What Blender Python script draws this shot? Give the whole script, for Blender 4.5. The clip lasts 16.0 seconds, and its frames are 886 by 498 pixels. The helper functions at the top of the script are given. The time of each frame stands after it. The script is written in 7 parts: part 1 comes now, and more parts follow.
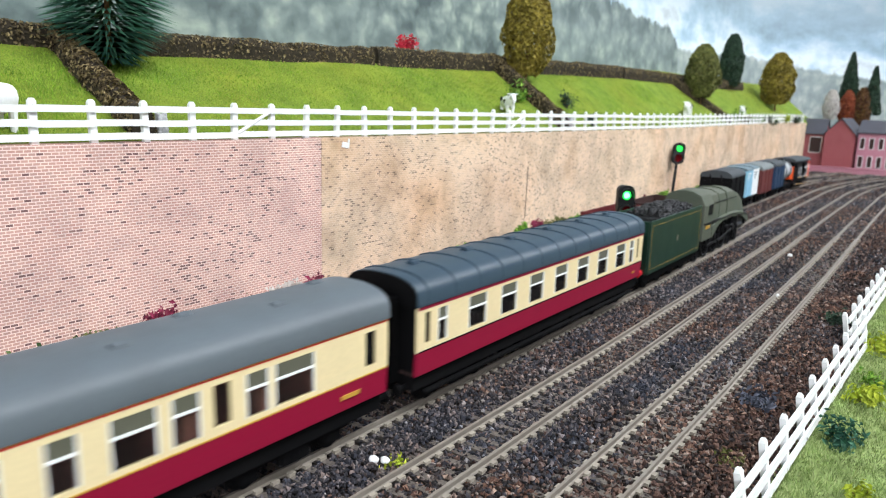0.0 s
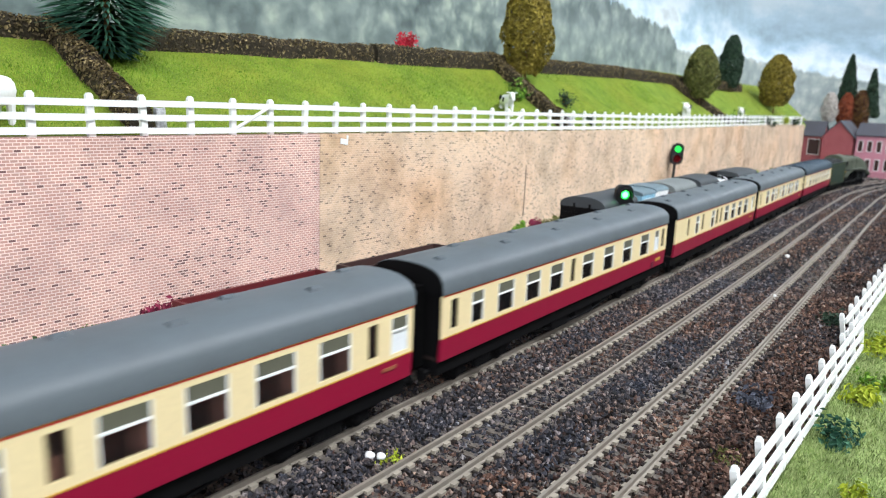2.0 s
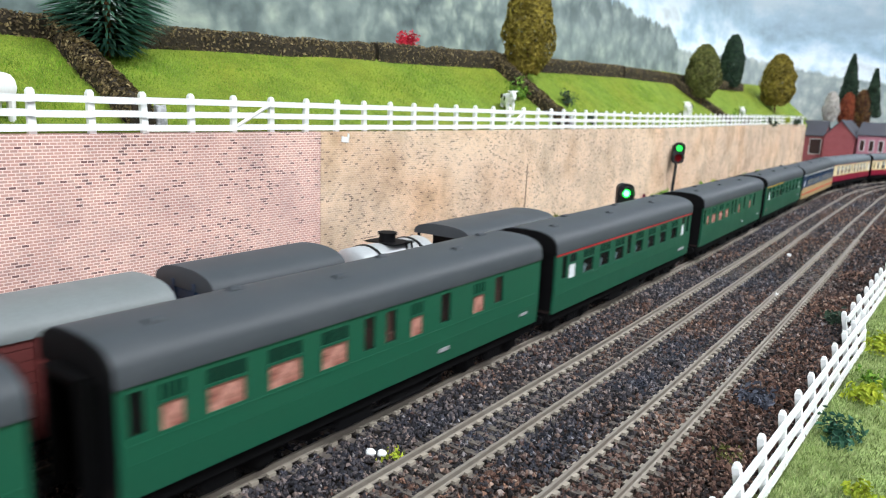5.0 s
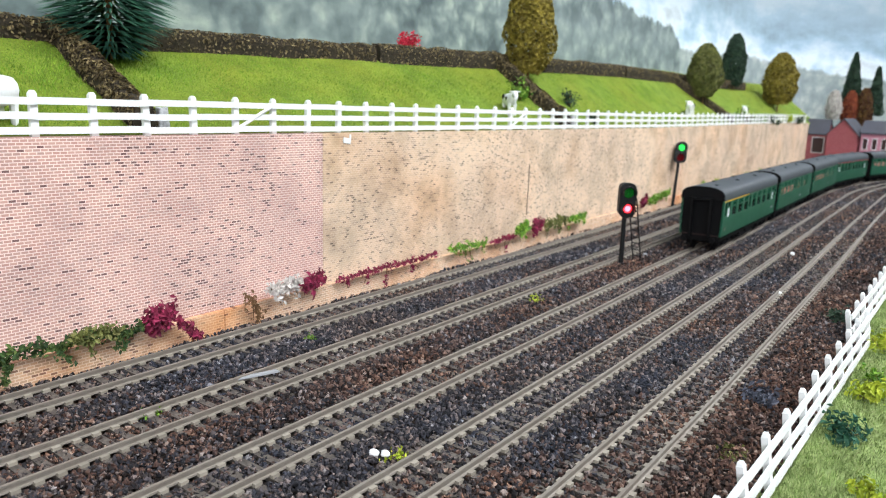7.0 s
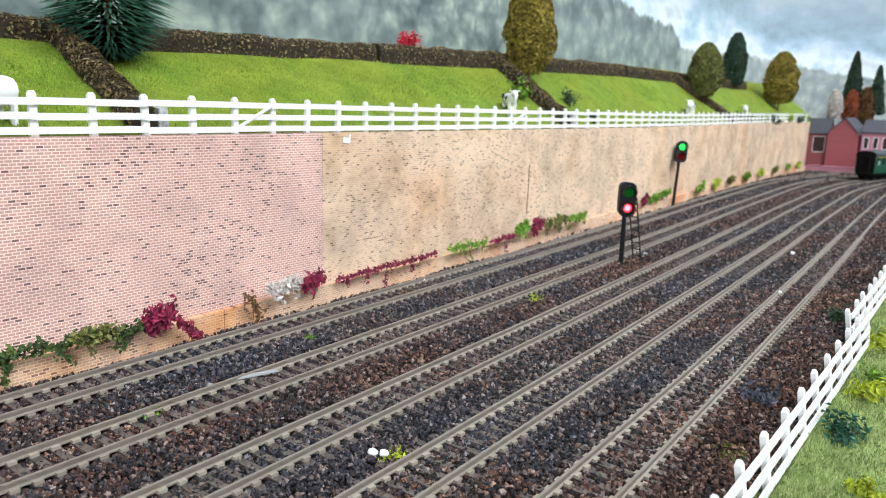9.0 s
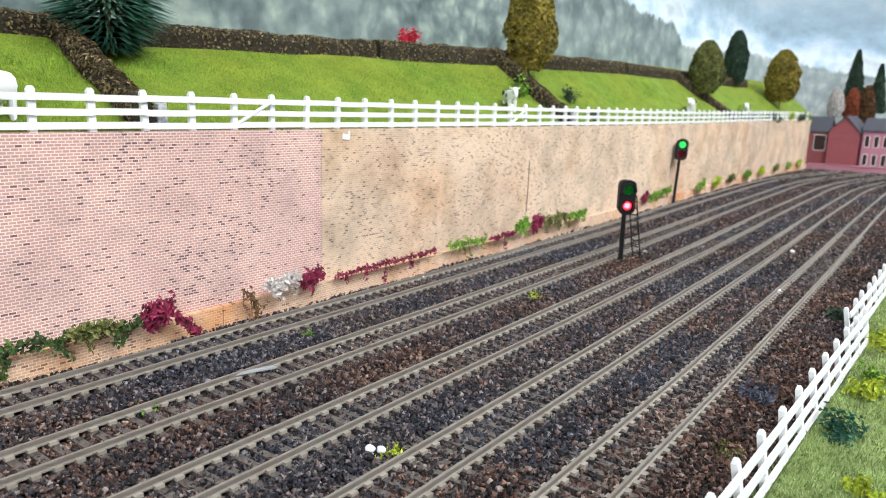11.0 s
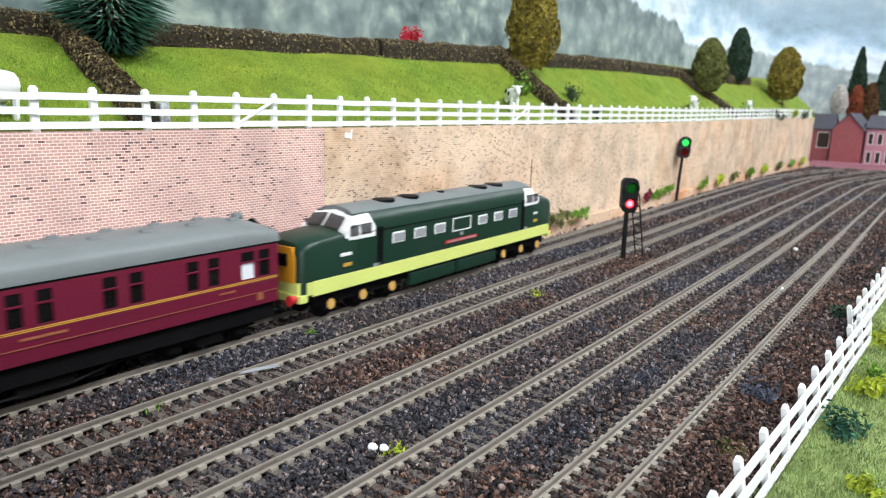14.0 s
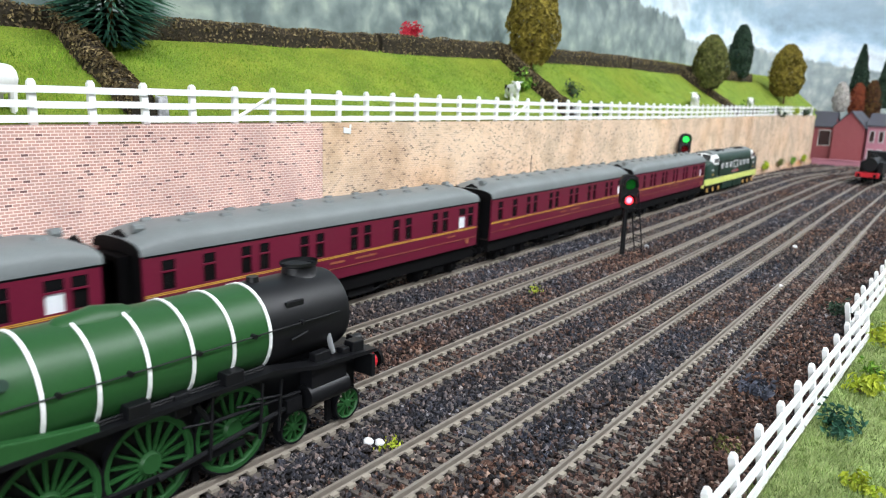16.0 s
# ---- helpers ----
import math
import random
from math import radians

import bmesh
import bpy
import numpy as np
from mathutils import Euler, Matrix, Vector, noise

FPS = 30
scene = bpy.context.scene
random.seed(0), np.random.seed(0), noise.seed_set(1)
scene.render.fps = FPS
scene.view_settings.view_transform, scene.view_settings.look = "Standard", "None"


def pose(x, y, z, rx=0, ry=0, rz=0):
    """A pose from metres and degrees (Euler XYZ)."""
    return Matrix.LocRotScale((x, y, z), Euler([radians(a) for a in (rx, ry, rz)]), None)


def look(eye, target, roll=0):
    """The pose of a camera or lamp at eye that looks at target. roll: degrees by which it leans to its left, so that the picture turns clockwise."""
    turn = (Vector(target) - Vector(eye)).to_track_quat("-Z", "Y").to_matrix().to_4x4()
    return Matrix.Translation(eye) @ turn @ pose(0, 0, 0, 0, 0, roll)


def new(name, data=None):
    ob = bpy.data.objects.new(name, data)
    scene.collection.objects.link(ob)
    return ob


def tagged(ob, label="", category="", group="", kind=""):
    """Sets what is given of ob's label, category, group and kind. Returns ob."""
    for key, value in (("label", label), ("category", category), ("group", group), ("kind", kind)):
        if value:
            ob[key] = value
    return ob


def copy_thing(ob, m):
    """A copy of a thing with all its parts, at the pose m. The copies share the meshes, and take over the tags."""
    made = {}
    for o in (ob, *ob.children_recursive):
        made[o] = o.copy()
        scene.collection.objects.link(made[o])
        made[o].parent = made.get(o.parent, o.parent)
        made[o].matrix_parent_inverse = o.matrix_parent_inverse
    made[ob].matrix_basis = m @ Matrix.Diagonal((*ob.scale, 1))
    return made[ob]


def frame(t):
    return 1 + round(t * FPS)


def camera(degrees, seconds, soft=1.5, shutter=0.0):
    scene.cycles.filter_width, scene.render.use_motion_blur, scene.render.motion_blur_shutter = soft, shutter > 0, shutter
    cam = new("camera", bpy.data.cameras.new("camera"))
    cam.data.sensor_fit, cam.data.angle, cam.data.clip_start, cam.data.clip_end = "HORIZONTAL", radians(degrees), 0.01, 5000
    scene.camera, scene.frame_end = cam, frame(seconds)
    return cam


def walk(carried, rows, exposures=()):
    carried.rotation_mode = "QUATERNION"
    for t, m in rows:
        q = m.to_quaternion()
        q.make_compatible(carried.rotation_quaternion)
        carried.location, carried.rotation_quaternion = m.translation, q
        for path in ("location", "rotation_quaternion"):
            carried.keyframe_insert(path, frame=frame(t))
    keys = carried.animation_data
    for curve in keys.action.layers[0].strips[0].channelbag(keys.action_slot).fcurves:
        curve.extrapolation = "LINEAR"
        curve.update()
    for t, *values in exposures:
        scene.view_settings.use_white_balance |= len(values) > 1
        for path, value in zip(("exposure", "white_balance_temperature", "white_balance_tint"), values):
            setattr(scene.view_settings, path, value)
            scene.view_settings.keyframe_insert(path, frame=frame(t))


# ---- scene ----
# ---------- camera and its path ----------
cam = camera(63.7, 16.0, soft=1.1, shutter=0.22)
ROWS = [
    (0, -0.00134, 0.00110, 0.11194, 36.006, 11.331, 1.673),
    (0.5, -0.00136, 0.00094, 0.11209, 35.992, 11.331, 1.748),
    (1, -0.00165, 0.00128, 0.11143, 35.883, 11.391, 2.005),
    (1.5, -0.00141, 0.00157, 0.11076, 35.836, 11.434, 2.167),
    (2, -0.00126, 0.00114, 0.11089, 35.823, 11.379, 2.188),
    (2.5, -0.00104, 0.00106, 0.11104, 35.811, 11.395, 2.223),
    (3, -0.00138, 0.00115, 0.11155, 35.848, 11.396, 2.184),
    (3.5, -0.00103, 0.00104, 0.11095, 35.876, 11.382, 2.217),
    (4, -0.00082, 0.00155, 0.10919, 35.835, 11.389, 2.273),
    (6.5, -0.00097, 0.00111, 0.11012, 36.098, 11.274, 1.873),
    (7, -0.00076, 0.00123, 0.10917, 36.139, 11.273, 1.797),
    (7.5, -0.00094, 0.00149, 0.10887, 36.190, 11.310, 1.800),
    (8, 0.00013, 0.00052, 0.10897, 36.144, 11.362, 1.888),
    (8.5, -0.00057, 0.00078, 0.10955, 36.172, 11.337, 1.807),
    (9, -0.00039, 0.00040, 0.10918, 36.237, 11.305, 1.717),
    (11.5, 0.00018, -0.00017, 0.10923, 36.272, 11.580, 1.963),
    (12, 0.00000, 0.00000, 0.10971, 36.332, 11.558, 1.837),
    (12.5, -0.00015, -0.00009, 0.10975, 36.382, 11.465, 1.714),
    (13, -0.00005, 0.00036, 0.10872, 36.422, 11.546, 1.729),
    (13.5, 0.00036, -0.00025, 0.10855, 36.479, 11.637, 1.757),
    (14, 0.00018, -0.00050, 0.10927, 36.502, 11.685, 1.781),
    (14.5, 0.00052, -0.00099, 0.10912, 36.520, 11.774, 1.824),
    (15, 0.00078, -0.00119, 0.10908, 36.538, 11.830, 1.894),
    (15.5, 0.00062, -0.00133, 0.10909, 36.523, 11.919, 1.991),
    (16, 0.00097, -0.00153, 0.10902, 36.545, 12.007, 2.059),
]


def view(x, y, z, yaw, pitch, roll):
    a, b = radians(yaw), radians(pitch)
    d = Vector((math.cos(a) * math.cos(b), math.sin(a) * math.cos(b), -math.sin(b)))
    return look((x, y, z), Vector((x, y, z)) + d, roll)


walk(cam, [(t, view(*r)) for t, *r in ROWS], [(0, -0.08), (16, -0.08)])
cam.data.dof.use_dof, cam.data.dof.focus_distance, cam.data.dof.aperture_fstop = True, 0.27, 26.0

# ---------- light: a plain hobby room with assumed ceiling battens, out of view ---
world = bpy.data.worlds.new("room_air")
scene.world = world
world.use_nodes = True
world.node_tree.nodes["Background"].inputs[0].default_value = (0.9, 0.95, 1.0, 1)
world.node_tree.nodes["Background"].inputs[1].default_value = 0.1


def area(name, place, target, sx, sy, power, colour=(1, 1, 1)):
    data = bpy.data.lights.new(name, "AREA")
    data.shape, data.size, data.size_y, data.energy, data.color = "RECTANGLE", sx, sy, power, colour
    ob = new(name, data)
    ob.matrix_world = look(place, target)
    return ob


area("ceiling_light", (0.6, -0.5, 1.38), (0.6, 0.1, 0), 1.6, 0.5, 60, (0.905, 0.945, 1.0))
area("ceiling_light", (2.2, -0.6, 1.38), (1.9, 0.1, 0), 1.6, 0.5, 48, (0.905, 0.945, 1.0))
# added fill lamp from the left; the room has no window there
area("window_light", (-1.7, -0.9, 0.75), (0.6, 0.25, 0.05), 1.4, 1.0, 46, (0.895, 0.935, 1.0))

# ---------- plan, in metres ----------
TRACK_Y = {"a": 0.2671, "b": 0.2178, "c": 0.1685, "d": 0.1230, "e": 0.0786}
BEND_X, BEND_R, BEND_Y = 1.22, 1.45, 0.1685   # the tracks bend away from the wall, concentric
START, END = -2.62, 5.75
WALL_Y, WALL_END, WALL_Z = 0.2881, 1.69, 0.0930
BANK = 0.55                                   # slope of the grass bank


def ease(a, b, x):
    k = min(1, max(0, (x - a) / (b - a)))
    return k * k * (3 - 2 * k)


def path(y, s):
    """Place and heading at s metres along the track that runs at y on the straight."""
    y += 0.012 * ease(0.3, 1.2, s)
    if s <= BEND_X:
        return s, y, 0.012 * (ease(0.3, 1.2, s + 0.01) - ease(0.3, 1.2, s - 0.01)) / 0.02
    r = BEND_R + y - BEND_Y - 0.012
    a = (s - BEND_X) / BEND_R
    return BEND_X + r * math.sin(a), y - r * (1 - math.cos(a)), -a


def wall_top(x):
    """Height of the wall's top edge at x, in millimetres."""
    return WALL_Z * 1000 + 6.0 * ease(700, 1700, x)


def wall_line(s):
    """The foot of the wall: straight, then gently bent like the tracks."""
    return s, WALL_Y + 0.012 * ease(0.4, 1.3, s) - max(0, s - 1.35) ** 2 * 0.10


# ---------- mesh helpers, in millimetres ----------
def box(bm, x0, x1, y0, y1, z0, z1, mi=0):
    v = [bm.verts.new((x, y, z)) for z in (z0, z1) for y in (y0, y1) for x in (x0, x1)]
    for f in ((0, 2, 3, 1), (4, 5, 7, 6), (0, 1, 5, 4), (2, 6, 7, 3), (0, 4, 6, 2), (1, 3, 7, 5)):
        bm.faces.new([v[i] for i in f]).material_index = mi
    return v


def ring(bm, points):
    return [bm.verts.new(q) for q in points]


def loft(bm, rings, mi=0, caps=True, closed=True):
    """Skin between rings of equally many points."""
    rr = [ring(bm, r) for r in rings]
    n = len(rr[0])
    for a, b in zip(rr, rr[1:]):
        for i in range(n if closed else n - 1):
            bm.faces.new((a[i], a[(i + 1) % n], b[(i + 1) % n], b[i])).material_index = mi
    if caps:
        bm.faces.new(rr[0][::-1]).material_index = mi
        bm.faces.new(rr[-1]).material_index = mi
    return rr


def tube(bm, a, b, r, r2=None, seg=12, mi=0, caps=True):
    """A round bar from a to b."""
    a, b = Vector(a), Vector(b)
    q = (b - a).to_track_quat("Z", "Y").to_matrix()
    r2 = r if r2 is None else r2
    circle = [(math.cos(2 * math.pi * i / seg), math.sin(2 * math.pi * i / seg)) for i in range(seg)]
    loft(bm, [[a + q @ Vector((c * r, s * r, 0)) for c, s in circle], [b + q @ Vector((c * r2, s * r2, 0)) for c, s in circle]], mi, caps)


def prism(bm, profile, x0, x1, mi=0):
    """A y-z profile drawn out along x."""
    loft(bm, [[(x, y, z) for y, z in profile] for x in (x0, x1)], mi)


def hoop(bm, x0, x1, yc, zc, r, width=0.6, mi=0, a0=-90, a1=270, seg=28):
    """A thin band round a lying boiler."""
    pts = [radians(a0 + (a1 - a0) * i / seg) for i in range(seg + 1)]
    inner, outer = r - 0.3, r + width
    rows = []
    for a in pts:
        c, s = math.cos(a), math.sin(a)
        rows.append([(x0, yc + c * inner, zc + s * inner), (x0, yc + c * outer, zc + s * outer), (x1, yc + c * outer, zc + s * outer), (x1, yc + c * inner, zc + s * inner)])
    loft(bm, rows, mi)


def part(name, bm, materials, parent=None, label="", smooth=False, bevel=0.0, at=None):
    """Links a bmesh drawn in millimetres as one mesh object."""
    bmesh.ops.recalc_face_normals(bm, faces=bm.faces)
    bmesh.ops.scale(bm, vec=(0.001, 0.001, 0.001), verts=bm.verts)
    me = bpy.data.meshes.new(name)
    bm.to_mesh(me)
    bm.free()
    for m in materials if isinstance(materials, (list, tuple)) else [materials]:
        me.materials.append(m)
    if smooth:
        for poly in me.polygons:
            poly.use_smooth = True
        me.set_sharp_from_angle(angle=radians(40))
    ob = new(name, me)
    if parent:
        ob.parent = parent
    if at is not None:
        ob.matrix_basis = at
    if bevel:
        mod = ob.modifiers.new("edge", "BEVEL")
        mod.width, mod.segments, mod.limit_method = bevel * 0.001, 2, "ANGLE"
    return tagged(ob, label)


def shared(name, mesh, parent, m=None, label=""):
    ob = new(name, mesh)
    ob.parent = parent
    if m is not None:
        ob.matrix_basis = m
    return tagged(ob, label)


def thing(name, label, category, group="", m=None):
    ob = new(name)
    ob.empty_display_size = 0.01
    if m is not None:
        ob.matrix_basis = m
    return tagged(ob, label, category, group)


# ---------- materials ----------
def nodes_of(name, rough, metal=0.0):
    m = bpy.data.materials.new(name)
    m.use_nodes = True
    nt = m.node_tree
    b = nt.nodes["Principled BSDF"]
    b.inputs["Roughness"].default_value, b.inputs["Metallic"].default_value = rough, metal
    b.inputs["Specular IOR Level"].default_value = 0.32
    return m, nt, b


def add(nt, kind, **values):
    n = nt.nodes.new(kind)
    for k, v in values.items():
        n.inputs[k.replace("_", " ")].default_value = v
    return n


def ramp(nt, fac, stops):
    r = nt.nodes.new("ShaderNodeValToRGB")
    els = r.color_ramp.elements
    while len(els) < len(stops):
        els.new(0.5)
    for e, (pos, col) in zip(els, stops):
        e.position, e.color = pos, (*col, 1)
    nt.links.new(fac, r.inputs[0])
    return r.outputs[0]


def mixed(nt, fac, a, b, mode="MIX"):
    m = nt.nodes.new("ShaderNodeMix")
    m.data_type, m.blend_type = "RGBA", mode
    for slot, v in ((0, fac), (6, a), (7, b)):
        if isinstance(v, (int, float)):
            m.inputs[slot].default_value = v
        elif isinstance(v, tuple):
            m.inputs[slot].default_value = (*v, 1) if len(v) == 3 else v
        else:
            nt.links.new(v, m.inputs[slot])
    return m.outputs[2]


def noise_tex(nt, scale, detail=3.0, rough=0.55, coord="Object", stretch=None):
    tc = nt.nodes.new("ShaderNodeTexCoord")
    n = add(nt, "ShaderNodeTexNoise", Scale=scale, Detail=detail, Roughness=rough)
    out = tc.outputs[coord]
    if stretch:
        mp = nt.nodes.new("ShaderNodeMapping")
        mp.inputs["Scale"].default_value = stretch
        nt.links.new(out, mp.inputs[0])
        out = mp.outputs[0]
    nt.links.new(out, n.inputs["Vector"])
    return n.outputs["Fac"]


def bumped(nt, b, height, strength, distance=0.0005):
    n = add(nt, "ShaderNodeBump", Strength=strength, Distance=distance)
    nt.links.new(height, n.inputs["Height"])
    nt.links.new(n.outputs[0], b.inputs["Normal"])


def paint(name, colour, rough=0.4, metal=0.0, wear=0.12, grain=900.0, dirt=(0.05, 0.045, 0.04), bump=0.05):
    """Painted or moulded model surface: slight grime at two scales and fine relief."""
    m, nt, b = nodes_of(name, rough, metal)
    big, fine = noise_tex(nt, 45.0, 4), noise_tex(nt, grain, 2)
    tone = ramp(nt, fine, [(0.3, tuple(c * 0.95 for c in colour)), (0.7, tuple(min(1, c * 1.03) for c in colour))])
    fac = nt.nodes.new("ShaderNodeMapRange")
    fac.inputs[1].default_value, fac.inputs[2].default_value, fac.inputs[4].default_value = 0.45, 0.8, wear
    nt.links.new(big, fac.inputs[0])
    nt.links.new(mixed(nt, fac.outputs[0], tone, dirt), b.inputs["Base Color"])
    r = nt.nodes.new("ShaderNodeMapRange")
    r.inputs[3].default_value, r.inputs[4].default_value = max(0.05, rough - 0.08), min(1, rough + 0.12)
    nt.links.new(big, r.inputs[0])
    nt.links.new(r.outputs[0], b.inputs["Roughness"])
    bumped(nt, b, fine, bump, 0.0002)
    return m


def glow(name, colour, strength):
    m, nt, b = nodes_of(name, 0.3)
    b.inputs["Base Color"].default_value = (*colour, 1)
    b.inputs["Emission Color"].default_value = (*colour, 1)
    b.inputs["Emission Strength"].default_value = strength
    return m


def glass(name, tint=(0.35, 0.38, 0.38), alpha=0.45):
    """Clear glazing of a model: a glossy sheet that lets most light through."""
    m, nt, b = nodes_of(name, 0.06)
    b.inputs["Base Color"].default_value = (*tint, 1)
    b.inputs["Alpha"].default_value = alpha
    b.inputs["Specular IOR Level"].default_value = 0.4
    return m


def stone_mix(name, stops, rough=0.9, per="Random Per Island", grime=1500.0):
    """Loose stones: each has its own colour."""
    m, nt, b = nodes_of(name, rough)
    geo = nt.nodes.new("ShaderNodeNewGeometry")
    col = ramp(nt, geo.outputs[per], stops)
    nt.nodes[-1].color_ramp.interpolation = "CONSTANT"
    patch = noise_tex(nt, 14.0, 3)
    warm = ramp(nt, patch, [(0.40, (0.85, 0.88, 0.97)), (0.62, (1.15, 0.96, 0.84))])
    fine = noise_tex(nt, grime, 3)
    tone = ramp(nt, fine, [(0.25, (0.48, 0.48, 0.48)), (0.75, (1.06, 1.06, 1.06))])
    nt.links.new(mixed(nt, 1.0, mixed(nt, 1.0, col, warm, "MULTIPLY"), tone, "MULTIPLY"), b.inputs["Base Color"])
    bumped(nt, b, fine, 0.5, 0.0004)
    return m


def two_tone(name, low, high, scale, rough=0.95, fine_scale=900.0, bump=0.6, detail=4.0, big=None):
    m, nt, b = nodes_of(name, rough)
    n = noise_tex(nt, scale, detail)
    f = noise_tex(nt, fine_scale, 3)
    base = ramp(nt, n, [(0.32, low), (0.68, high)])
    tone = ramp(nt, f, [(0.25, (0.55, 0.55, 0.55)), (0.75, (1.35, 1.35, 1.35))])
    out = mixed(nt, 1.0, base, tone, "MULTIPLY")
    if big:
        out = mixed(nt, ramp(nt, noise_tex(nt, 9.0, 3), [(0.4, (0, 0, 0)), (0.65, (1, 1, 1))]), out, mixed(nt, 1.0, out, big, "MULTIPLY"))
    nt.links.new(out, b.inputs["Base Color"])
    bumped(nt, b, f, bump, 0.001)
    return m


def brick_sheet(name, c1, c2, mortar, dark, stain, stain_amount, warm=None):
    """Printed brick paper: small courses, some dark headers, blotchy stains."""
    m, nt, b = nodes_of(name, 0.75)
    tc = nt.nodes.new("ShaderNodeTexCoord")
    sep = nt.nodes.new("ShaderNodeSeparateXYZ")
    nt.links.new(tc.outputs["Object"], sep.inputs[0])
    comb = nt.nodes.new("ShaderNodeCombineXYZ")
    nt.links.new(sep.outputs[0], comb.inputs[0])
    nt.links.new(sep.outputs[2], comb.inputs[1])
    br = nt.nodes.new("ShaderNodeTexBrick")
    br.offset = 0.5
    for k, v in (("Scale", 1.0), ("Mortar Size", 0.00020), ("Mortar Smooth", 0.3), ("Bias", -0.2), ("Brick Width", 0.0029), ("Row Height", 0.00125)):
        br.inputs[k].default_value = v
    br.inputs["Color1"].default_value, br.inputs["Color2"].default_value, br.inputs["Mortar"].default_value = (*c1, 1), (*c2, 1), (*mortar, 1)
    nt.links.new(comb.outputs[0], br.inputs["Vector"])
    # a few burnt headers, one brick each
    odd = nt.nodes.new("ShaderNodeTexBrick")
    odd.offset = 0.5
    for k in ("Scale", "Mortar Size", "Mortar Smooth", "Brick Width", "Row Height"):
        odd.inputs[k].default_value = br.inputs[k].default_value
    odd.inputs["Bias"].default_value = 0.0
    odd.inputs["Color1"].default_value, odd.inputs["Color2"].default_value, odd.inputs["Mortar"].default_value = (0, 0, 0, 1), (1, 1, 1, 1), (0, 0, 0, 1)
    nt.links.new(comb.outputs[0], odd.inputs["Vector"])
    cluster = ramp(nt, noise_tex(nt, 26.0, 5, 0.65), [(0.48, (0, 0, 0)), (0.72, (0.16, 0.16, 0.16))])
    burnt = mixed(nt, 1.0, odd.outputs["Color"], cluster, "ADD")
    rare = ramp(nt, burnt, [(0.945, (0, 0, 0)), (0.96, (1, 1, 1))])
    mid = ramp(nt, burnt, [(0.55, (1, 1, 1)), (0.85, (0.72, 0.70, 0.72))])
    col = mixed(nt, rare, mixed(nt, 1.0, br.outputs["Color"], mid, "MULTIPLY"), dark)
    patch = ramp(nt, noise_tex(nt, 32.0, 6, 0.65), [(0.44, (0, 0, 0)), (0.68, (1, 1, 1))])
    amount = nt.nodes.new("ShaderNodeMath")
    amount.operation = "MULTIPLY"
    amount.inputs[1].default_value = stain_amount
    nt.links.new(patch, amount.inputs[0])
    col = mixed(nt, amount.outputs[0], col, mixed(nt, 1.0, col, stain, "MULTIPLY"))
    drift = ramp(nt, noise_tex(nt, 9.0, 4, 0.6), [(0.35, (0.9, 0.86, 0.84)), (0.65, (1.06, 1.04, 1.0))])
    col = mixed(nt, 1.0, col, drift, "MULTIPLY")
    if warm:
        w = ramp(nt, noise_tex(nt, 16.0, 5), [(0.5, (0, 0, 0)), (0.68, (1, 1, 1))])
        col = mixed(nt, w, col, mixed(nt, 1.0, col, warm, "MULTIPLY"))
    nt.links.new(col, b.inputs["Base Color"])
    bumped(nt, b, br.outputs["Fac"], -0.25, 0.0003)
    return m


def leaf_mat(name, stops):
    m, nt, b = nodes_of(name, 0.7)
    geo = nt.nodes.new("ShaderNodeNewGeometry")
    col = ramp(nt, geo.outputs["Random Per Island"], stops)
    n = noise_tex(nt, 120.0, 3)
    tone = ramp(nt, n, [(0.3, (0.65, 0.65, 0.65)), (0.7, (1.25, 1.25, 1.25))])
    nt.links.new(mixed(nt, 1.0, col, tone, "MULTIPLY"), b.inputs["Base Color"])
    return m


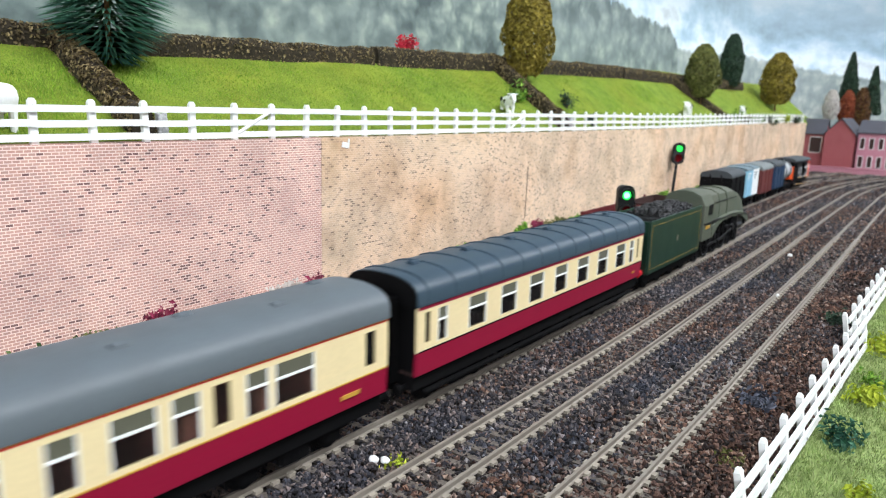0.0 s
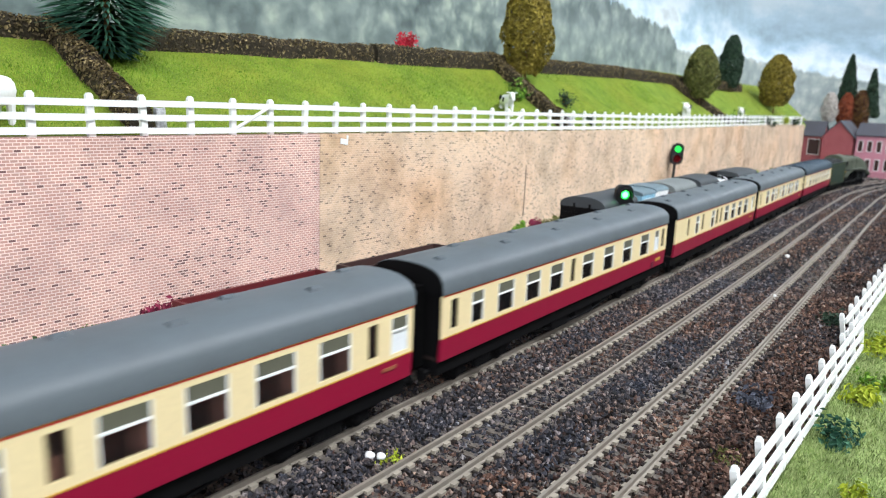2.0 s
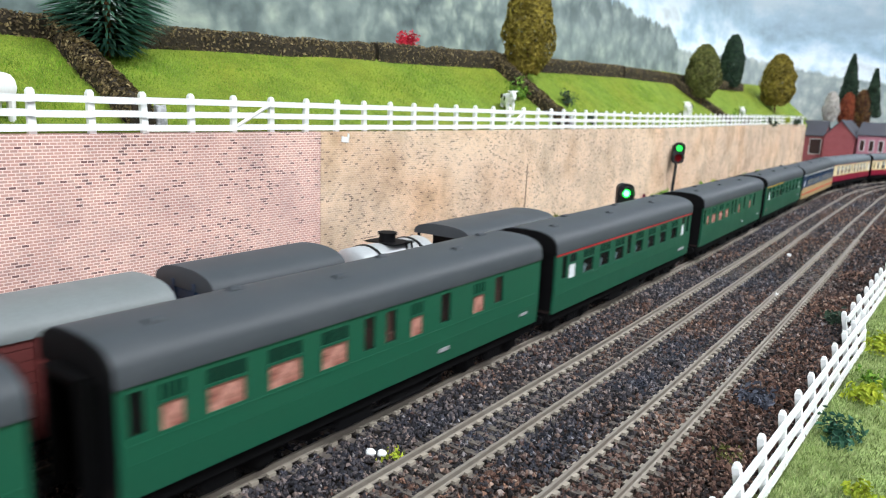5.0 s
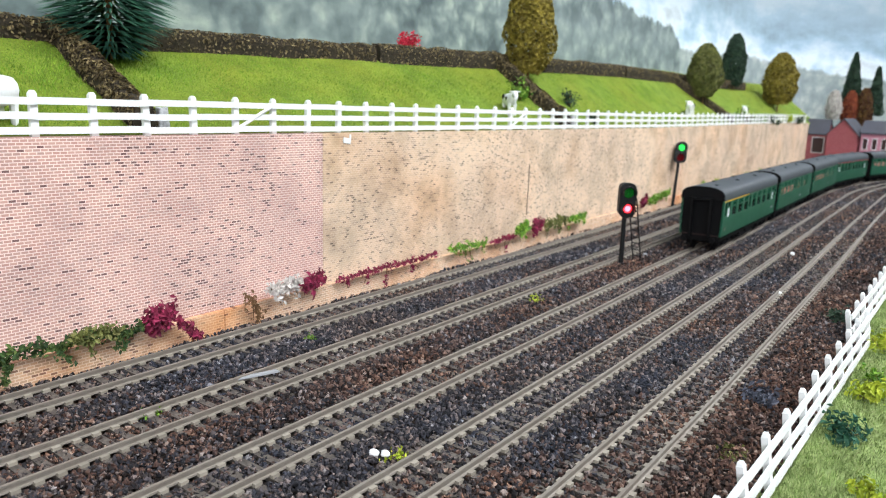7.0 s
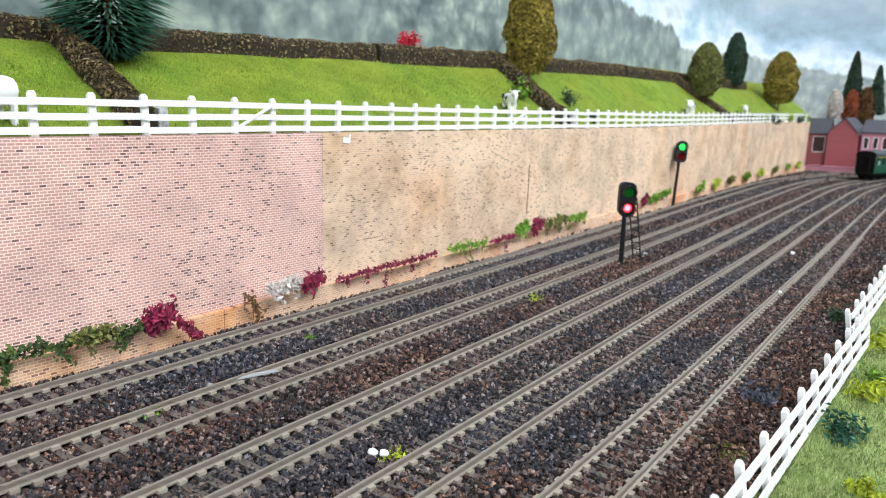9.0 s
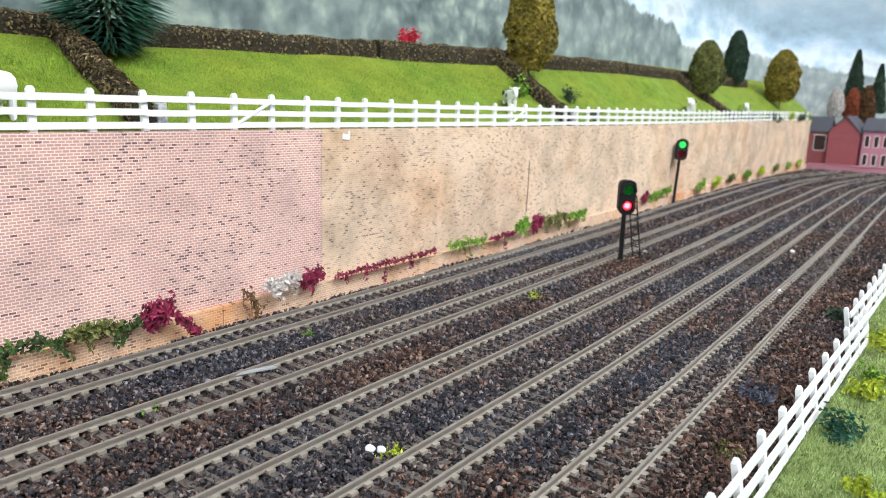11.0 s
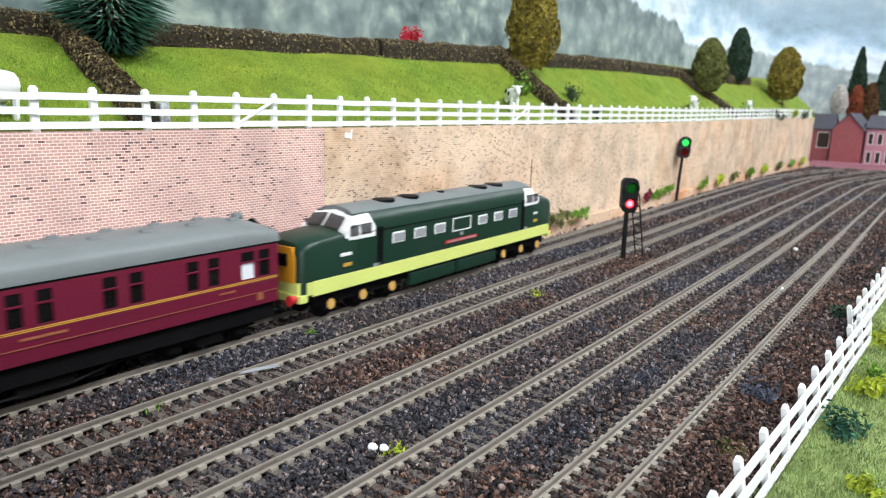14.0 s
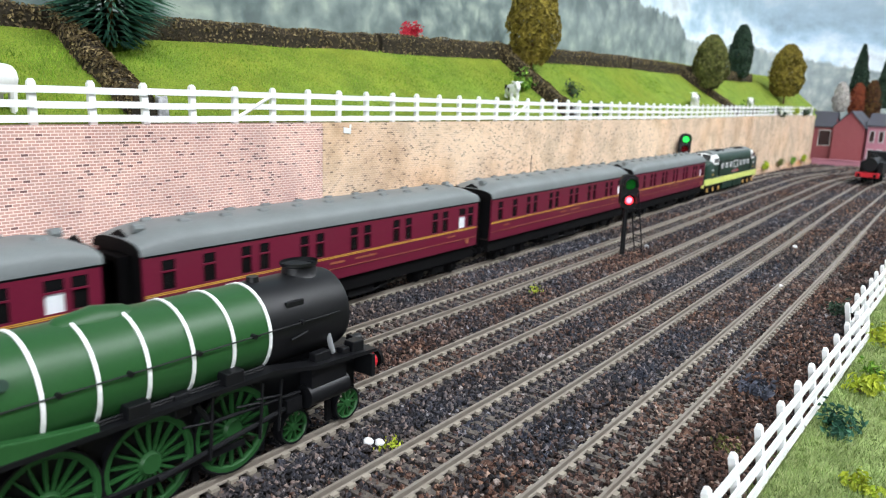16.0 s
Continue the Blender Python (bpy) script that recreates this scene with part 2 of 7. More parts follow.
def backdrop_mat():
    """A printed scenic sheet: misty woods under a cloudy sky."""
    m, nt, b = nodes_of("printed_backdrop", 0.7)
    tc = nt.nodes.new("ShaderNodeTexCoord")
    uv = nt.nodes.new("ShaderNodeSeparateXYZ")
    nt.links.new(tc.outputs["UV"], uv.inputs[0])

    def tex(scale, stretch, detail=6.0, rough=0.6):
        mp = nt.nodes.new("ShaderNodeMapping")
        mp.inputs["Scale"].default_value = stretch
        nt.links.new(tc.outputs["UV"], mp.inputs[0])
        n = add(nt, "ShaderNodeTexNoise", Scale=scale, Detail=detail, Roughness=rough)
        nt.links.new(mp.outputs[0], n.inputs[0])
        return n.outputs["Fac"]

    def math_(op, a, c):
        n = nt.nodes.new("ShaderNodeMath")
        n.operation = op
        for i, v in enumerate((a, c)):
            if isinstance(v, (int, float)):
                n.inputs[i].default_value = v
            else:
                nt.links.new(v, n.inputs[i])
        return n.outputs[0]

    clouds = tex(16.0, (1.0, 0.32, 1.0), 6.0, 0.62)
    sky = ramp(nt, clouds, [(0.30, (0.20, 0.28, 0.34)), (0.45, (0.40, 0.56, 0.68)), (0.55, (0.74, 0.82, 0.86)), (0.66, (0.40, 0.45, 0.48))])
    upper = ramp(nt, uv.outputs[1], [(0.37, (0, 0, 0)), (0.54, (1, 1, 1))])
    sky = mixed(nt, upper, sky, mixed(nt, 0.75, sky, (0.26, 0.33, 0.37)))

    def crowns(wide, tall, soft_edge):
        """Rounded tree heads: light at the top of each, dark between."""
        warp = mixed(nt, 0.012, tc.outputs["UV"], noise_colour(90.0, (1.0, 0.16, 1.0)), "ADD")
        mp = nt.nodes.new("ShaderNodeMapping")
        mp.inputs["Scale"].default_value = (wide, tall, 1.0)
        nt.links.new(warp, mp.inputs[0])
        v = nt.nodes.new("ShaderNodeTexVoronoi")
        v.feature, v.voronoi_dimensions = "SMOOTH_F1", "2D"
        v.inputs["Scale"].default_value, v.inputs["Smoothness"].default_value = 1.0, soft_edge
        nt.links.new(mp.outputs[0], v.inputs["Vector"])
        return v.outputs["Distance"]

    def noise_colour(scale, stretch):
        mp = nt.nodes.new("ShaderNodeMapping")
        mp.inputs["Scale"].default_value = stretch
        nt.links.new(tc.outputs["UV"], mp.inputs[0])
        n = add(nt, "ShaderNodeTexNoise", Scale=scale, Detail=3.0, Roughness=0.6)
        nt.links.new(mp.outputs[0], n.inputs[0])
        return n.outputs["Color"]

    def ridge(heights, jag, scale, colours):
        """Woods up to a skyline that varies along the sheet."""
        height = ramp(nt, uv.outputs[0], [(u, (h, h, h)) for u, h in heights])
        edge = math_("ADD", height, math_("MULTIPLY", math_("SUBTRACT", tex(scale, (1.0, 0.10, 1.0), 5, 0.65), 0.5), jag * 2))
        fac = math_("MULTIPLY", math_("SUBTRACT", edge, uv.outputs[1]), 110.0)
        clampn = nt.nodes.new("ShaderNodeClamp")
        nt.links.new(fac, clampn.inputs[0])
        heads = math_("MULTIPLY", math_("SUBTRACT", 0.75, crowns(130.0, 22.0, 0.4)), 0.40)
        twigs = math_("MULTIPLY", math_("SUBTRACT", 0.70, crowns(360.0, 60.0, 0.3)), 0.16)
        mix_ = math_("ADD", math_("ADD", heads, twigs), math_("MULTIPLY", tex(scale * 0.9, (1.0, 0.18, 1), 8, 0.7), 0.55))
        grain = ramp(nt, mix_, colours)
        mist = ramp(nt, tex(20.0, (1, 0.25, 1), 4), [(0.42, (0, 0, 0)), (0.70, (0.6, 0.6, 0.6))])
        return clampn.outputs[0], mixed(nt, mist, grain, (0.26, 0.315, 0.315))

    far_fac, far = ridge([(0, 0.36), (0.5, 0.36), (0.56, 0.335), (0.645, 0.365), (0.70, 0.345), (0.75, 0.315), (1, 0.30)], 0.03, 120.0, [(0.3, (0.24, 0.29, 0.29)), (0.50, (0.36, 0.41, 0.39)), (0.70, (0.55, 0.58, 0.53))])
    near_fac, near = ridge([(0, 0.60), (0.40, 0.47), (0.452, 0.415), (0.48, 0.40), (0.53, 0.382), (0.541, 0.33), (0.548, 0.0), (1, 0.0)], 0.045, 120.0, [(0.30, (0.068, 0.094, 0.098)), (0.42, (0.13, 0.168, 0.168)), (0.52, (0.20, 0.248, 0.235)), (0.66, (0.35, 0.40, 0.35))])
    col = mixed(nt, near_fac, mixed(nt, far_fac, sky, far), near)
    nt.links.new(col, b.inputs["Base Color"])
    return m


M_CRIMSON = paint("crimson_paint", (0.27, 0.006, 0.034), 0.44, wear=0.05)
M_CREAM = paint("cream_paint", (0.80, 0.66, 0.38), 0.42, wear=0.05)
M_MAROON = paint("maroon_paint", (0.135, 0.010, 0.030), 0.40, wear=0.08)
M_GREEN = paint("coach_green_paint", (0.011, 0.090, 0.048), 0.38, wear=0.08)
M_LOCO_GREEN = paint("apple_green_paint", (0.018, 0.078, 0.021), 0.38, wear=0.06)
M_DARK_GREEN = paint("dark_green_paint", (0.008, 0.032, 0.019), 0.36, wear=0.08)
M_GREY_GREEN = paint("weathered_green_paint", (0.07, 0.085, 0.06), 0.6, wear=0.45, dirt=(0.16, 0.14, 0.11))
M_LIME = paint("pale_lime_paint", (0.66, 0.72, 0.20), 0.42, wear=0.06)
M_NAVY = paint("navy_blue_paint", (0.017, 0.046, 0.098), 0.4, wear=0.06)
M_SAND = paint("sand_paint", (0.52, 0.37, 0.18), 0.45, wear=0.1)
M_STRIPE_RED = paint("red_stripe_paint", (0.62, 0.07, 0.03), 0.4, wear=0.03)
M_RED = paint("signal_red_paint", (0.55, 0.02, 0.03), 0.4, wear=0.06)
M_ORANGE = paint("orange_panel_paint", (0.80, 0.12, 0.03), 0.45, wear=0.08)
M_YELLOW = paint("yellow_paint", (0.80, 0.50, 0.03), 0.45, wear=0.05)
M_OCHRE = paint("ochre_step_paint", (0.62, 0.36, 0.10), 0.5, wear=0.1)
M_GOLD = paint("gold_lining", (0.52, 0.30, 0.05), 0.35, wear=0.02)
M_WHITE = paint("white_plastic", (0.82, 0.83, 0.82), 0.42, wear=0.08, dirt=(0.45, 0.43, 0.38))
M_ROOF = paint("grey_roof_paint", (0.105, 0.125, 0.14), 0.5, wear=0.2)
M_ROOF_DARK = paint("dark_roof_paint", (0.045, 0.053, 0.060), 0.55, wear=0.3, dirt=(0.085, 0.09, 0.095))
M_ROOF_BLUE = paint("blue_grey_roof_paint", (0.035, 0.06, 0.085), 0.42, wear=0.1)
M_ROOF_CONTAINER = paint("container_roof_paint", (0.13, 0.19, 0.22), 0.5, wear=0.25)
M_ROOF_PALE = paint("pale_grey_roof_paint", (0.17, 0.19, 0.19), 0.5, wear=0.2)
M_BLACK = paint("black_underframe_plastic", (0.004, 0.004, 0.0045), 0.6, wear=0.10, dirt=(0.02, 0.018, 0.016))
M_BLACK.node_tree.nodes["Principled BSDF"].inputs["Specular IOR Level"].default_value = 0.10
M_SMOKEBOX = paint("matt_black_paint", (0.0040, 0.0043, 0.0055), 0.44, wear=0.1, dirt=(0.012, 0.012, 0.012))
M_STEEL = paint("bright_steel", (0.55, 0.53, 0.50), 0.3, 0.9, wear=0.3)
M_GREY = paint("mid_grey_plastic", (0.30, 0.31, 0.32), 0.5)
M_BAUXITE = paint("wagon_brown_paint", (0.13, 0.028, 0.026), 0.55, wear=0.2)
M_AMBER = paint("amber_panel_paint", (0.72, 0.31, 0.02), 0.45, wear=0.06)
M_FAINT = paint("worn_gold_lettering", (0.30, 0.10, 0.05), 0.45, wear=0.2)
# opaque pane colour stands in for a lit pale interior behind glass
M_LIT_PANE = paint("painted_lit_interior_pane", (0.40, 0.39, 0.33), 0.25, wear=0.2)
M_ROSE = two_tone("rose_curtains", (0.22, 0.07, 0.05), (0.55, 0.27, 0.21), 260.0, 0.6, 900.0, 0.3)
M_HEADREST = paint("pale_blue_headrests", (0.42, 0.58, 0.66), 0.7)
M_WAGON_BROWN = paint("dark_brown_wagon_paint", (0.050, 0.024, 0.021), 0.6, wear=0.3)
M_WAGON_RED = paint("wagon_red_paint", (0.12, 0.016, 0.019), 0.5, wear=0.1)
M_PALE_BLUE = paint("pale_blue_paint", (0.28, 0.52, 0.66), 0.5, wear=0.1)
M_SILVER = paint("silver_tank_paint", (0.55, 0.57, 0.58), 0.35, 0.4, wear=0.2)
M_COAL = two_tone("coal", (0.008, 0.008, 0.009), (0.04, 0.04, 0.042), 500.0, 0.6, 1400.0)
M_INSIDE = paint("dark_interior", (0.045, 0.024, 0.022), 0.8)
M_SEAT = paint("red_brown_interior", (0.70, 0.33, 0.26), 0.8)
M_PALE_SEAT = paint("pale_grey_interior", (0.62, 0.62, 0.58), 0.8)
M_KHAKI = paint("weathered_brown_underframe", (0.075, 0.065, 0.045), 0.75, wear=0.5, dirt=(0.03, 0.027, 0.022))
# olive grey: painted reflection on vent panes, plain colour on crest and marking
M_SHEEN_AND_MARK = paint("olive_sheen_and_marking", (0.115, 0.115, 0.085), 0.3)
M_VENT_GREEN = paint("green_vent_glazing", (0.005, 0.018, 0.014), 0.2)
M_GLASS = glass("clear_glazing", (0.015, 0.016, 0.016), 0.28)
M_GLASS_DARK = glass("smoked_glazing", (0.05, 0.05, 0.05), 0.75)
M_CURTAIN = paint("frosted_white_glazing", (0.75, 0.78, 0.80), 0.5)
M_BRICK_RED = brick_sheet("pink_brick_paper", (0.56, 0.315, 0.28), (0.76, 0.49, 0.43), (0.91, 0.735, 0.66), (0.20, 0.11, 0.105), (0.62, 0.62, 0.66), 0.6, None)
M_BRICK_TAN = brick_sheet("buff_brick_paper", (0.72, 0.54, 0.38), (0.78, 0.60, 0.44), (0.82, 0.66, 0.51), (0.26, 0.19, 0.14), (0.56, 0.58, 0.58), 0.85, (1.08, 0.95, 0.84))
M_BRICK_BASE = brick_sheet("ochre_plinth_paper", (0.72, 0.47, 0.31), (0.80, 0.57, 0.39), (0.88, 0.72, 0.56), (0.30, 0.17, 0.12), (0.6, 0.55, 0.5), 0.5, (1.0, 0.72, 0.5))
# nearly black: shade in the gaps between stones is put into this colour
M_BALLAST_SHADE = two_tone("shade_dark_ballast_bed", (0.010, 0.008, 0.0075), (0.040, 0.029, 0.024), 120.0, 0.95, 700.0, 0.8, 5, (1.25, 0.95, 0.75))
M_STONES = stone_mix("cool_ballast", [(0.0, (0.018, 0.019, 0.023)), (0.24, (0.053, 0.053, 0.062)), (0.50, (0.115, 0.106, 0.110)), (0.68, (0.042, 0.046, 0.060)), (0.84, (0.24, 0.20, 0.185)), (0.96, (0.33, 0.32, 0.32))])
M_STONES_WARM = stone_mix("brown_ballast", [(0.0, (0.024, 0.016, 0.014)), (0.24, (0.088, 0.051, 0.040)), (0.48, (0.148, 0.092, 0.072)), (0.68, (0.05, 0.043, 0.043)), (0.83, (0.25, 0.168, 0.13)), (0.955, (0.36, 0.30, 0.26))])
M_RAIL = paint("weathered_rail", (0.255, 0.225, 0.19), 0.5, 0.25, wear=0.5, dirt=(0.17, 0.13, 0.10))
M_SLEEPER = two_tone("sleeper_plastic", (0.065, 0.055, 0.048), (0.13, 0.11, 0.092), 60.0, 0.85, 900.0, 0.3)
M_CHAIR = paint("painted_rail_chair", (0.32, 0.285, 0.23), 0.7, wear=0.6, dirt=(0.09, 0.075, 0.06))
M_LAWN = two_tone("grass_mat", (0.12, 0.195, 0.014), (0.20, 0.29, 0.03), 55.0, 0.95, 1100.0, 0.9, 5, (1.15, 0.95, 0.8))
M_LAWN_NEAR = two_tone("static_grass", (0.15, 0.20, 0.06), (0.31, 0.40, 0.14), 90.0, 0.95, 700.0, 1.0, 5, (1.1, 1.0, 1.1))
M_HEDGE = leaf_mat("brown_hedge_foliage", [(0.0, (0.035, 0.026, 0.012)), (0.4, (0.10, 0.072, 0.034)), (0.75, (0.20, 0.15, 0.065)), (1.0, (0.36, 0.28, 0.14))])
# darker than the leaves: shade inside the hedge is put into the colour
M_HEDGE_SHADE = two_tone("hedge_inner_shade", (0.02, 0.016, 0.01), (0.045, 0.034, 0.02), 200.0)
M_CONIFER = leaf_mat("conifer_needles", [(0.0, (0.012, 0.055, 0.035)), (0.5, (0.025, 0.10, 0.06)), (1.0, (0.06, 0.17, 0.10))])
M_GOLDLEAF = leaf_mat("golden_foliage", [(0.0, (0.10, 0.075, 0.01)), (0.5, (0.22, 0.17, 0.022)), (1.0, (0.36, 0.29, 0.05))])
M_OLIVE = leaf_mat("olive_foliage", [(0.0, (0.06, 0.07, 0.015)), (0.5, (0.13, 0.14, 0.035)), (1.0, (0.22, 0.22, 0.07))])
M_DARKLEAF = leaf_mat("dark_green_foliage", [(0.0, (0.012, 0.03, 0.018)), (0.6, (0.028, 0.06, 0.035)), (1.0, (0.05, 0.09, 0.05))])
M_RUST = leaf_mat("rust_foliage", [(0.0, (0.16, 0.03, 0.015)), (1.0, (0.36, 0.10, 0.04))])
M_BROWNLEAF = leaf_mat("brown_foliage", [(0.0, (0.05, 0.02, 0.012)), (0.5, (0.11, 0.045, 0.02)), (1.0, (0.20, 0.12, 0.03))])
M_CRIMSON_LEAF = leaf_mat("crimson_foliage", [(0.0, (0.10, 0.008, 0.025)), (0.6, (0.22, 0.015, 0.05)), (1.0, (0.34, 0.03, 0.09))])
M_SCARLET_LEAF = leaf_mat("scarlet_foliage", [(0.0, (0.45, 0.01, 0.03)), (1.0, (0.75, 0.03, 0.07))])
M_FRESH_LEAF = leaf_mat("fresh_green_foliage", [(0.0, (0.06, 0.17, 0.015)), (1.0, (0.22, 0.38, 0.04))])
M_LIME_LEAF = leaf_mat("yellow_green_foliage", [(0.0, (0.26, 0.36, 0.02)), (1.0, (0.50, 0.55, 0.05))])
M_WHITE_LEAF = leaf_mat("dried_white_foliage", [(0.0, (0.45, 0.40, 0.36)), (1.0, (0.72, 0.68, 0.64))])
M_TWIG = paint("twig_brown", (0.16, 0.085, 0.035), 0.8)
M_BACKDROP = backdrop_mat()
# plaster held to mid grey so the unseen room bounces less light
M_PLASTER = two_tone("room_plaster", (0.30, 0.31, 0.32), (0.36, 0.37, 0.38), 3.0, 0.9, 60.0, 0.05)
M_FLOOR = two_tone("room_carpet", (0.16, 0.15, 0.14), (0.22, 0.21, 0.20), 6.0, 0.95, 200.0, 0.3)
M_HOUSE_BRICK = brick_sheet("red_brick_card", (0.24, 0.045, 0.06), (0.29, 0.06, 0.075), (0.34, 0.11, 0.12), (0.2, 0.03, 0.04), (0.8, 0.75, 0.8), 0.4, None)
M_PINK = paint("pink_painted_card", (0.50, 0.22, 0.28), 0.6)
M_SLATE = paint("slate_roof_card", (0.06, 0.06, 0.075), 0.7, wear=0.3)
M_LAMP_RED = glow("lit_red_lens", (1.0, 0.10, 0.12), 9.0)
M_LAMP_GREEN = glow("lit_green_lens", (0.10, 1.0, 0.12), 3.5)
M_LENS_DARK = paint("unlit_green_lens", (0.01, 0.10, 0.07), 0.15)
M_LENS_OFF_RED = paint("unlit_red_lens", (0.14, 0.01, 0.01), 0.15)


# ---------- room that closes the place ----------
def slab(name, x0, x1, y0, y1, z0, z1, material, label, category="wall"):
    bm = bmesh.new()
    box(bm, x0, x1, y0, y1, z0, z1)
    return tagged(part(name, bm, material, None), label, category, kind="structure")


# assumed shell out of view; it also sets how much light bounces back
slab("floor", -3200, 3600, -3400, 1000, -1020, -1000, M_FLOOR, "grey carpeted floor of a hobby room", "floor")
slab("ceiling", -3200, 3600, -3400, 1000, 1420, 1440, M_PLASTER, "assumed grey plastered room ceiling, out of view", "ceiling")
slab("wall_north", -3200, 3600, 980, 1000, -1000, 1420, M_PLASTER, "assumed grey plastered room wall, out of view")
slab("wall_south", -3200, 3600, -3400, -3380, -1000, 1420, M_PLASTER, "assumed grey plastered room wall, out of view")
slab("wall_west", -3200, -3180, -3380, 980, -1000, 1420, M_PLASTER, "assumed grey plastered room wall, out of view")
slab("wall_east", 3580, 3600, -3380, 980, -1000, 1420, M_PLASTER, "assumed grey plastered room wall, out of view")

# ---------- baseboard, ballast and lawns ----------
bm = bmesh.new()
box(bm, -2700, 3000, -2900, 560, -40, -4.2)
tagged(part("ground", bm, M_BALLAST_SHADE), "railway baseboard darkened for shade between the ballast", "ground", kind="structure")


def ballast_stones(name, count, x0, x1, y0, y1, size, seed, power=1.0):
    """Loose chippings between the rails and sleepers, one joined mesh."""
    rng = np.random.default_rng(seed)
    base = np.array([(1, 0, 0), (-1, 0, 0), (0, 1, 0), (0, -1, 0), (0, 0, 1), (0, 0, -1)], float)
    faces = np.array([(0, 2, 4), (2, 1, 4), (1, 3, 4), (3, 0, 4), (2, 0, 5), (1, 2, 5), (3, 1, 5), (0, 3, 5)])
    u = rng.random(count) ** power
    px_, py_ = x0 + (x1 - x0) * u, y0 + (y1 - y0) * rng.random(count)
    bulge = np.array([12.0 * ease(0.3, 1.2, q * 0.001) for q in px_])
    keep = py_ > np.interp(px_, [60, 198, 410, 440, 1200], [43, 39.2, 32.5, 37.7, 28]) + rng.normal(0, 1.2, count)
    for y in TRACK_Y.values():
        off = np.abs(py_ - y * 1000 - bulge)
        keep &= ~(np.abs(off - 8.7) < 1.7)
        keep &= ~((off < 15) & (rng.random(count) < 0.10))
    px_, py_, bulge = px_[keep], py_[keep], bulge[keep]
    n = len(px_)
    s = size * (0.6 + 0.75 * rng.random(n)) * (1 + 0.5 * (px_ - x0) / (x1 - x0))
    shape = base[None] * (0.55 + 0.65 * rng.random((n, 6, 1))) + rng.normal(0, 0.22, (n, 6, 3))
    a, b = rng.random(n) * 6.28, rng.random(n) * 6.28
    ca, sa, cb, sb = np.cos(a), np.sin(a), np.cos(b), np.sin(b)
    rot = np.stack([np.stack([ca, -sa * cb, sa * sb], -1), np.stack([sa, ca * cb, -ca * sb], -1), np.stack([0 * a, sb, cb], -1)], 1)
    v = np.einsum("nij,nkj->nki", rot, shape) * s[:, None, None]
    inside = np.zeros(n, bool)
    for y in TRACK_Y.values():
        inside |= np.abs(py_ - y * 1000 - bulge) < 15
    heap = 1.0 * np.sin(px_ * 0.05) * np.sin(py_ * 0.3 + px_ * 0.011)
    full = np.interp(py_, [60, 100, 140, 190, 205], [0.75, 0.7, 0.45, 0.35, 0.15])
    z = np.where(inside, -3.5 + full * rng.random(n), -3.1 + heap + 1.2 * rng.random(n))
    v += np.stack([px_, py_, z], -1)[:, None]
    f = (np.arange(n) * 6)[:, None, None] + faces[None]
    me = bpy.data.meshes.new(name)
    me.from_pydata((v.reshape(-1, 3) * 0.001).tolist(), [], f.reshape(-1, 3).tolist())
    me.materials.append(M_STONES)
    me.materials.append(M_STONES_WARM)
    share = np.interp(py_, [30, 66, 78, 100, 123, 145, 168, 190, 218, 240, 262, 285], [0.95, 0.9, 0.6, 0.3, 0.4, 0.15, 0.4, 0.75, 0.5, 0.08, 0.2, 0.5])
    pick = (rng.random(n) < share + 0.25 * np.sin(px_ * 0.021 + py_ * 0.05)).astype(np.int32)
    me.polygons.foreach_set("material_index", np.repeat(pick, 8))
    return tagged(new(name, me), "dark grey and brown loose ballast chippings between the tracks", "ballast", kind="stuff")


ballast_stones("ballast", 110000, 60, 520, 28, 284, 0.82, 3, 1.25)
ballast_stones("ballast", 50000, 500, 1250, 20, 300, 1.15, 4)
ballast_stones("ballast", 12000, 1230, 1700, -60, 330, 1.7, 5)

# ---------- tracks ----------
GAUGE_HALF = 8.7


def rail_mesh(y, side):
    """Flat-bottomed rail: foot, web and head, swept along the track."""
    prof = [(-1.0, -2.4), (1.0, -2.4), (0.9, -2.0), (0.3, -1.8), (0.3, -0.9), (0.55, -0.7), (0.5, 0), (-0.5, 0), (-0.55, -0.7), (-0.3, -0.9), (-0.3, -1.8), (-0.9, -2.0)]
    bm = bmesh.new()
    stations = [START, 0.0, 0.3, 0.6, 0.9, BEND_X] + [BEND_X + 0.05 * i for i in range(1, int((END - BEND_X) / 0.05))]
    rings = []
    for s in stations:
        x, yy, a = path(y, s)
        nx, ny = -math.sin(a), math.cos(a)
        rings.append([(x * 1000 + nx * (side * GAUGE_HALF + o), yy * 1000 + ny * (side * GAUGE_HALF + o), z) for o, z in prof])
    loft(bm, rings)
    return bm


def sleeper_mesh():
    bm = bmesh.new()
    box(bm, -1.45, 1.45, -15.5, 15.5, -4.8, -2.8)
    for side in (-1, 1):
        for o in (-1.7, 1.7):
            y = side * GAUGE_HALF + o
            box(bm, -1.35, 1.35, y - 0.75, y + 0.75, -2.8, -1.7, 1)
    bmesh.ops.recalc_face_normals(bm, faces=bm.faces)
    bmesh.ops.scale(bm, vec=(0.001,) * 3, verts=bm.verts)
    me = bpy.data.meshes.new("sleeper")
    bm.to_mesh(me)
    bm.free()
    me.materials.append(M_SLEEPER)
    me.materials.append(M_CHAIR)
    return me


SLEEPER = sleeper_mesh()
for key, y in TRACK_Y.items():
    tr = tagged(thing("railway_track", "weathered model railway track with steel rails on dark sleepers", "railway track", "parallel tracks"), kind="structure")
    for side in (-1, 1):
        part("rail", rail_mesh(y, side), M_RAIL, tr, "worn steel rail")

# ---------- retaining wall ----------
wall = tagged(thing("wall_retaining", "tall brick-papered retaining wall, pink and buff, stained", "retaining wall"), kind="structure")


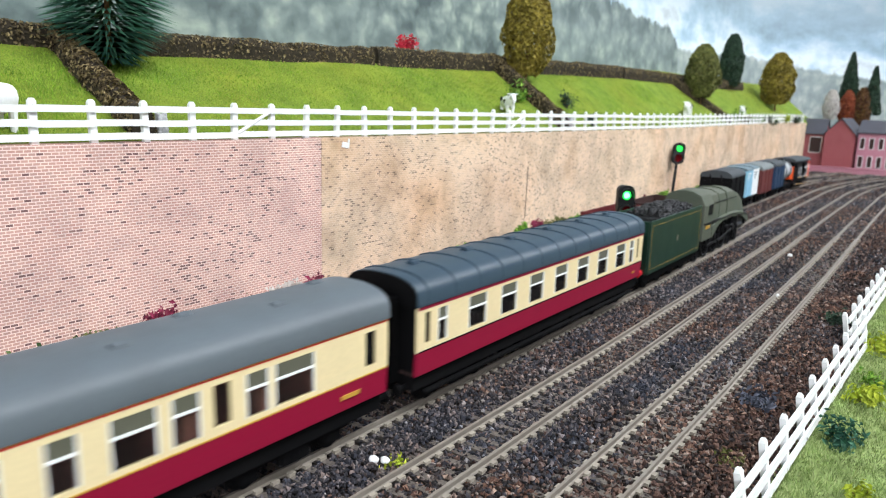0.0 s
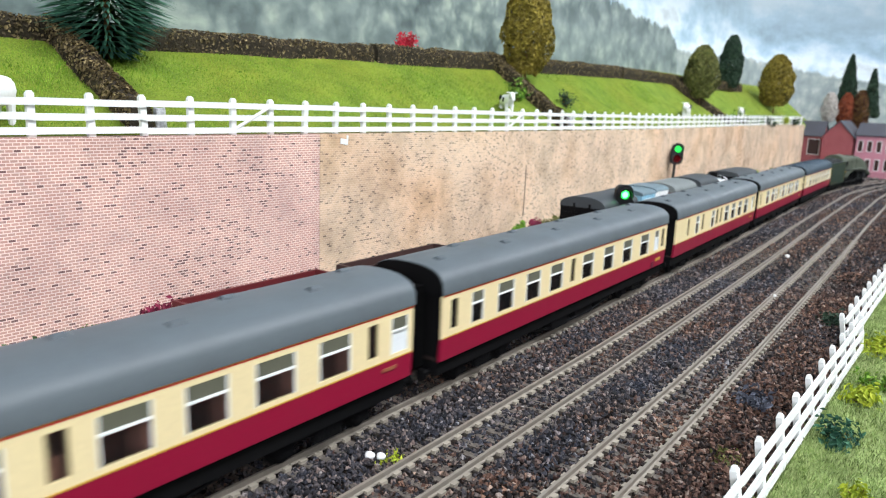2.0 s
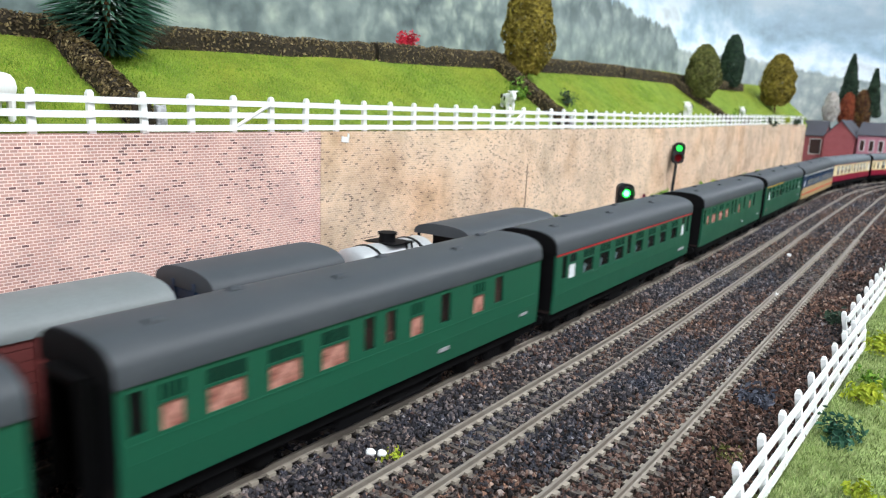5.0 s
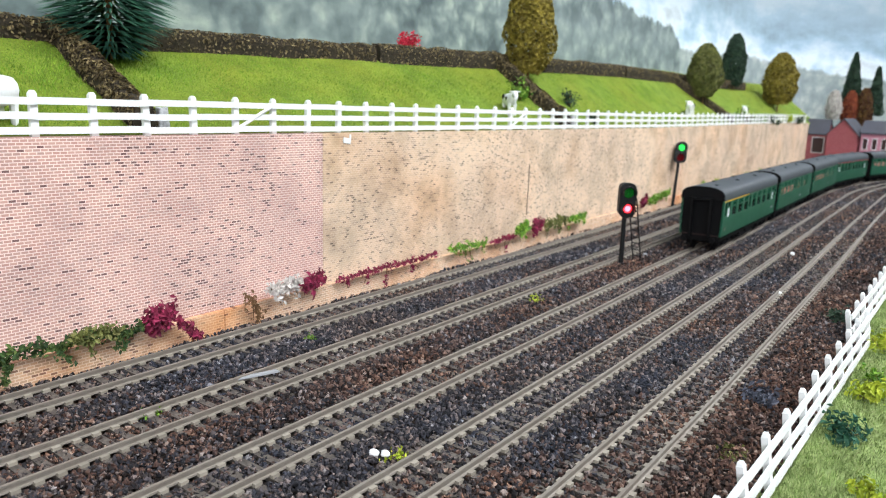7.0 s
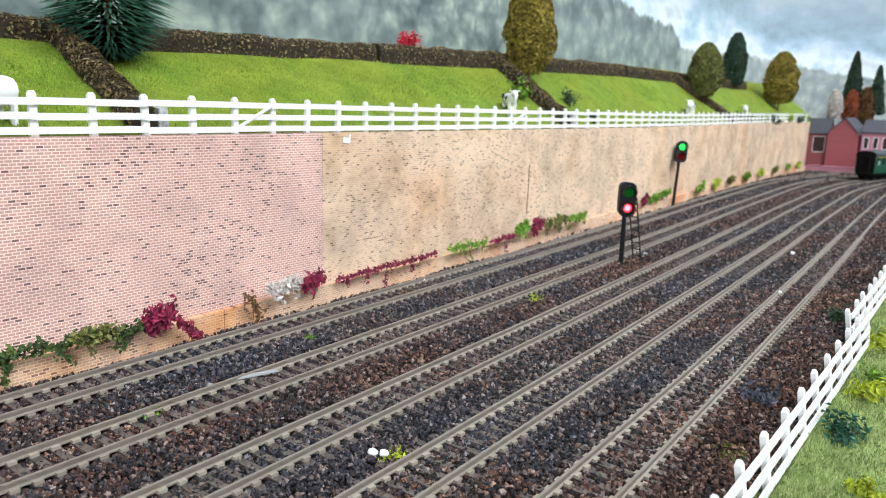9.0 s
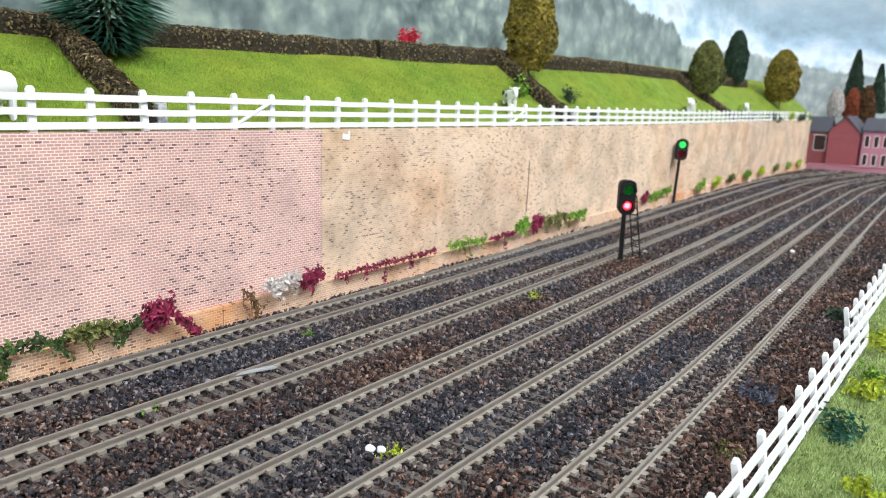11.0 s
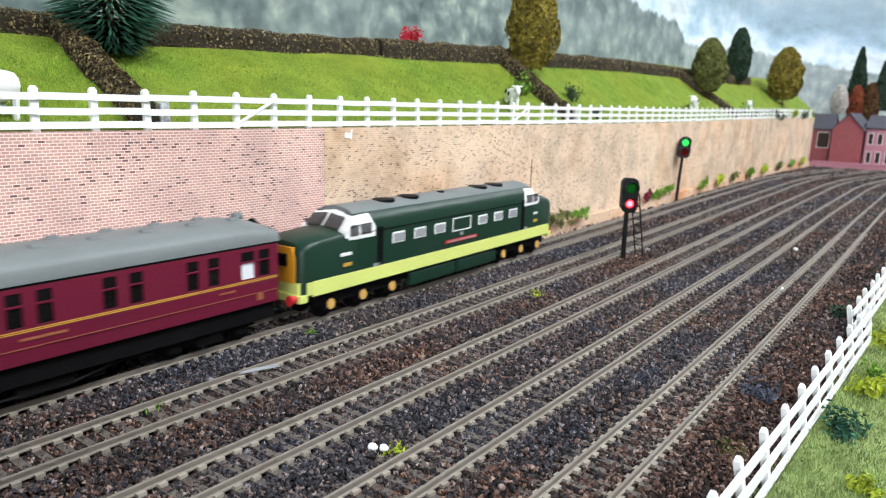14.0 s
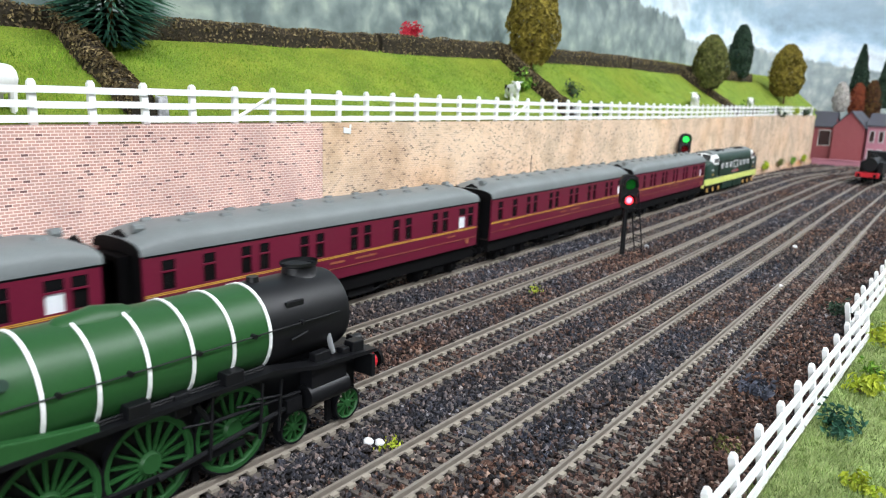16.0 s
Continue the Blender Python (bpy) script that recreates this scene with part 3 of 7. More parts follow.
def wall_sheet(x0, x1, material, z0=-4.0, z1=None, proud=0.0, thick=9.0, name="brick_sheet", label=""):
    bm = bmesh.new()
    n = max(2, int((x1 - x0) / 60))
    rings = []
    for i in range(n + 1):
        x = x0 + (x1 - x0) * i / n
        y = wall_line(x / 1000)[1] * 1000 - proud
        top = wall_top(x) if z1 is None else z1
        rings.append([(x, y, z0), (x, y, top), (x, y + thick, top), (x, y + thick, z0)])
    loft(bm, rings)
    return part(name, bm, material, wall, label)


wall_sheet(-900, 277.3, M_BRICK_RED, label="pink brick paper sheet")
for a, b in ((277.6, 560), (560.3, 862), (862.3, 1163), (1163.3, 1464), (1464.3, 1690)):
    wall_sheet(a, b, M_BRICK_TAN, label="buff brick paper sheet")
for a, b in ((-900, 208), (208.4, 520), (520.4, 830), (830.4, 1150), (1150.4, 1500), (1500.4, 1690)):
    wall_sheet(a, b, M_BRICK_BASE, -4.0, 8.0, 3.0, 2.9, "plinth", "ochre brick plinth strip")

# ---------- grass bank and its backdrop ----------
def bank_slope(x):
    return float(np.interp(x, [226, 357, 504, 590, 730, 886, 1100], [0.525, 0.585, 0.635, 0.68, 0.75, 0.82, 0.86]))


bm = bmesh.new()
xs = [-900 + 25 * i for i in range(110)]
prof = []
for x in xs:
    y0 = wall_line(min(x, 1690) / 1000)[1] * 1000 + 9.2
    edge = wall_top(x) - 0.5
    row = [(x, y0, -4.0), (x, y0, edge)]
    for j in range(1, 9):
        d = 11.5 * j
        row.append((x, y0 + d, edge + bank_slope(x) * d + 1.4 * noise.noise((x * 0.012, d * 0.03, 0))))
    top = row[-1][2]
    row += [(x, y0 + 190, top + 2), (x, y0 + 190, -4.0)]
    prof.append(row)
loft(bm, [[q for q in r] for r in prof])
tagged(part("grass_bank", bm, M_LAWN, smooth=True), "bright green grass-mat bank sloping above the wall", "grass", kind="structure")

bm = bmesh.new()
uvl = bm.loops.layers.uv.new("UVMap")
line = [(-900 + 100 * i, 480) for i in range(27)]
line += [(1700 + 760 * math.sin(a), 480 - 760 * (1 - math.cos(a))) for a in (radians(6 * i) for i in range(1, 22))]
lengths = [0.0]
for q, r in zip(line, line[1:]):
    lengths.append(lengths[-1] + math.hypot(r[0] - q[0], r[1] - q[1]))
rings = []
for i, (x, y) in enumerate(line):
    q, r = line[max(0, i - 1)], line[min(len(line) - 1, i + 1)]
    d = Vector((r[0] - q[0], r[1] - q[1], 0)).normalized()
    nx, ny = -d.y * 4, d.x * 4
    rings.append([bm.verts.new(v) for v in ((x, y, -4), (x, y, 700), (x + nx, y + ny, 700), (x + nx, y + ny, -4))])
for i in range(len(line) - 1):
    for j in range(4):
        k = (j + 1) % 4
        fc = bm.faces.new((rings[i][j], rings[i + 1][j], rings[i + 1][k], rings[i][k]))
        for lp, (m, h) in zip(fc.loops, ((i, j), (i + 1, j), (i + 1, k), (i, k))):
            lp[uvl].uv = (lengths[m] / lengths[-1], 1.0 if h in (1, 2) else 0.0)
tagged(part("backdrop", bm, M_BACKDROP), "printed backdrop of misty woods under cloudy sky", "backdrop", kind="structure")


# ---------- foliage ----------
def leaf_cloud(spots, size, seed, flat=0.35, droop=None):
    """Many small folded leaves, one bmesh in millimetres. spots: (x, y, z, outward)."""
    rng = random.Random(seed)
    bm = bmesh.new()
    for x, y, z, n in spots:
        n = (Vector(n) + Vector((rng.uniform(-.7, .7), rng.uniform(-.7, .7), rng.uniform(-.7, .7)))).normalized()
        t = n.orthogonal().normalized()
        t.rotate(Matrix.Rotation(rng.uniform(0, 6.28), 3, n))
        s = size * rng.uniform(0.6, 1.4)
        b = n.cross(t)
        c = Vector((x, y, z))
        w = [bm.verts.new(c - t * s), bm.verts.new(c + b * s * 0.55 + n * s * flat), bm.verts.new(c + t * s), bm.verts.new(c - b * s * 0.55 + n * s * flat)]
        bm.faces.new((w[0], w[1], w[2]))
        bm.faces.new((w[0], w[2], w[3]))
    return bm


def hedge(name, a, b, width, height, seed, count, label):
    """A trimmed hedge from a to b (x, y, z of its foot in millimetres): a shade-dark core and a skin of leaves."""
    rng = random.Random(seed)
    h = thing(name, label, "hedge", "hedges of the bank")
    a, b = Vector(a), Vector(b)
    d = b - a
    side = Vector((-d.y, d.x, 0)).normalized()
    steps = max(4, int(d.length / 14))
    rings, spots = [], []

    def outline(k):
        w, t = width * (0.9 + 0.2 * noise.noise((k * 7.0 + seed, 0, 0))), height * (1 + 0.16 * noise.noise((k * 9.0, seed, 0)))
        return [(-w / 2, -3), (-w / 2 * 1.05, t * 0.55), (-w / 2 * 0.75, t * 0.95), (0, t), (w / 2 * 0.75, t * 0.95), (w / 2 * 1.05, t * 0.55), (w / 2, -3)]

    bm = bmesh.new()
    for i in range(steps + 1):
        k = i / steps
        c = a + d * k + side * noise.noise((k * 6 + seed * 3, 1, 0)) * 1.5
        rings.append([c + side * o * 0.93 + Vector((0, 0, z * 0.95)) for o, z in outline(k)])
    loft(bm, rings)
    part("core", bm, M_HEDGE_SHADE, h)
    for _ in range(count):
        k, u = rng.random(), rng.random() * 5.999
        o = outline(k)
        i = int(u)
        f = u - i
        (o0, z0), (o1, z1) = o[i], o[i + 1]
        c = a + d * k + side * (o0 + (o1 - o0) * f) + Vector((0, 0, z0 + (z1 - z0) * f))
        n = side * (o0 + o1) * 0.5 + Vector((0, 0, max(0, (z0 + z1) / 2 - height * 0.5)))
        spots.append((*c, n.normalized() if n.length else Vector((0, 0, 1))))
    part("foliage", leaf_cloud(spots, 1.1, seed), M_HEDGE, h)
    return h


def bank_z(x, y):
    """Height of the grass, all in millimetres."""
    y0 = wall_line(min(x, 1690) / 1000)[1] * 1000 + 9.2
    d = min(92, max(0, y - y0))
    return wall_top(x) - 0.5 + bank_slope(x) * d


def crown_tree(name, x, y, z, height, radius, material, label, seed, trunk=6.0, count=1800, leaf=1.5, shape="egg"):
    rng = random.Random(seed)
    t = thing(name, label, "tree", "trees on the bank", pose(x / 1000, y / 1000, z / 1000))
    bm = bmesh.new()
    tube(bm, (0, 0, -2), (0.4, 0.2, trunk + height * 0.25), 1.3, 0.9, 8)
    for k in range(7):
        a = rng.uniform(0, 6.28)
        tube(bm, (0.2, 0.1, trunk + height * rng.uniform(0.05, 0.3)), (math.cos(a) * radius * 0.6, math.sin(a) * radius * 0.6, trunk + height * rng.uniform(0.35, 0.7)), 0.6, 0.2, 5)
    part("trunk", bm, M_TWIG, t)
    spots = []
    for _ in range(count):
        k = rng.random() ** 0.9
        a = rng.uniform(0, 6.28)
        if shape == "egg":
            w = math.sin(math.pi * min(1, (k * 0.93 + 0.05)) ** 0.8) ** 0.55
        else:
            w = (1 - k) ** 0.75 + 0.04
        r = radius * w * (0.92 + 0.22 * noise.noise((math.cos(a) * 2.2 + seed, math.sin(a) * 2.2, k * 6))) * (1 - 0.45 * rng.random() ** 3)
        n = Vector((math.cos(a), math.sin(a), (k - 0.5) * 0.9))
        spots.append((math.cos(a) * r, math.sin(a) * r, trunk + k * height, n))
    part("crown", leaf_cloud(spots, leaf, seed), material, t)
    return t


def spiky_conifer(x, y, z, height, radius):
    """Bottle-brush fir: tiers of drooping needle tufts round a stem."""
    rng = random.Random(11)
    t = thing("fir_tree", "dense dark blue-green bottle-brush fir on the bank", "tree", "trees on the bank", pose(x / 1000, y / 1000, z / 1000))
    bm = bmesh.new()
    tube(bm, (0, 0, -2), (0, 0, height), 1.6, 0.4, 8)
    part("trunk", bm, M_TWIG, t)
    bm = bmesh.new()
    for tier in range(46):
        k = tier / 46
        zc = 1 + k * (height - 4)
        r = radius * min(1, 0.45 + 4.0 * k) * (1 - max(0, k - 0.25) / 0.75) ** 0.7
        m = int(16 + 30 * (1 - k))
        for i in range(m):
            a = 6.283 * i / m + rng.uniform(-0.1, 0.1) + tier
            rr = r * rng.uniform(0.82, 1.08)
            c, s = math.cos(a), math.sin(a)
            root, mid, tip = Vector((c * rr * 0.2, s * rr * 0.2, zc + 2)), Vector((c * rr * 0.65, s * rr * 0.65, zc + 1.0)), Vector((c * rr, s * rr, zc - 2.4))
            q = Vector((-s, c, 0)) * 0.95
            up = Vector((0, 0, 0.6))
            v = [bm.verts.new(p) for p in (root - q * 0.4, root + q * 0.4, mid + q + up * 0, mid - q, mid + up, tip)]
            for f in ((0, 1, 4), (1, 2, 4), (0, 4, 3), (4, 2, 5), (3, 4, 5), (3, 5, 2)):
                bm.faces.new([v[j] for j in f])
    part("crown", bm, M_CONIFER, t, "drooping needle tufts")
    return t


def shrub(name, x, y, z, size, material, label, seed, count=160, leaf=1.4, flat=1.0, twigs=True):
    rng = random.Random(seed)
    t = thing(name, label, "plant", "", pose(x / 1000, y / 1000, z / 1000))
    spots = []
    bm = bmesh.new()
    for k in range(7):
        a, e = rng.uniform(0, 6.28), rng.uniform(0.2, 1.2)
        tip = Vector((math.cos(a) * math.cos(e) * size, math.sin(a) * math.cos(e) * size, math.sin(e) * size * flat))
        tube(bm, (0, 0, -1), tip * 0.8, 0.35, 0.12, 5)
        for _ in range(count // 7):
            f = rng.uniform(0.25, 1.05)
            j = Vector((rng.gauss(0, 1), rng.gauss(0, 1), rng.gauss(0, 1))) * size * 0.16
            spots.append((*(tip * f + j), tip.normalized()))
    part("stem", bm, M_TWIG, t)
    part("foliage", leaf_cloud(spots, leaf, seed), material, t)
    return t


def creeper(x0, x1, z0, z1, y, material, label, seed, count, leaf=1.5, spread=3.0, trails=3):
    """A trailing plant along the plinth ledge."""
    rng = random.Random(seed)
    t = thing("climbing_plant", label, "plant", "plants along the wall", pose(x0 / 1000, y / 1000, z0 / 1000))
    bm = bmesh.new()
    spots = []
    last = Vector((0, 0, 0))
    for i in range(1, 13):
        k = i / 12
        p = Vector(((x1 - x0) * k, rng.uniform(-2.2, -0.5), (z1 - z0) * k + rng.uniform(-1, 1) * spread * 0.35))
        tube(bm, last, p, 0.45, 0.4, 5)
        for _ in range(count // 12):
            q = last.lerp(p, rng.random()) + Vector((rng.gauss(0, 1.0), rng.uniform(-2.2, 0), rng.gauss(0, 1) * spread * 0.42))
            spots.append((*q, (0, -1, 0.4)))
        last = p
    for _ in range(trails):
        k = rng.random()
        a = Vector(((x1 - x0) * k, -1.2, (z1 - z0) * k))
        b = a + Vector((rng.uniform(-5, 6), -0.8, -rng.uniform(6, 12)))
        tube(bm, a, b, 0.35, 0.2, 5)
        for _ in range(count // 24):
            spots.append((*(a.lerp(b, rng.random()) + Vector((rng.gauss(0, 0.9), -0.8, rng.gauss(0, 0.9)))), (0, -1, 0.2)))
    part("stem", bm, M_TWIG, t)
    part("foliage", leaf_cloud(spots, leaf, seed), material, t)
    return t


# ---------- fences ----------
def fence(posts, name, label, group, post_h=17.6, gates=(), thick=1.4, lean=0.0):
    """A white three-rail field fence; posts: (x, y, z) in millimetres."""
    f = thing(name, label, "fence", group)
    bm = bmesh.new()
    w = 1.45
    box(bm, -w, w, -w * 0.7, w * 0.7, -1.5, post_h - 1.2)
    loft(bm, [[(-w, -w * .7, post_h - 1.2), (w, -w * .7, post_h - 1.2), (w, w * .7, post_h - 1.2), (-w, w * .7, post_h - 1.2)],
              [(-w * .55, -w * .4, post_h), (w * .55, -w * .4, post_h), (w * .55, w * .4, post_h), (-w * .55, w * .4, post_h)]])
    first = part("post", bm, M_WHITE, f)
    rng = random.Random(len(posts))
    for i, (x, y, z) in enumerate(posts):
        a, b = posts[max(0, i - 1)], posts[min(len(posts) - 1, i + 1)]
        turn = math.degrees(math.atan2(b[1] - a[1], b[0] - a[0]))
        m = pose(x / 1000, y / 1000, z / 1000, rng.uniform(-2, 2) - lean, rng.uniform(-2, 2), turn)
        if i == 0:
            first.matrix_basis = m
        else:
            shared("post", first.data, f, m)
    rails = {}
    for i, (p, q) in enumerate(zip(posts, posts[1:])):
        d = Vector(q) - Vector(p)
        key = round(d.length, 1)
        if key not in rails:
            bm = bmesh.new()
            box(bm, 0, d.length, -0.9, 0.0, -thick, thick)
            rails[key] = part("rail", bm, M_WHITE, f)
            me, fresh = rails[key].data, rails[key]
        else:
            me, fresh = rails[key].data, None
        for h in (2.4, 8.0, 13.8):
            h = h * post_h / 17.6 + rng.uniform(-0.25, 0.25)
            out = h * math.sin(radians(lean)) - 0.8
            m = Matrix.Translation((Vector(p) + Vector((0, out, h * math.cos(radians(lean))))) * 0.001) @ d.to_track_quat("X", "Z").to_matrix().to_4x4() @ pose(0, 0, 0, -lean)
            if fresh:
                fresh.matrix_basis, fresh = m, None
            else:
                shared("rail", me, f, m)
        if i in gates:
            bm = bmesh.new()
            tube(bm, Vector(p) + Vector((1, -1.2, 3)), Vector(q) + Vector((-1, -1.2, 14)), 0.9, None, 6)
            part("brace", bm, M_WHITE, f)
    return f


POST_GAP = 23.34
fence([(x, wall_line(x / 1000)[1] * 1000 + 3.0, wall_top(x)) for x in (128.7 + POST_GAP * (i - 10) for i in range(77))],
      "field_fence", "white plastic three-rail fence along the wall top", "white fences", gates=(14, 15 + 10))


# ---------- near lawn ----------
def near_edge(x):
    """The foot of the near fence, which marks the edge of the lawn."""
    return float(np.interp(x, [-300, 198, 410, 440, 1200], [54.6, 37.7, 31.0, 36.2, 26.0]))


# two lengths of fence that overlap and lean towards the tracks
fence([(198.2 + 23.7 * i, 37.7 - 0.032 * 23.7 * i, -4.0) for i in range(-2, 10)],
      "field_fence", "white plastic three-rail fence leaning beside the near lawn", "white fences", post_h=19.0, thick=1.25, lean=9.0)
fence([(401 + 23.7 * i, 37.4 - 0.024 * 23.7 * i, -4.0) for i in range(14)],
      "field_fence", "white plastic three-rail fence leaning beside the near lawn", "white fences", post_h=19.5, thick=1.25, lean=9.0)


bm = bmesh.new()
rings = []
for i in range(60):
    x = -300 + 25 * i
    e = near_edge(x) - 3 + 1.5 * noise.noise((x * 0.03, 0, 0))
    rings.append([(x, e + 3.5, -6), (x, e + 1.5, -3.9)] + [(x, e - 12 * j, -3.6 + 1.0 * noise.noise((x * 0.02, j * 0.4, 3))) for j in range(1, 8)] + [(x, e - 300, -3.4), (x, e - 300, -6)])
loft(bm, rings)
tagged(part("lawn", bm, M_LAWN_NEAR, smooth=True), "pale green static-grass lawn beside the tracks", "grass", kind="structure")


def grass_blades(name, count, spots, height, material, label, seed):
    rng = np.random.default_rng(seed)
    p = spots(rng, count)
    n = len(p)
    a, tilt = rng.random(n) * 6.283, rng.random((n, 2)) - 0.5
    h = height * (0.5 + rng.random(n))
    w = 0.22
    d = np.stack([np.cos(a), np.sin(a), 0 * a], -1) * w
    tip = p + np.stack([tilt[:, 0] * h * 1.3, tilt[:, 1] * h * 1.3, h], -1)
    v = np.stack([p - d, p + d, tip], 1).reshape(-1, 3) * 0.001
    me = bpy.data.meshes.new(name)
    me.from_pydata(v.tolist(), [], (np.arange(n * 3).reshape(-1, 3)).tolist())
    me.materials.append(material)
    return tagged(new(name, me), label, "grass", kind="stuff")


def near_spots(rng, n):
    x = 150 + 420 * rng.random(n) ** 1.5
    e = np.array([near_edge(q) for q in x])
    y = e + 1.5 - 64 * rng.random(n) ** 1.2
    return np.stack([x, y, np.full(n, -3.8)], -1)


def bank_spots(rng, n):
    x = 60 + 900 * rng.random(n) ** 1.7
    y0 = np.array([wall_line(q / 1000)[1] * 1000 + 9.5 for q in x])
    d = 1 + 88 * rng.random(n)
    z = np.array([wall_top(q) - 0.7 for q in x]) + np.array([bank_slope(q) for q in x]) * d
    return np.stack([x, y0 + d, z], -1)


M_BLADE = leaf_mat("static_grass_fibres", [(0.0, (0.13, 0.19, 0.05)), (0.5, (0.27, 0.37, 0.12)), (1.0, (0.45, 0.50, 0.23))])
M_BLADE_BANK = leaf_mat("bank_grass_fibres", [(0.0, (0.10, 0.22, 0.012)), (0.5, (0.18, 0.32, 0.02)), (1.0, (0.30, 0.42, 0.05))])
grass_blades("lawn_grass", 42000, near_spots, 1.9, M_BLADE, "pale green static grass fibres on the lawn", 21)
grass_blades("bank_grass", 60000, bank_spots, 1.5, M_BLADE_BANK, "bright green grass fibres on the bank", 22)

# ---------- hedges, trees and plants ----------
TOP_Y = 382.0
for i, (a, b) in enumerate(((-420, -60), (-55, 190), (192, 420), (424, 590), (596, 900), (905, 1180), (1186, 1500))):
    hedge("hedge", (a, TOP_Y, bank_z(a, TOP_Y) - 1), (b, TOP_Y, bank_z(b, TOP_Y) - 1), 13, 10.5 + (2 if i > 2 else 0), 5 + i, int((b - a) * 11), "clipped brown-green hedge along the top of the bank")
hedge("hedge", (180, 300, 93.5), (184, 384, bank_z(184, 384) - 1), 13, 12, 31, 2600, "clipped brown hedge running down the grass bank")
hedge("hedge", (592, 300, 93.5), (597, 384, bank_z(597, 384) - 1), 14, 14, 32, 2200, "clipped brown hedge running down the grass bank")
hedge("hedge", (1180, 312, bank_z(1180, 312) - 1), (1090, 384, bank_z(1090, 384) - 1), 13, 12, 33, 1200, "clipped brown hedge running down the grass bank")
spiky_conifer(203, 366, bank_z(203, 366), 120, 33)
crown_tree("golden_tree", 625, 362, bank_z(625, 362) + 3, 88, 26, M_GOLDLEAF, "golden-yellow egg-shaped model tree on the bank", 41, 5, 6500, 2.2)
crown_tree("round_tree", 1131, 345, bank_z(1131, 345), 76, 27, M_OLIVE, "olive-green rounded model tree on the bank", 42, 11, 5000, 2.6)
crown_tree("dark_tree", 1408, 378, bank_z(1408, 378), 92, 22, M_DARKLEAF, "dark green upright model tree behind the bank", 43, 7, 4500, 2.8)
crown_tree("round_tree", 1572, 330, bank_z(1572, 330), 98, 34, M_GOLDLEAF, "bronze-green rounded model tree on the bank", 44, 15, 5000, 3.2)
shrub("red_bush", 473, 384, bank_z(473, 384) + 9, 13, M_SCARLET_LEAF, "scarlet flowering bush in the hedge", 51, 420, 1.6, 0.9)
shrub("green_bush", 565, 336, bank_z(565, 336), 12, M_FRESH_LEAF, "fresh green leafy bush beside the hedge", 52, 300, 1.6, 1.6)
shrub("dark_bush", 653, 330, bank_z(653, 330), 12, M_DARKLEAF, "dark green spiky bush on the bank", 53, 200, 1.6, 1.2)
for i, (x, y) in enumerate(((668, 306), (1240, 318), (1270, 312), (1360, 306), (1400, 300), (1530, 300), (1590, 292))):
    shrub("small_bush", x, y, bank_z(x, y), 9 + 5 * (i > 0), (M_DARKLEAF, M_FRESH_LEAF, M_OLIVE, M_FRESH_LEAF, M_DARKLEAF, M_LIME_LEAF, M_DARKLEAF)[i], "small leafy bush on the bank", 60 + i, 180, 2.0, 1.2)

M_IVY = leaf_mat("ivy_foliage", [(0.0, (0.02, 0.045, 0.015)), (0.6, (0.05, 0.10, 0.025)), (1.0, (0.12, 0.17, 0.04))])
L = WALL_Y * 1000 - 3.2
creeper(82, 164, 12.5, 10.5, L, M_IVY, "dark green ivy trailing along the wall plinth", 71, 620, 1.2, 3.4, 9)
creeper(132, 152, 13.0, 12.0, L - 1, M_OLIVE, "yellow-green leafy creeper on the wall plinth", 72, 170, 1.3, 4.0, 2)
creeper(165, 178, 12.5, 14.5, L - 1, M_CRIMSON_LEAF, "crimson creeper tumbling down the wall plinth", 73, 330, 1.6, 6.0, 1)
creeper(178, 191, 11, 1, L - 2, M_CRIMSON_LEAF, "crimson creeper tumbling down the wall plinth", 74, 110, 1.5, 2.5, 1)
creeper(219, 228, 15, 2, L - 1, M_TWIG, "bare brown twiggy climber on the wall plinth", 75, 90, 1.1, 4.0, 4)
creeper(233, 254, 13, 15, L - 1, M_WHITE_LEAF, "dried white lichen plant on the wall plinth", 76, 260, 1.5, 4.5, 2)
creeper(257, 271, 13, 14, L - 1, M_CRIMSON_LEAF, "crimson bush on the wall plinth", 77, 260, 1.6, 5.0, 1)
creeper(284, 375, 10.5, 12.5, L - 1, M_CRIMSON_LEAF, "long crimson creeper along the wall plinth", 78, 330, 1.3, 2.2, 4)
creeper(391, 438, 12.5, 12, L - 1, M_FRESH_LEAF, "green creeper on the wall plinth", 79, 170, 1.4, 3.4, 4)
creeper(446, 478, 10.5, 12, L - 1, M_CRIMSON_LEAF, "thin crimson creeper on the wall plinth", 80, 120, 1.5, 2.0, 1)
creeper(482, 498, 16, 17, L - 1, M_FRESH_LEAF, "green creeper on the wall plinth", 81, 180, 2.0, 5.0, 1)
creeper(506, 522, 13, 17, L - 1, M_CRIMSON_LEAF, "crimson creeper on the wall plinth", 82, 200, 2.0, 6.0, 2)
creeper(530, 566, 14, 16, L - 1, M_OLIVE, "yellow-green creeper on the wall plinth", 83, 220, 2.0, 4.5, 3)
creeper(574, 604, 13, 16, L - 1, M_FRESH_LEAF, "green creeper on the wall plinth", 84, 160, 2.0, 4.0, 2)
creeper(758, 776, 13, 15, L + 5, M_CRIMSON_LEAF, "crimson creeper on the wall plinth", 85, 140, 2.2, 5.0, 1)
creeper(780, 850, 13, 18, L + 6, M_FRESH_LEAF, "green creeper on the wall plinth", 86, 260, 2.4, 4.5, 3)
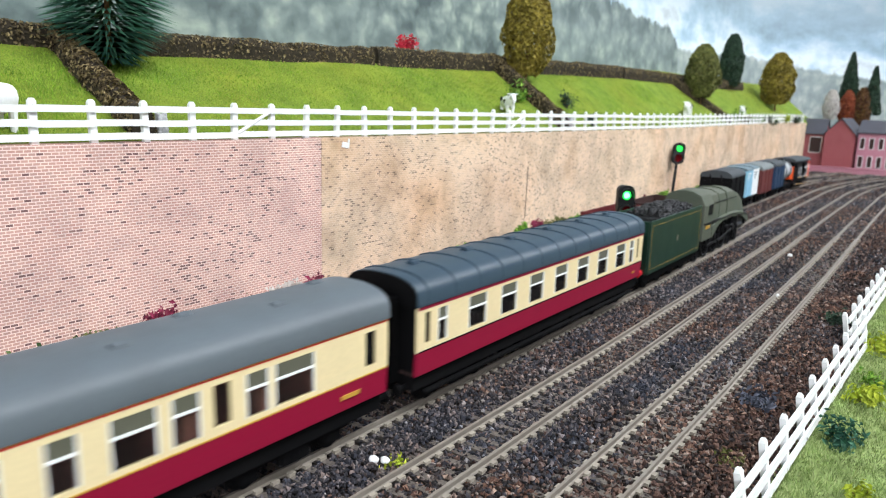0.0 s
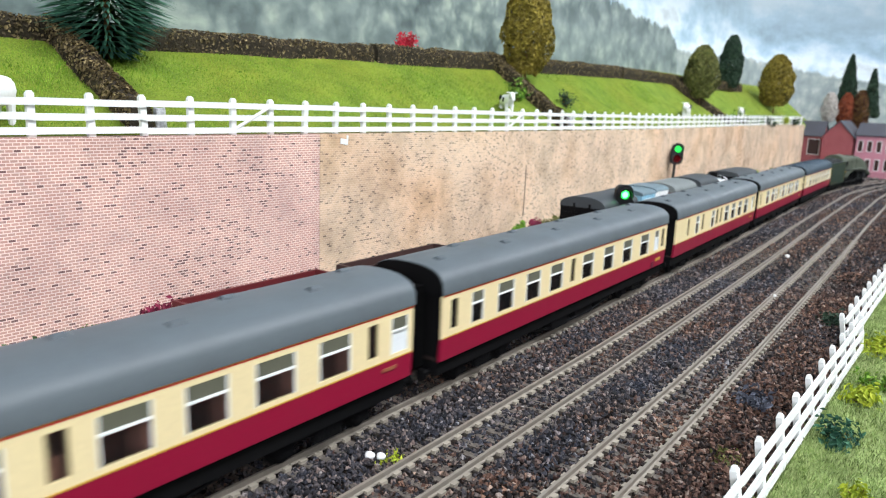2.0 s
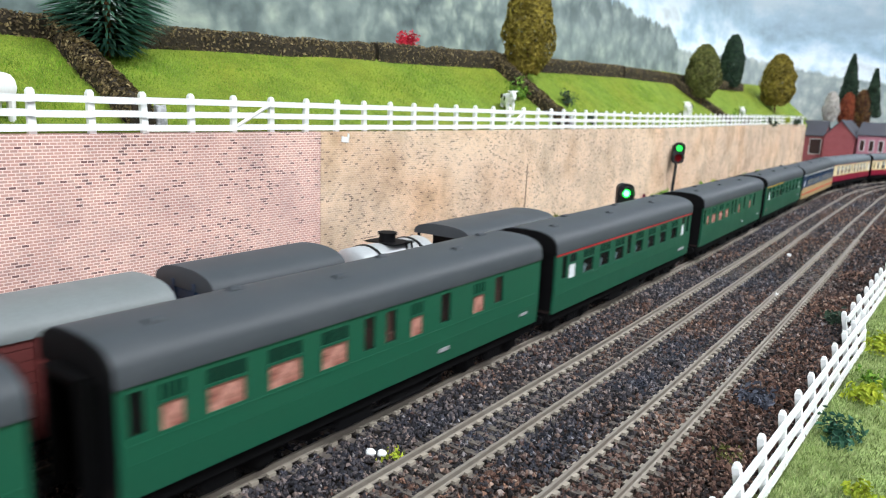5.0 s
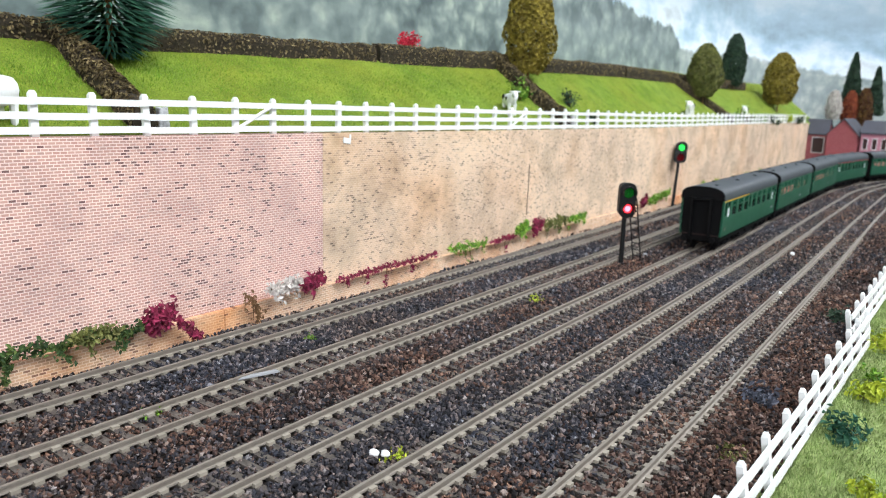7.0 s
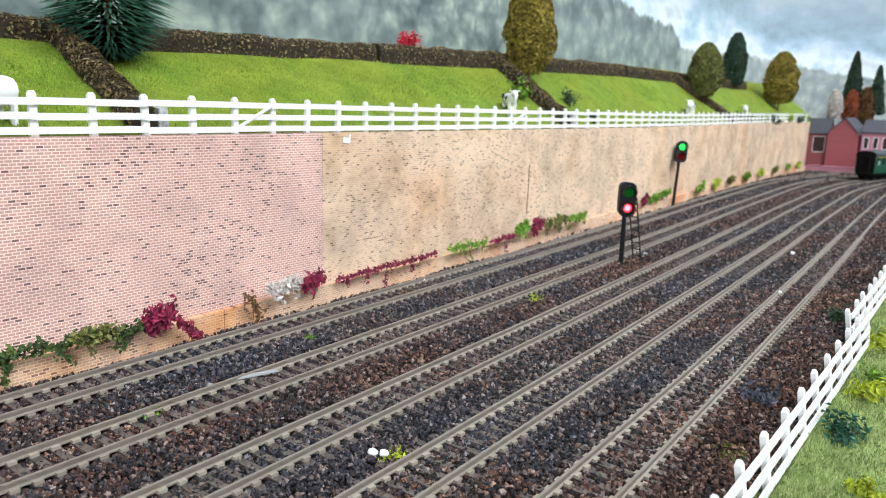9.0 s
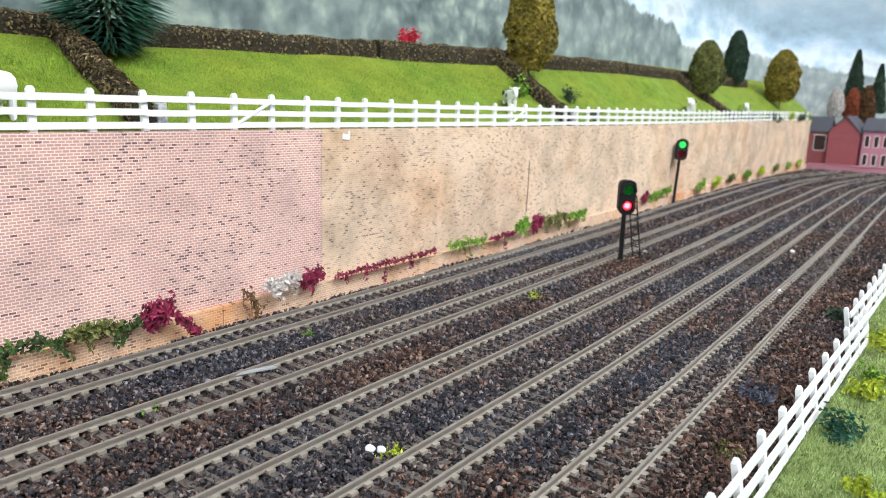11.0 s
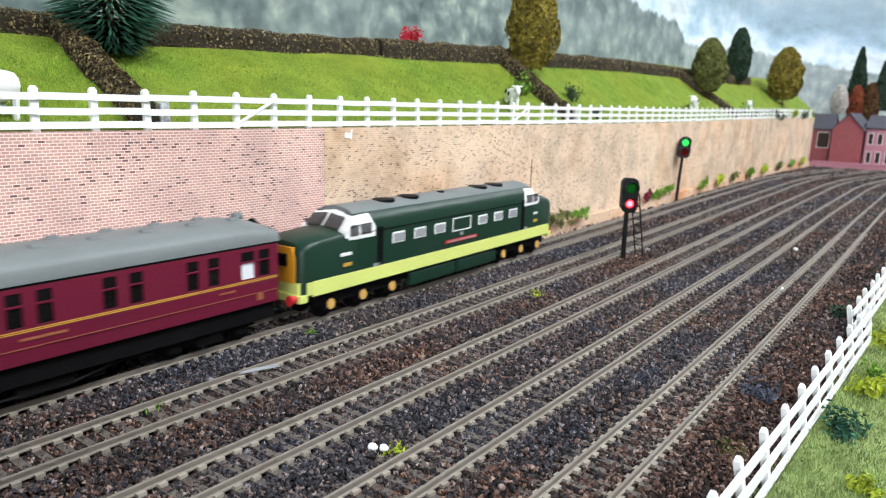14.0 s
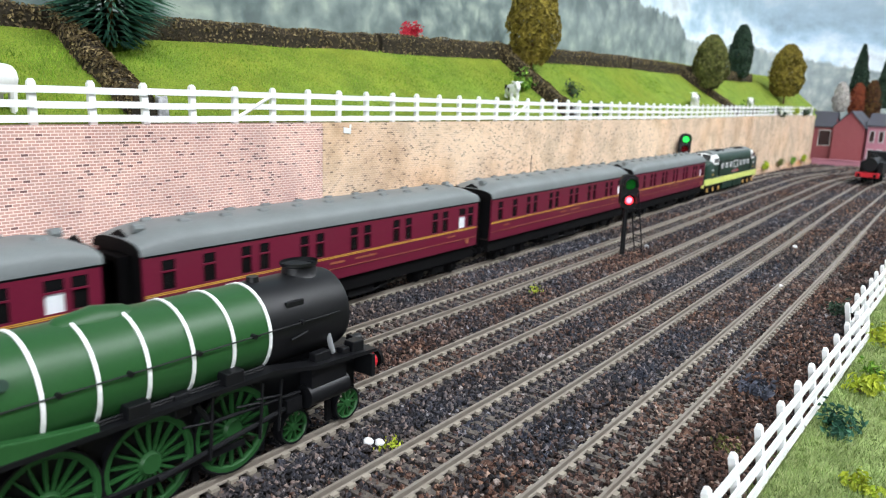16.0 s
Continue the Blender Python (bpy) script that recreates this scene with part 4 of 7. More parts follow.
for i, x in enumerate((960, 1040, 1120, 1215, 1310, 1420, 1520, 1600)):
    y = wall_line(x / 1000)[1] * 1000 - 4.5
    creeper(x, x + 30, 12, 14, y, (M_FRESH_LEAF, M_LIME_LEAF, M_OLIVE)[i % 3], "tuft of green growth at the wall foot", 90 + i, 120, 3.0, 5.0, 1)

shrub("near_bush", 279, 26, -3.8, 10, M_CONIFER, "dark green wiry bush on the near lawn", 101, 260, 1.3, 0.8)
shrub("lime_bush", 327, 19.8, -3.8, 10, M_LIME_LEAF, "yellow-green bush on the near lawn", 102, 260, 1.5, 0.6)
shrub("lime_bush", 407, 23, -3.8, 13, M_LIME_LEAF, "yellow-green bush on the near lawn", 103, 300, 1.6, 0.7)
shrub("lime_bush", 238, 12.5, -3.8, 6, M_LIME_LEAF, "yellow-green bush on the near lawn", 104, 160, 1.2, 0.8)
shrub("green_bush", 350, 18, -3.8, 9, M_FRESH_LEAF, "leafy green bush on the near lawn", 105, 200, 1.4, 0.8)
shrub("dark_bush", 446, 47.5, -3.5, 9, M_DARKLEAF, "dark bush beside the track", 106, 180, 1.5, 0.9)
shrub("heather_tuft", 291, 55, -3.6, 9, leaf_mat("grey_blue_lichen", [(0.0, (0.03, 0.035, 0.05)), (1.0, (0.11, 0.12, 0.16))]), "grey-blue lichen tuft beside the track", 107, 240, 1.3, 0.7)
shrub("weed", 361, 197, -3.2, 5.5, M_LIME_LEAF, "yellow-green weed in the ballast", 108, 70, 1.0, 1.2)
shrub("weed", 227, 243, -3.2, 4, M_FRESH_LEAF, "small green weed in the ballast", 109, 60, 0.9, 0.8)
shrub("weed", 163, 138, -3.4, 5, M_LIME_LEAF, "yellow-green weed in the ballast", 110, 80, 0.8, 0.4)
shrub("weed", 132, 226, -3.4, 5, M_FRESH_LEAF, "small green weed in the ballast", 111, 50, 0.8, 0.3)
shrub("weed", 236, 53, -3.2, 8, M_OLIVE, "low olive weed beside the track", 112, 120, 1.0, 0.25)


def pebble(x, y, z, r, label, seed, material=M_WHITE):
    rng = random.Random(seed)
    bm = bmesh.new()
    bmesh.ops.create_icosphere(bm, subdivisions=2, radius=r)
    for v in bm.verts:
        v.co *= 1 + 0.25 * noise.noise(v.co * 0.6 + Vector((seed, 0, 0)))
        v.co.z *= 0.7
    ob = part("pebble", bm, material, None, label, True, at=pose(x / 1000, y / 1000, z / 1000, 0, 0, rng.uniform(0, 360)))
    return tagged(ob, label, "pebble", "pale pebbles")


pebble(159.3, 143.1, -1.0, 1.75, "white rounded pebble lying in the ballast", 1)
pebble(161.0, 139.9, -1.0, 1.6, "white rounded pebble lying in the ballast", 2)
pebble(545, 200, -1.5, 2.2, "pale stone chip lying in the ballast", 3, M_GREY)
pebble(487, 89, -1.5, 1.8, "white stone chip lying in the ballast", 4)
pebble(640, 110, -1.5, 2.0, "white stone chip lying in the ballast", 5)
pebble(356, 277, -1.5, 1.4, "white stone chip lying in the ballast", 6)
pebble(336, 280, -1.5, 1.4, "pale stone chip lying in the ballast", 7, M_GREY)

bm = bmesh.new()
loft(bm, [[(-9, -1.2, -0.4), (9, -1.6, -0.4), (9, 1.2, -0.4), (-9, 1.6, -0.4)], [(-8, -0.9, 0.5), (8.4, -1.2, 0.5), (8, 0.8, 0.5), (-8.6, 1.1, 0.5)]])
tagged(part("plastic_offcut", bm, M_GREY, None, bevel=0.2, at=pose(0.179, 0.2245, -0.0010, 0, 0, -17)), "pale plastic strip lying by the rail", "offcut")

# a torn paper corner near the wall top
bm = bmesh.new()
box(bm, -3.0, 3.0, -0.5, 0.0, -1.8, 1.4)
box(bm, 1.4, 2.8, -0.6, 0.0, 1.0, 3.6)
tagged(part("paper_scrap", bm, M_WHITE, None, bevel=0.3, at=pose(0.2962, WALL_Y, 0.0888, 0, 8, 0)), "small white paper scrap stuck on the wall", "paper")
# a crack in the wall paper, raised edge
bm = bmesh.new()
last = Vector((0, -0.3, 0))
for i in range(1, 9):
    q = Vector((1.2 * noise.noise((i * 1.3, 0, 0)) - 0.15 * i, -0.3, -5.2 * i))
    tube(bm, last, q, 0.35, 0.35, 5)
    last = q
tagged(part("wall_crack", bm, paint("dark_crack", (0.20, 0.15, 0.12), 0.9), None, at=pose(0.5080, WALL_Y + 0.0005, 0.0655)), "jagged dark crack running down the wall", "crack")


# ---------- colour-light signals ----------
def lens_glass(name, colour):
    m = bpy.data.materials.new(name)
    m.use_nodes = True
    nt = m.node_tree
    b = nt.nodes["Principled BSDF"]
    t = nt.nodes.new("ShaderNodeBsdfTransparent")
    t.inputs[0].default_value = (*colour, 1)
    b.inputs["Base Color"].default_value = (*(c * 0.25 for c in colour), 1)
    b.inputs["Roughness"].default_value = 0.12
    mx = nt.nodes.new("ShaderNodeMixShader")
    mx.inputs[0].default_value = 0.30
    nt.links.new(t.outputs[0], mx.inputs[1])
    nt.links.new(b.outputs[0], mx.inputs[2])
    nt.links.new(mx.outputs[0], nt.nodes["Material Output"].inputs[0])
    return m


M_LENS_G = lens_glass("green_lens_glass", (0.05, 1.0, 0.16))
M_LENS_R = lens_glass("red_lens_glass", (1.0, 0.05, 0.08))
M_BULB = glow("bright_bulb", (1.0, 0.97, 0.92), 22.0)
M_BULB_DIM = glow("soft_bulb", (0.9, 1.0, 0.9), 2.2)
# added glow that draws the lit halo around the bulb
M_BULB_HALO = glow("painted_lens_halo", (1.0, 0.97, 0.95), 1.5)


def signal(x, y, z, height, w, h, label, turn, lean, ladder, bulb_mat):
    s = thing("railway_signal", label, "railway signal", "colour-light signals", pose(x / 1000, y / 1000, z / 1000, 0, lean, 0))
    post_h = height - h
    bm = bmesh.new()
    tube(bm, (0, 0, -1), (0, 0, post_h + 4), 1.9, 1.7, 12)
    tube(bm, (0, 0, -1), (0, 0, 1.5), 3.4, 3.0, 12)
    part("post", bm, M_SMOKEBOX, s, smooth=True)
    head = part("head", head_mesh(w, h), M_SMOKEBOX, s, "black signal head with hoods", bevel=0.5, at=pose(0, 0, post_h / 1000, 0, 0, turn))
    lenses = []
    for k, (mat, nm) in enumerate(((M_LENS_R, "red lens"), (M_LENS_G, "green lens"))):
        zc = h * (0.27 + 0.45 * k)
        bm = bmesh.new()
        tube(bm, (-w * 0.50, 0, zc), (-w * 0.56, 0, zc), w * 0.32, w * 0.28, 20)
        part("lens", bm, mat, head, nm, True)
        bm = bmesh.new()
        arc = []
        for i in range(14):
            a = radians(-20 + 220 * i / 13)
            r0, r1 = w * 0.36, w * 0.42
            arc.append([(xx, math.cos(a) * r, zc + math.sin(a) * r) for xx, r in ((-w * 0.48, r0), (-w * 0.48, r1), (-w * 0.9, r1), (-w * 0.9, r0))])
        loft(bm, arc)
        part("hood", bm, M_SMOKEBOX, head, "black lens hood")
        lenses.append(zc)
    bm = bmesh.new()
    bmesh.ops.create_uvsphere(bm, u_segments=16, v_segments=10, radius=w * 0.17)
    for v in bm.verts:
        v.co.x *= 0.17
    # emissive disc behind the bulb, put in for the coloured halo
    tube(bm, (w * 0.006, 0, 0), (w * 0.02, 0, 0), w * 0.27, None, 20, 1)
    bulb = part("bulb", bm, (bulb_mat, M_BULB_HALO), head, "glowing lamp behind the lens", True)
    if ladder:
        lad = bmesh.new()
        for sy in (-3.8, 3.8):
            tube(lad, (18, sy, 0), (7.5, sy, post_h + 14), 0.55, None, 6)
        for i in range(1, 10):
            k = i / 10
            tube(lad, (18 - 10.5 * k, -3.8, (post_h + 14) * k), (18 - 10.5 * k, 3.8, (post_h + 14) * k), 0.45, None, 6)
        part("ladder", lad, M_SMOKEBOX, s, "thin black ladder", at=pose(0, 0, 0, 0, 0, -20))
    return s, bulb, w, lenses


def head_mesh(w, h):
    bm = bmesh.new()
    prof = []
    for a in range(0, 181, 20):
        prof.append((math.cos(radians(a)) * w / 2, h - w * 0.35 + math.sin(radians(a)) * w * 0.35))
    for a in range(180, 361, 20):
        prof.append((math.cos(radians(a)) * w / 2, w * 0.35 + math.sin(radians(a)) * w * 0.35))
    loft(bm, [[(x, y, z) for y, z in prof] for x in (-w * 0.48, -w * 0.40)])
    loft(bm, [[(x, y * 0.75, z * 0.94 + h * 0.03) for y, z in prof] for x in (w * 0.05, w * 0.5)])
    box(bm, -w * 0.4, w * 0.1, w * 0.30, w * 0.36, h * 0.1, h * 0.9)
    box(bm, -w * 0.4, w * 0.1, -w * 0.36, -w * 0.30, h * 0.1, h * 0.9)
    return bm


SIGNAL_NEAR = signal(503, 203, -3, 62, 12.2, 26, "black two-aspect colour-light signal with a ladder", 38, 0, True, M_BULB)
SIGNAL_FAR = signal(862, 287, -3, 80, 14, 26, "leaning black colour-light signal showing green", 30, 8, False, M_BULB_DIM)


# ---------- cows ----------
def cow(x, y, z, turn, label, scale=1.0, patches=True):
    c = thing("model_cow", label, "model cow", "white model cows", pose(x / 1000, y / 1000, z / 1000, 0, 0, turn))
    k = scale
    bm = bmesh.new()
    rings = []
    for xx, ry, rz, zc in ((-14, 2, 3, 14), (-13, 4, 5, 13.5), (-6, 5, 6, 13), (2, 4.8, 5.8, 13), (9, 4.4, 5.6, 13.5), (13, 3, 4, 15), (15, 1.6, 2.4, 16)):
        rings.append([(xx * k, ry * k * math.cos(a), (zc + rz * math.sin(a)) * k) for a in (radians(30 * i) for i in range(12))])
    loft(bm, rings)
    part("body", bm, M_WHITE, c, smooth=True)
    bm = bmesh.new()
    rings = []
    for q, r in (((13, 0, 16), 2.4), ((17, 0, 18.5), 2.6), ((20, 0, 17.5), 2.2), ((23.5, 0, 14.5), 1.5)):
        rings.append([(q[0] * k, r * k * math.cos(a), (q[2] + r * math.sin(a)) * k) for a in (radians(36 * i) for i in range(10))])
    loft(bm, rings)
    for sy in (-1, 1):
        tube(bm, (17 * k, sy * 2 * k, 20 * k), (16.5 * k, sy * 5 * k, 20.5 * k), 0.9 * k, 0.4 * k, 6)
    part("head", bm, M_WHITE, c, smooth=True)
    for xx in (-11, 10):
        for sy in (-2.6, 2.6):
            bm = bmesh.new()
            tube(bm, (xx * k, sy * k, 10 * k), (xx * k, sy * k, -1), 1.7 * k, 1.1 * k, 8)
            part("leg", bm, M_WHITE, c)
    for xx, zz, r in ((-7, 16, 3.2), (4, 14, 2.6)) if patches else ():
        for sy in (-1, 1):
            bm = bmesh.new()
            bmesh.ops.create_uvsphere(bm, u_segments=12, v_segments=8, radius=r * k)
            for v in bm.verts:
                v.co.y *= 0.35
                v.co.z *= 0.8
                v.co += Vector((xx * k, sy * 4.4 * k, zz * k))
            part("patch", bm, M_SMOKEBOX, c, "black coat patch")
    return c


cow(117.5, 303, bank_z(117.5, 303), 215, "white model cow standing behind the fence", 1.1, False)
cow(519, 317, bank_z(519, 317), 226, "white model cow with black patches on the bank", 0.9)
cow(1000, 321, bank_z(1000, 321), 190, "white model cow with black patches on the bank", 1.0)
cow(1285, 320, bank_z(1285, 320), 190, "white model cow on the far bank", 1.0)
for x in (190, 606):
    bm = bmesh.new()
    loft(bm, [[(-3, -2, 0), (3, -2, 0), (3, 2, 0), (-3, 2, 0)], [(-2.6, -1.6, 12), (2.2, -1.6, 13), (2.4, 1.6, 12), (-2.4, 1.6, 13)]])
    tagged(part("stone_gatepost", bm, two_tone("pale_grey_stone", (0.30, 0.31, 0.32), (0.55, 0.56, 0.58), 200.0), None, bevel=0.5, at=pose(x / 1000, 0.3020, 0.0925)), "pale grey stone gatepost at the hedge end", "gatepost", "stone gateposts")


# ---------- station buildings at the far end ----------
def building(name, x0, x1, y0, y1, eaves, ridge, wall_mat, label, gable="x", windows=()):
    b = thing(name, label, "building", "", pose(x0 / 1000, y0 / 1000, -0.004))
    w, d = x1 - x0, y1 - y0
    bm = bmesh.new()
    if gable == "x":
        prism(bm, [(0, 0), (d, 0), (d, eaves), (d / 2, ridge), (0, eaves)], 0, w)
    else:
        loft(bm, [[(0, y, 0), (w, y, 0), (w, y, eaves), (w / 2, y, ridge), (0, y, eaves)] for y in (0, d)])
    part("wall", bm, wall_mat, b)
    bm = bmesh.new()
    t = 2.5
    if gable == "x":
        for s in (0, 1):
            ys = (-4, d / 2) if s == 0 else (d + 4, d / 2)
            zs = (eaves - 4 * (ridge - eaves) / (d / 2), ridge)
            loft(bm, [[(xx, ys[0], zs[0] + 0.3), (xx, ys[1], zs[1] + 0.3), (xx, ys[1], zs[1] + t), (xx, ys[0], zs[0] + t)] for xx in (-3, w + 3)])
    else:
        for s in (0, 1):
            xs_ = (-4, w / 2) if s == 0 else (w + 4, w / 2)
            zs = (eaves - 4 * (ridge - eaves) / (w / 2), ridge)
            loft(bm, [[(xs_[0], yy, zs[0] + 0.3), (xs_[1], yy, zs[1] + 0.3), (xs_[1], yy, zs[1] + t), (xs_[0], yy, zs[0] + t)] for yy in (-3, d + 3)])
    part("roof", bm, M_SLATE, b, "dark slate roof")
    for wx, wy, wz, ww, wh, face in windows:
        bm = bmesh.new()
        if face == "w":
            box(bm, -0.8, 0.6, wy, wy + ww, wz, wz + wh)
        else:
            box(bm, wx, wx + ww, -0.8, 0.6, wz, wz + wh)
        pane = part("window", bm, M_WHITE, b, "white framed window")
        bm = bmesh.new()
        if face == "w":
            box(bm, -1.2, -0.4, wy + 1.2, wy + ww - 1.2, wz + 1.2, wz + wh - 1.2)
        else:
            box(bm, wx + 1.2, wx + ww - 1.2, -1.2, -0.4, wz + 1.2, wz + wh - 1.2)
        part("pane", bm, M_INSIDE, pane)
    return b


building("station_house", 1720, 1880, 199, 256, 82, 113, M_HOUSE_BRICK, "dark red brick station house with slate roof", "x")
building("station_wing", 1735, 1800, 259, 303, 82, 110, M_HOUSE_BRICK, "low dark red brick wing with slate roof", "y", [(0, 3, 40, 24, 34, "w")])
building("pink_house", 1740, 1850, 90, 195, 86, 110, M_PINK, "pink and white painted house with slate roof", "y", [(0, 6 + 17 * i, z, 10, 24, "w") for i in range(6) for z in (14, 52)])
bm = bmesh.new()
box(bm, 1700, 1712, 90, 286, -4.5, 8)
box(bm, 1698, 1714, 90, 286, 8, 9.6)
tagged(part("platform_wall", bm, M_PINK, bevel=0.4), "low pink wall before the station", "low wall", kind="structure")
crown_tree("dark_tree", 1990, 256, -4, 118, 24, M_DARKLEAF, "tall dark conical tree behind the station", 46, 150, 2600, 4.0, "cone")
crown_tree("rust_tree", 1970, 252, -4, 78, 20, M_RUST, "rust-red tree behind the station", 47, 100, 2200, 4.0)
crown_tree("rust_tree", 1975, 223, -4, 90, 20, M_BROWNLEAF, "brown-leaved tree behind the station", 50, 95, 2200, 4.0)
crown_tree("dark_tree", 1990, 205, -4, 110, 20, M_DARKLEAF, "tall dark conical tree behind the station", 48, 125, 2400, 4.0, "cone")
crown_tree("pale_tree", 1900, 277, -4, 66, 19, M_WHITE_LEAF, "pale frosted tree behind the wall end", 49, 112, 1800, 2.6)


# ---------- rolling stock ----------
def wheelset(bm, x, r=6.2, half=8.7):
    for sy in (-1, 1):
        tube(bm, (x, sy * (half - 0.9), r), (x, sy * (half + 0.9), r), r, None, 20)
        tube(bm, (x, sy * (half - 1.6), r), (x, sy * (half - 0.9), r), r + 0.8, None, 20)
    tube(bm, (x, -half, r), (x, half, r), 1.0, None, 8)


def bogie_bm(base=34.0):
    bm = bmesh.new()
    for x in (-base / 2, base / 2):
        wheelset(bm, x)
        for sy in (-1, 1):
            box(bm, x - 3, x + 3, sy * 11.2 - 1.3, sy * 11.2 + 1.3, 3.4, 8.6)
    for sy in (-1, 1):
        box(bm, -base / 2 - 7, base / 2 + 7, sy * 11.5 - 0.8, sy * 11.5 + 0.8, 6.4, 8.8)
        box(bm, -6, 6, sy * 11.6 - 1.3, sy * 11.6 + 1.3, 3.2, 8.0)
        for k in range(-2, 3):
            tube(bm, (k * 2.0, sy * 12.9, 3.4), (k * 2.0, sy * 12.9, 7.8), 0.6, None, 6)
    box(bm, -4, 4, -11, 11, 6.5, 9.0)
    return bm


def roof_profile(half, z0, z1, n=14, power=0.62):
    pts = []
    for i in range(n + 1):
        a = math.pi * i / n
        c, s = math.cos(a), math.sin(a)
        pts.append((math.copysign(abs(c) ** 0.82, c) * half, z0 + (z1 - z0) * s ** power))
    return pts + [(-half, z0 - 0.8), (half, z0 - 0.8)]


def coach(length, upper, lower, roof, windows, group, label, waist=22.6, gutter=42.1, top=52.0, ribs=False, lining=M_GOLD,
          seat=M_INSIDE, bands=(), end_mat=None, vents=8, marks=(), frame_mat=None, half=17.0, roof_end=0.0, step_boards=False, under=None, seat_top=28.5, glaze=None, sill=(25.8, 38.6), base=11.2, headrests=False):
    """A bogie passenger coach, its middle at the origin. windows: (centre from the front end, width, kind)."""
    end_mat, frame_mat, under = end_mat or M_BLACK, frame_mat or M_WHITE, under or M_BLACK
    c = thing("railway_coach", label, "railway coach", group)
    h = length / 2
    z0, (win0, win1) = (14.8 if lower is M_CRIMSON else base), sill
    if lower is M_CRIMSON:
        waist = 24.0
    # lower sides and ends
    for sy in (-1, 1):
        bm = bmesh.new()
        prof = [(sy * (half - 2.2), z0), (sy * (half - 0.5), z0), (sy * half, waist), (sy * (half - 1.4), waist)]
        loft(bm, [[(x, y, z) for y, z in prof] for x in (-h, h)])
        part("lower_panel", bm, lower, c, bevel=0.15)
    bm = bmesh.new()
    box(bm, -h, h, -half + 2.2, half - 2.2, z0, z0 + 1.2)
    part("floor_pan", bm, M_INSIDE, c)
    for sx in (-1, 1):
        bm = bmesh.new()
        x0, x1 = sorted((sx * h, sx * (h - 1.2)))
        prism(bm, [(-half + 1.5, z0), (half - 1.5, z0), (half - 1.45, gutter), (0, top - 1.5), (-half + 1.45, gutter)], x0, x1)
        part("end_panel", bm, end_mat, c)
    # upper sides with window openings
    cuts = sorted((h - cx - w / 2, h - cx + w / 2, k) for cx, w, k in windows)
    bm = bmesh.new()
    for sy in (-1, 1):
        y0, y1 = sorted((sy * half, sy * (half - 1.2)))
        box(bm, -h, h, y0, y1, waist, win0)
        box(bm, -h, h, y0, y1, win1, gutter)
        x = -h
        for a, b, k in cuts:
            box(bm, x, a, y0, y1, win0, win1)
            if k == "narrow":
                box(bm, a, b, y0, y1, win0, win0 + 1.0)
            x = b
        box(bm, x, h, y0, y1, win0, win1)
    part("upper_panel", bm, upper, c)
    made = {}
    for a, b, k in cuts:
        w = b - a
        for sy in (-1, 1):
            m = pose((a + b) / 2000, sy * (half - 0.55) / 1000, 0, 0, 0, 0 if sy < 0 else 180)
            key = (round(w, 1), k)
            if key in made:
                win = shared("window", made[key][0], c, m)
                if made[key][1]:
                    shared("frame", made[key][1], win)
                    shared("vent", made[key][2], win)
                continue
            bm = bmesh.new()
            box(bm, -w / 2, w / 2, -0.15, 0.15, win0, win1 - (4.7 if k == "frosted" else 0))
            win = part("window", bm, M_CURTAIN if k == "frosted" else glaze if glaze and k != "narrow" else M_GLASS, c, "frosted pane" if k == "frosted" else "", at=m)
            me = vent = None
            if k in ("big", "vent4", "frosted"):
                bm = bmesh.new()
                zb = win1 - 4.6
                box(bm, -w / 2, w / 2, -0.75, -0.2, zb - 0.35, zb + 0.35)
                if k == "vent4":
                    for q in (-0.25, 0.25):
                        box(bm, q * w - 0.3, q * w + 0.3, -0.7, -0.2, zb, win1)
                    box(bm, -0.35, 0.35, -0.75, -0.2, zb, win1)
                for e in (-1, 1):
                    box(bm, e * (w / 2 - 0.25) - 0.25, e * (w / 2 - 0.25) + 0.25, -0.7, -0.2, win0, win1)
                me = part("frame", bm, frame_mat, win).data
                # vents in white frames carry a lighter tone that imitates reflected light
                bm = bmesh.new()
                box(bm, -w / 2 + 0.3, w / 2 - 0.3, -0.35, -0.18, zb + 0.4, win1)
                vent = part("vent", bm, M_SHEEN_AND_MARK if frame_mat is M_WHITE else (M_BLACK if frame_mat in (M_NAVY, M_MAROON) else M_VENT_GREEN), win, "opaque painted ventilator pane").data
            made[key] = (win.data, me, vent)
    # lining and bands
    lines = list(bands)
    if lining:
        lines += [(waist - 0.1, waist + 0.4, lining), (gutter - 1.35, gutter - 0.85, lining)]
    for za, zb, mat in lines:
        for sy in (-1, 1):
            bm = bmesh.new()
            y0, y1 = sorted((sy * (half - 0.6), sy * (half + 0.12)))
            box(bm, -h + 0.3, h - 0.3, y0, y1, za, zb)
            part("band", bm, mat, c, "painted lining band")
    for xa, xb, za, zb, mat in marks:
        for sy in (-1, 1):
            bm = bmesh.new()
            y0, y1 = sorted((sy * (half - 0.6), sy * (half + 0.14)))
            box(bm, min(h - xa, h - xb), max(h - xa, h - xb), y0, y1, za, zb)
            part("marking", bm, mat, c, "painted side marking")
    # roof
    bm = bmesh.new()
    prof = roof_profile(half + 0.5, gutter, top)
    if roof_end:
        rings = []
        for x, f in ((-h - 0.8, 0.55), (-h + roof_end * 0.4, 0.85), (-h + roof_end, 1), (h - roof_end, 1), (h - roof_end * 0.4, 0.85), (h + 0.8, 0.55)):
            rings.append([(x, y, gutter - 0.8 + (z - gutter + 0.8) * f) for y, z in prof])
        loft(bm, rings)
    else:
        prism(bm, prof, -h - 0.6, h + 0.6)
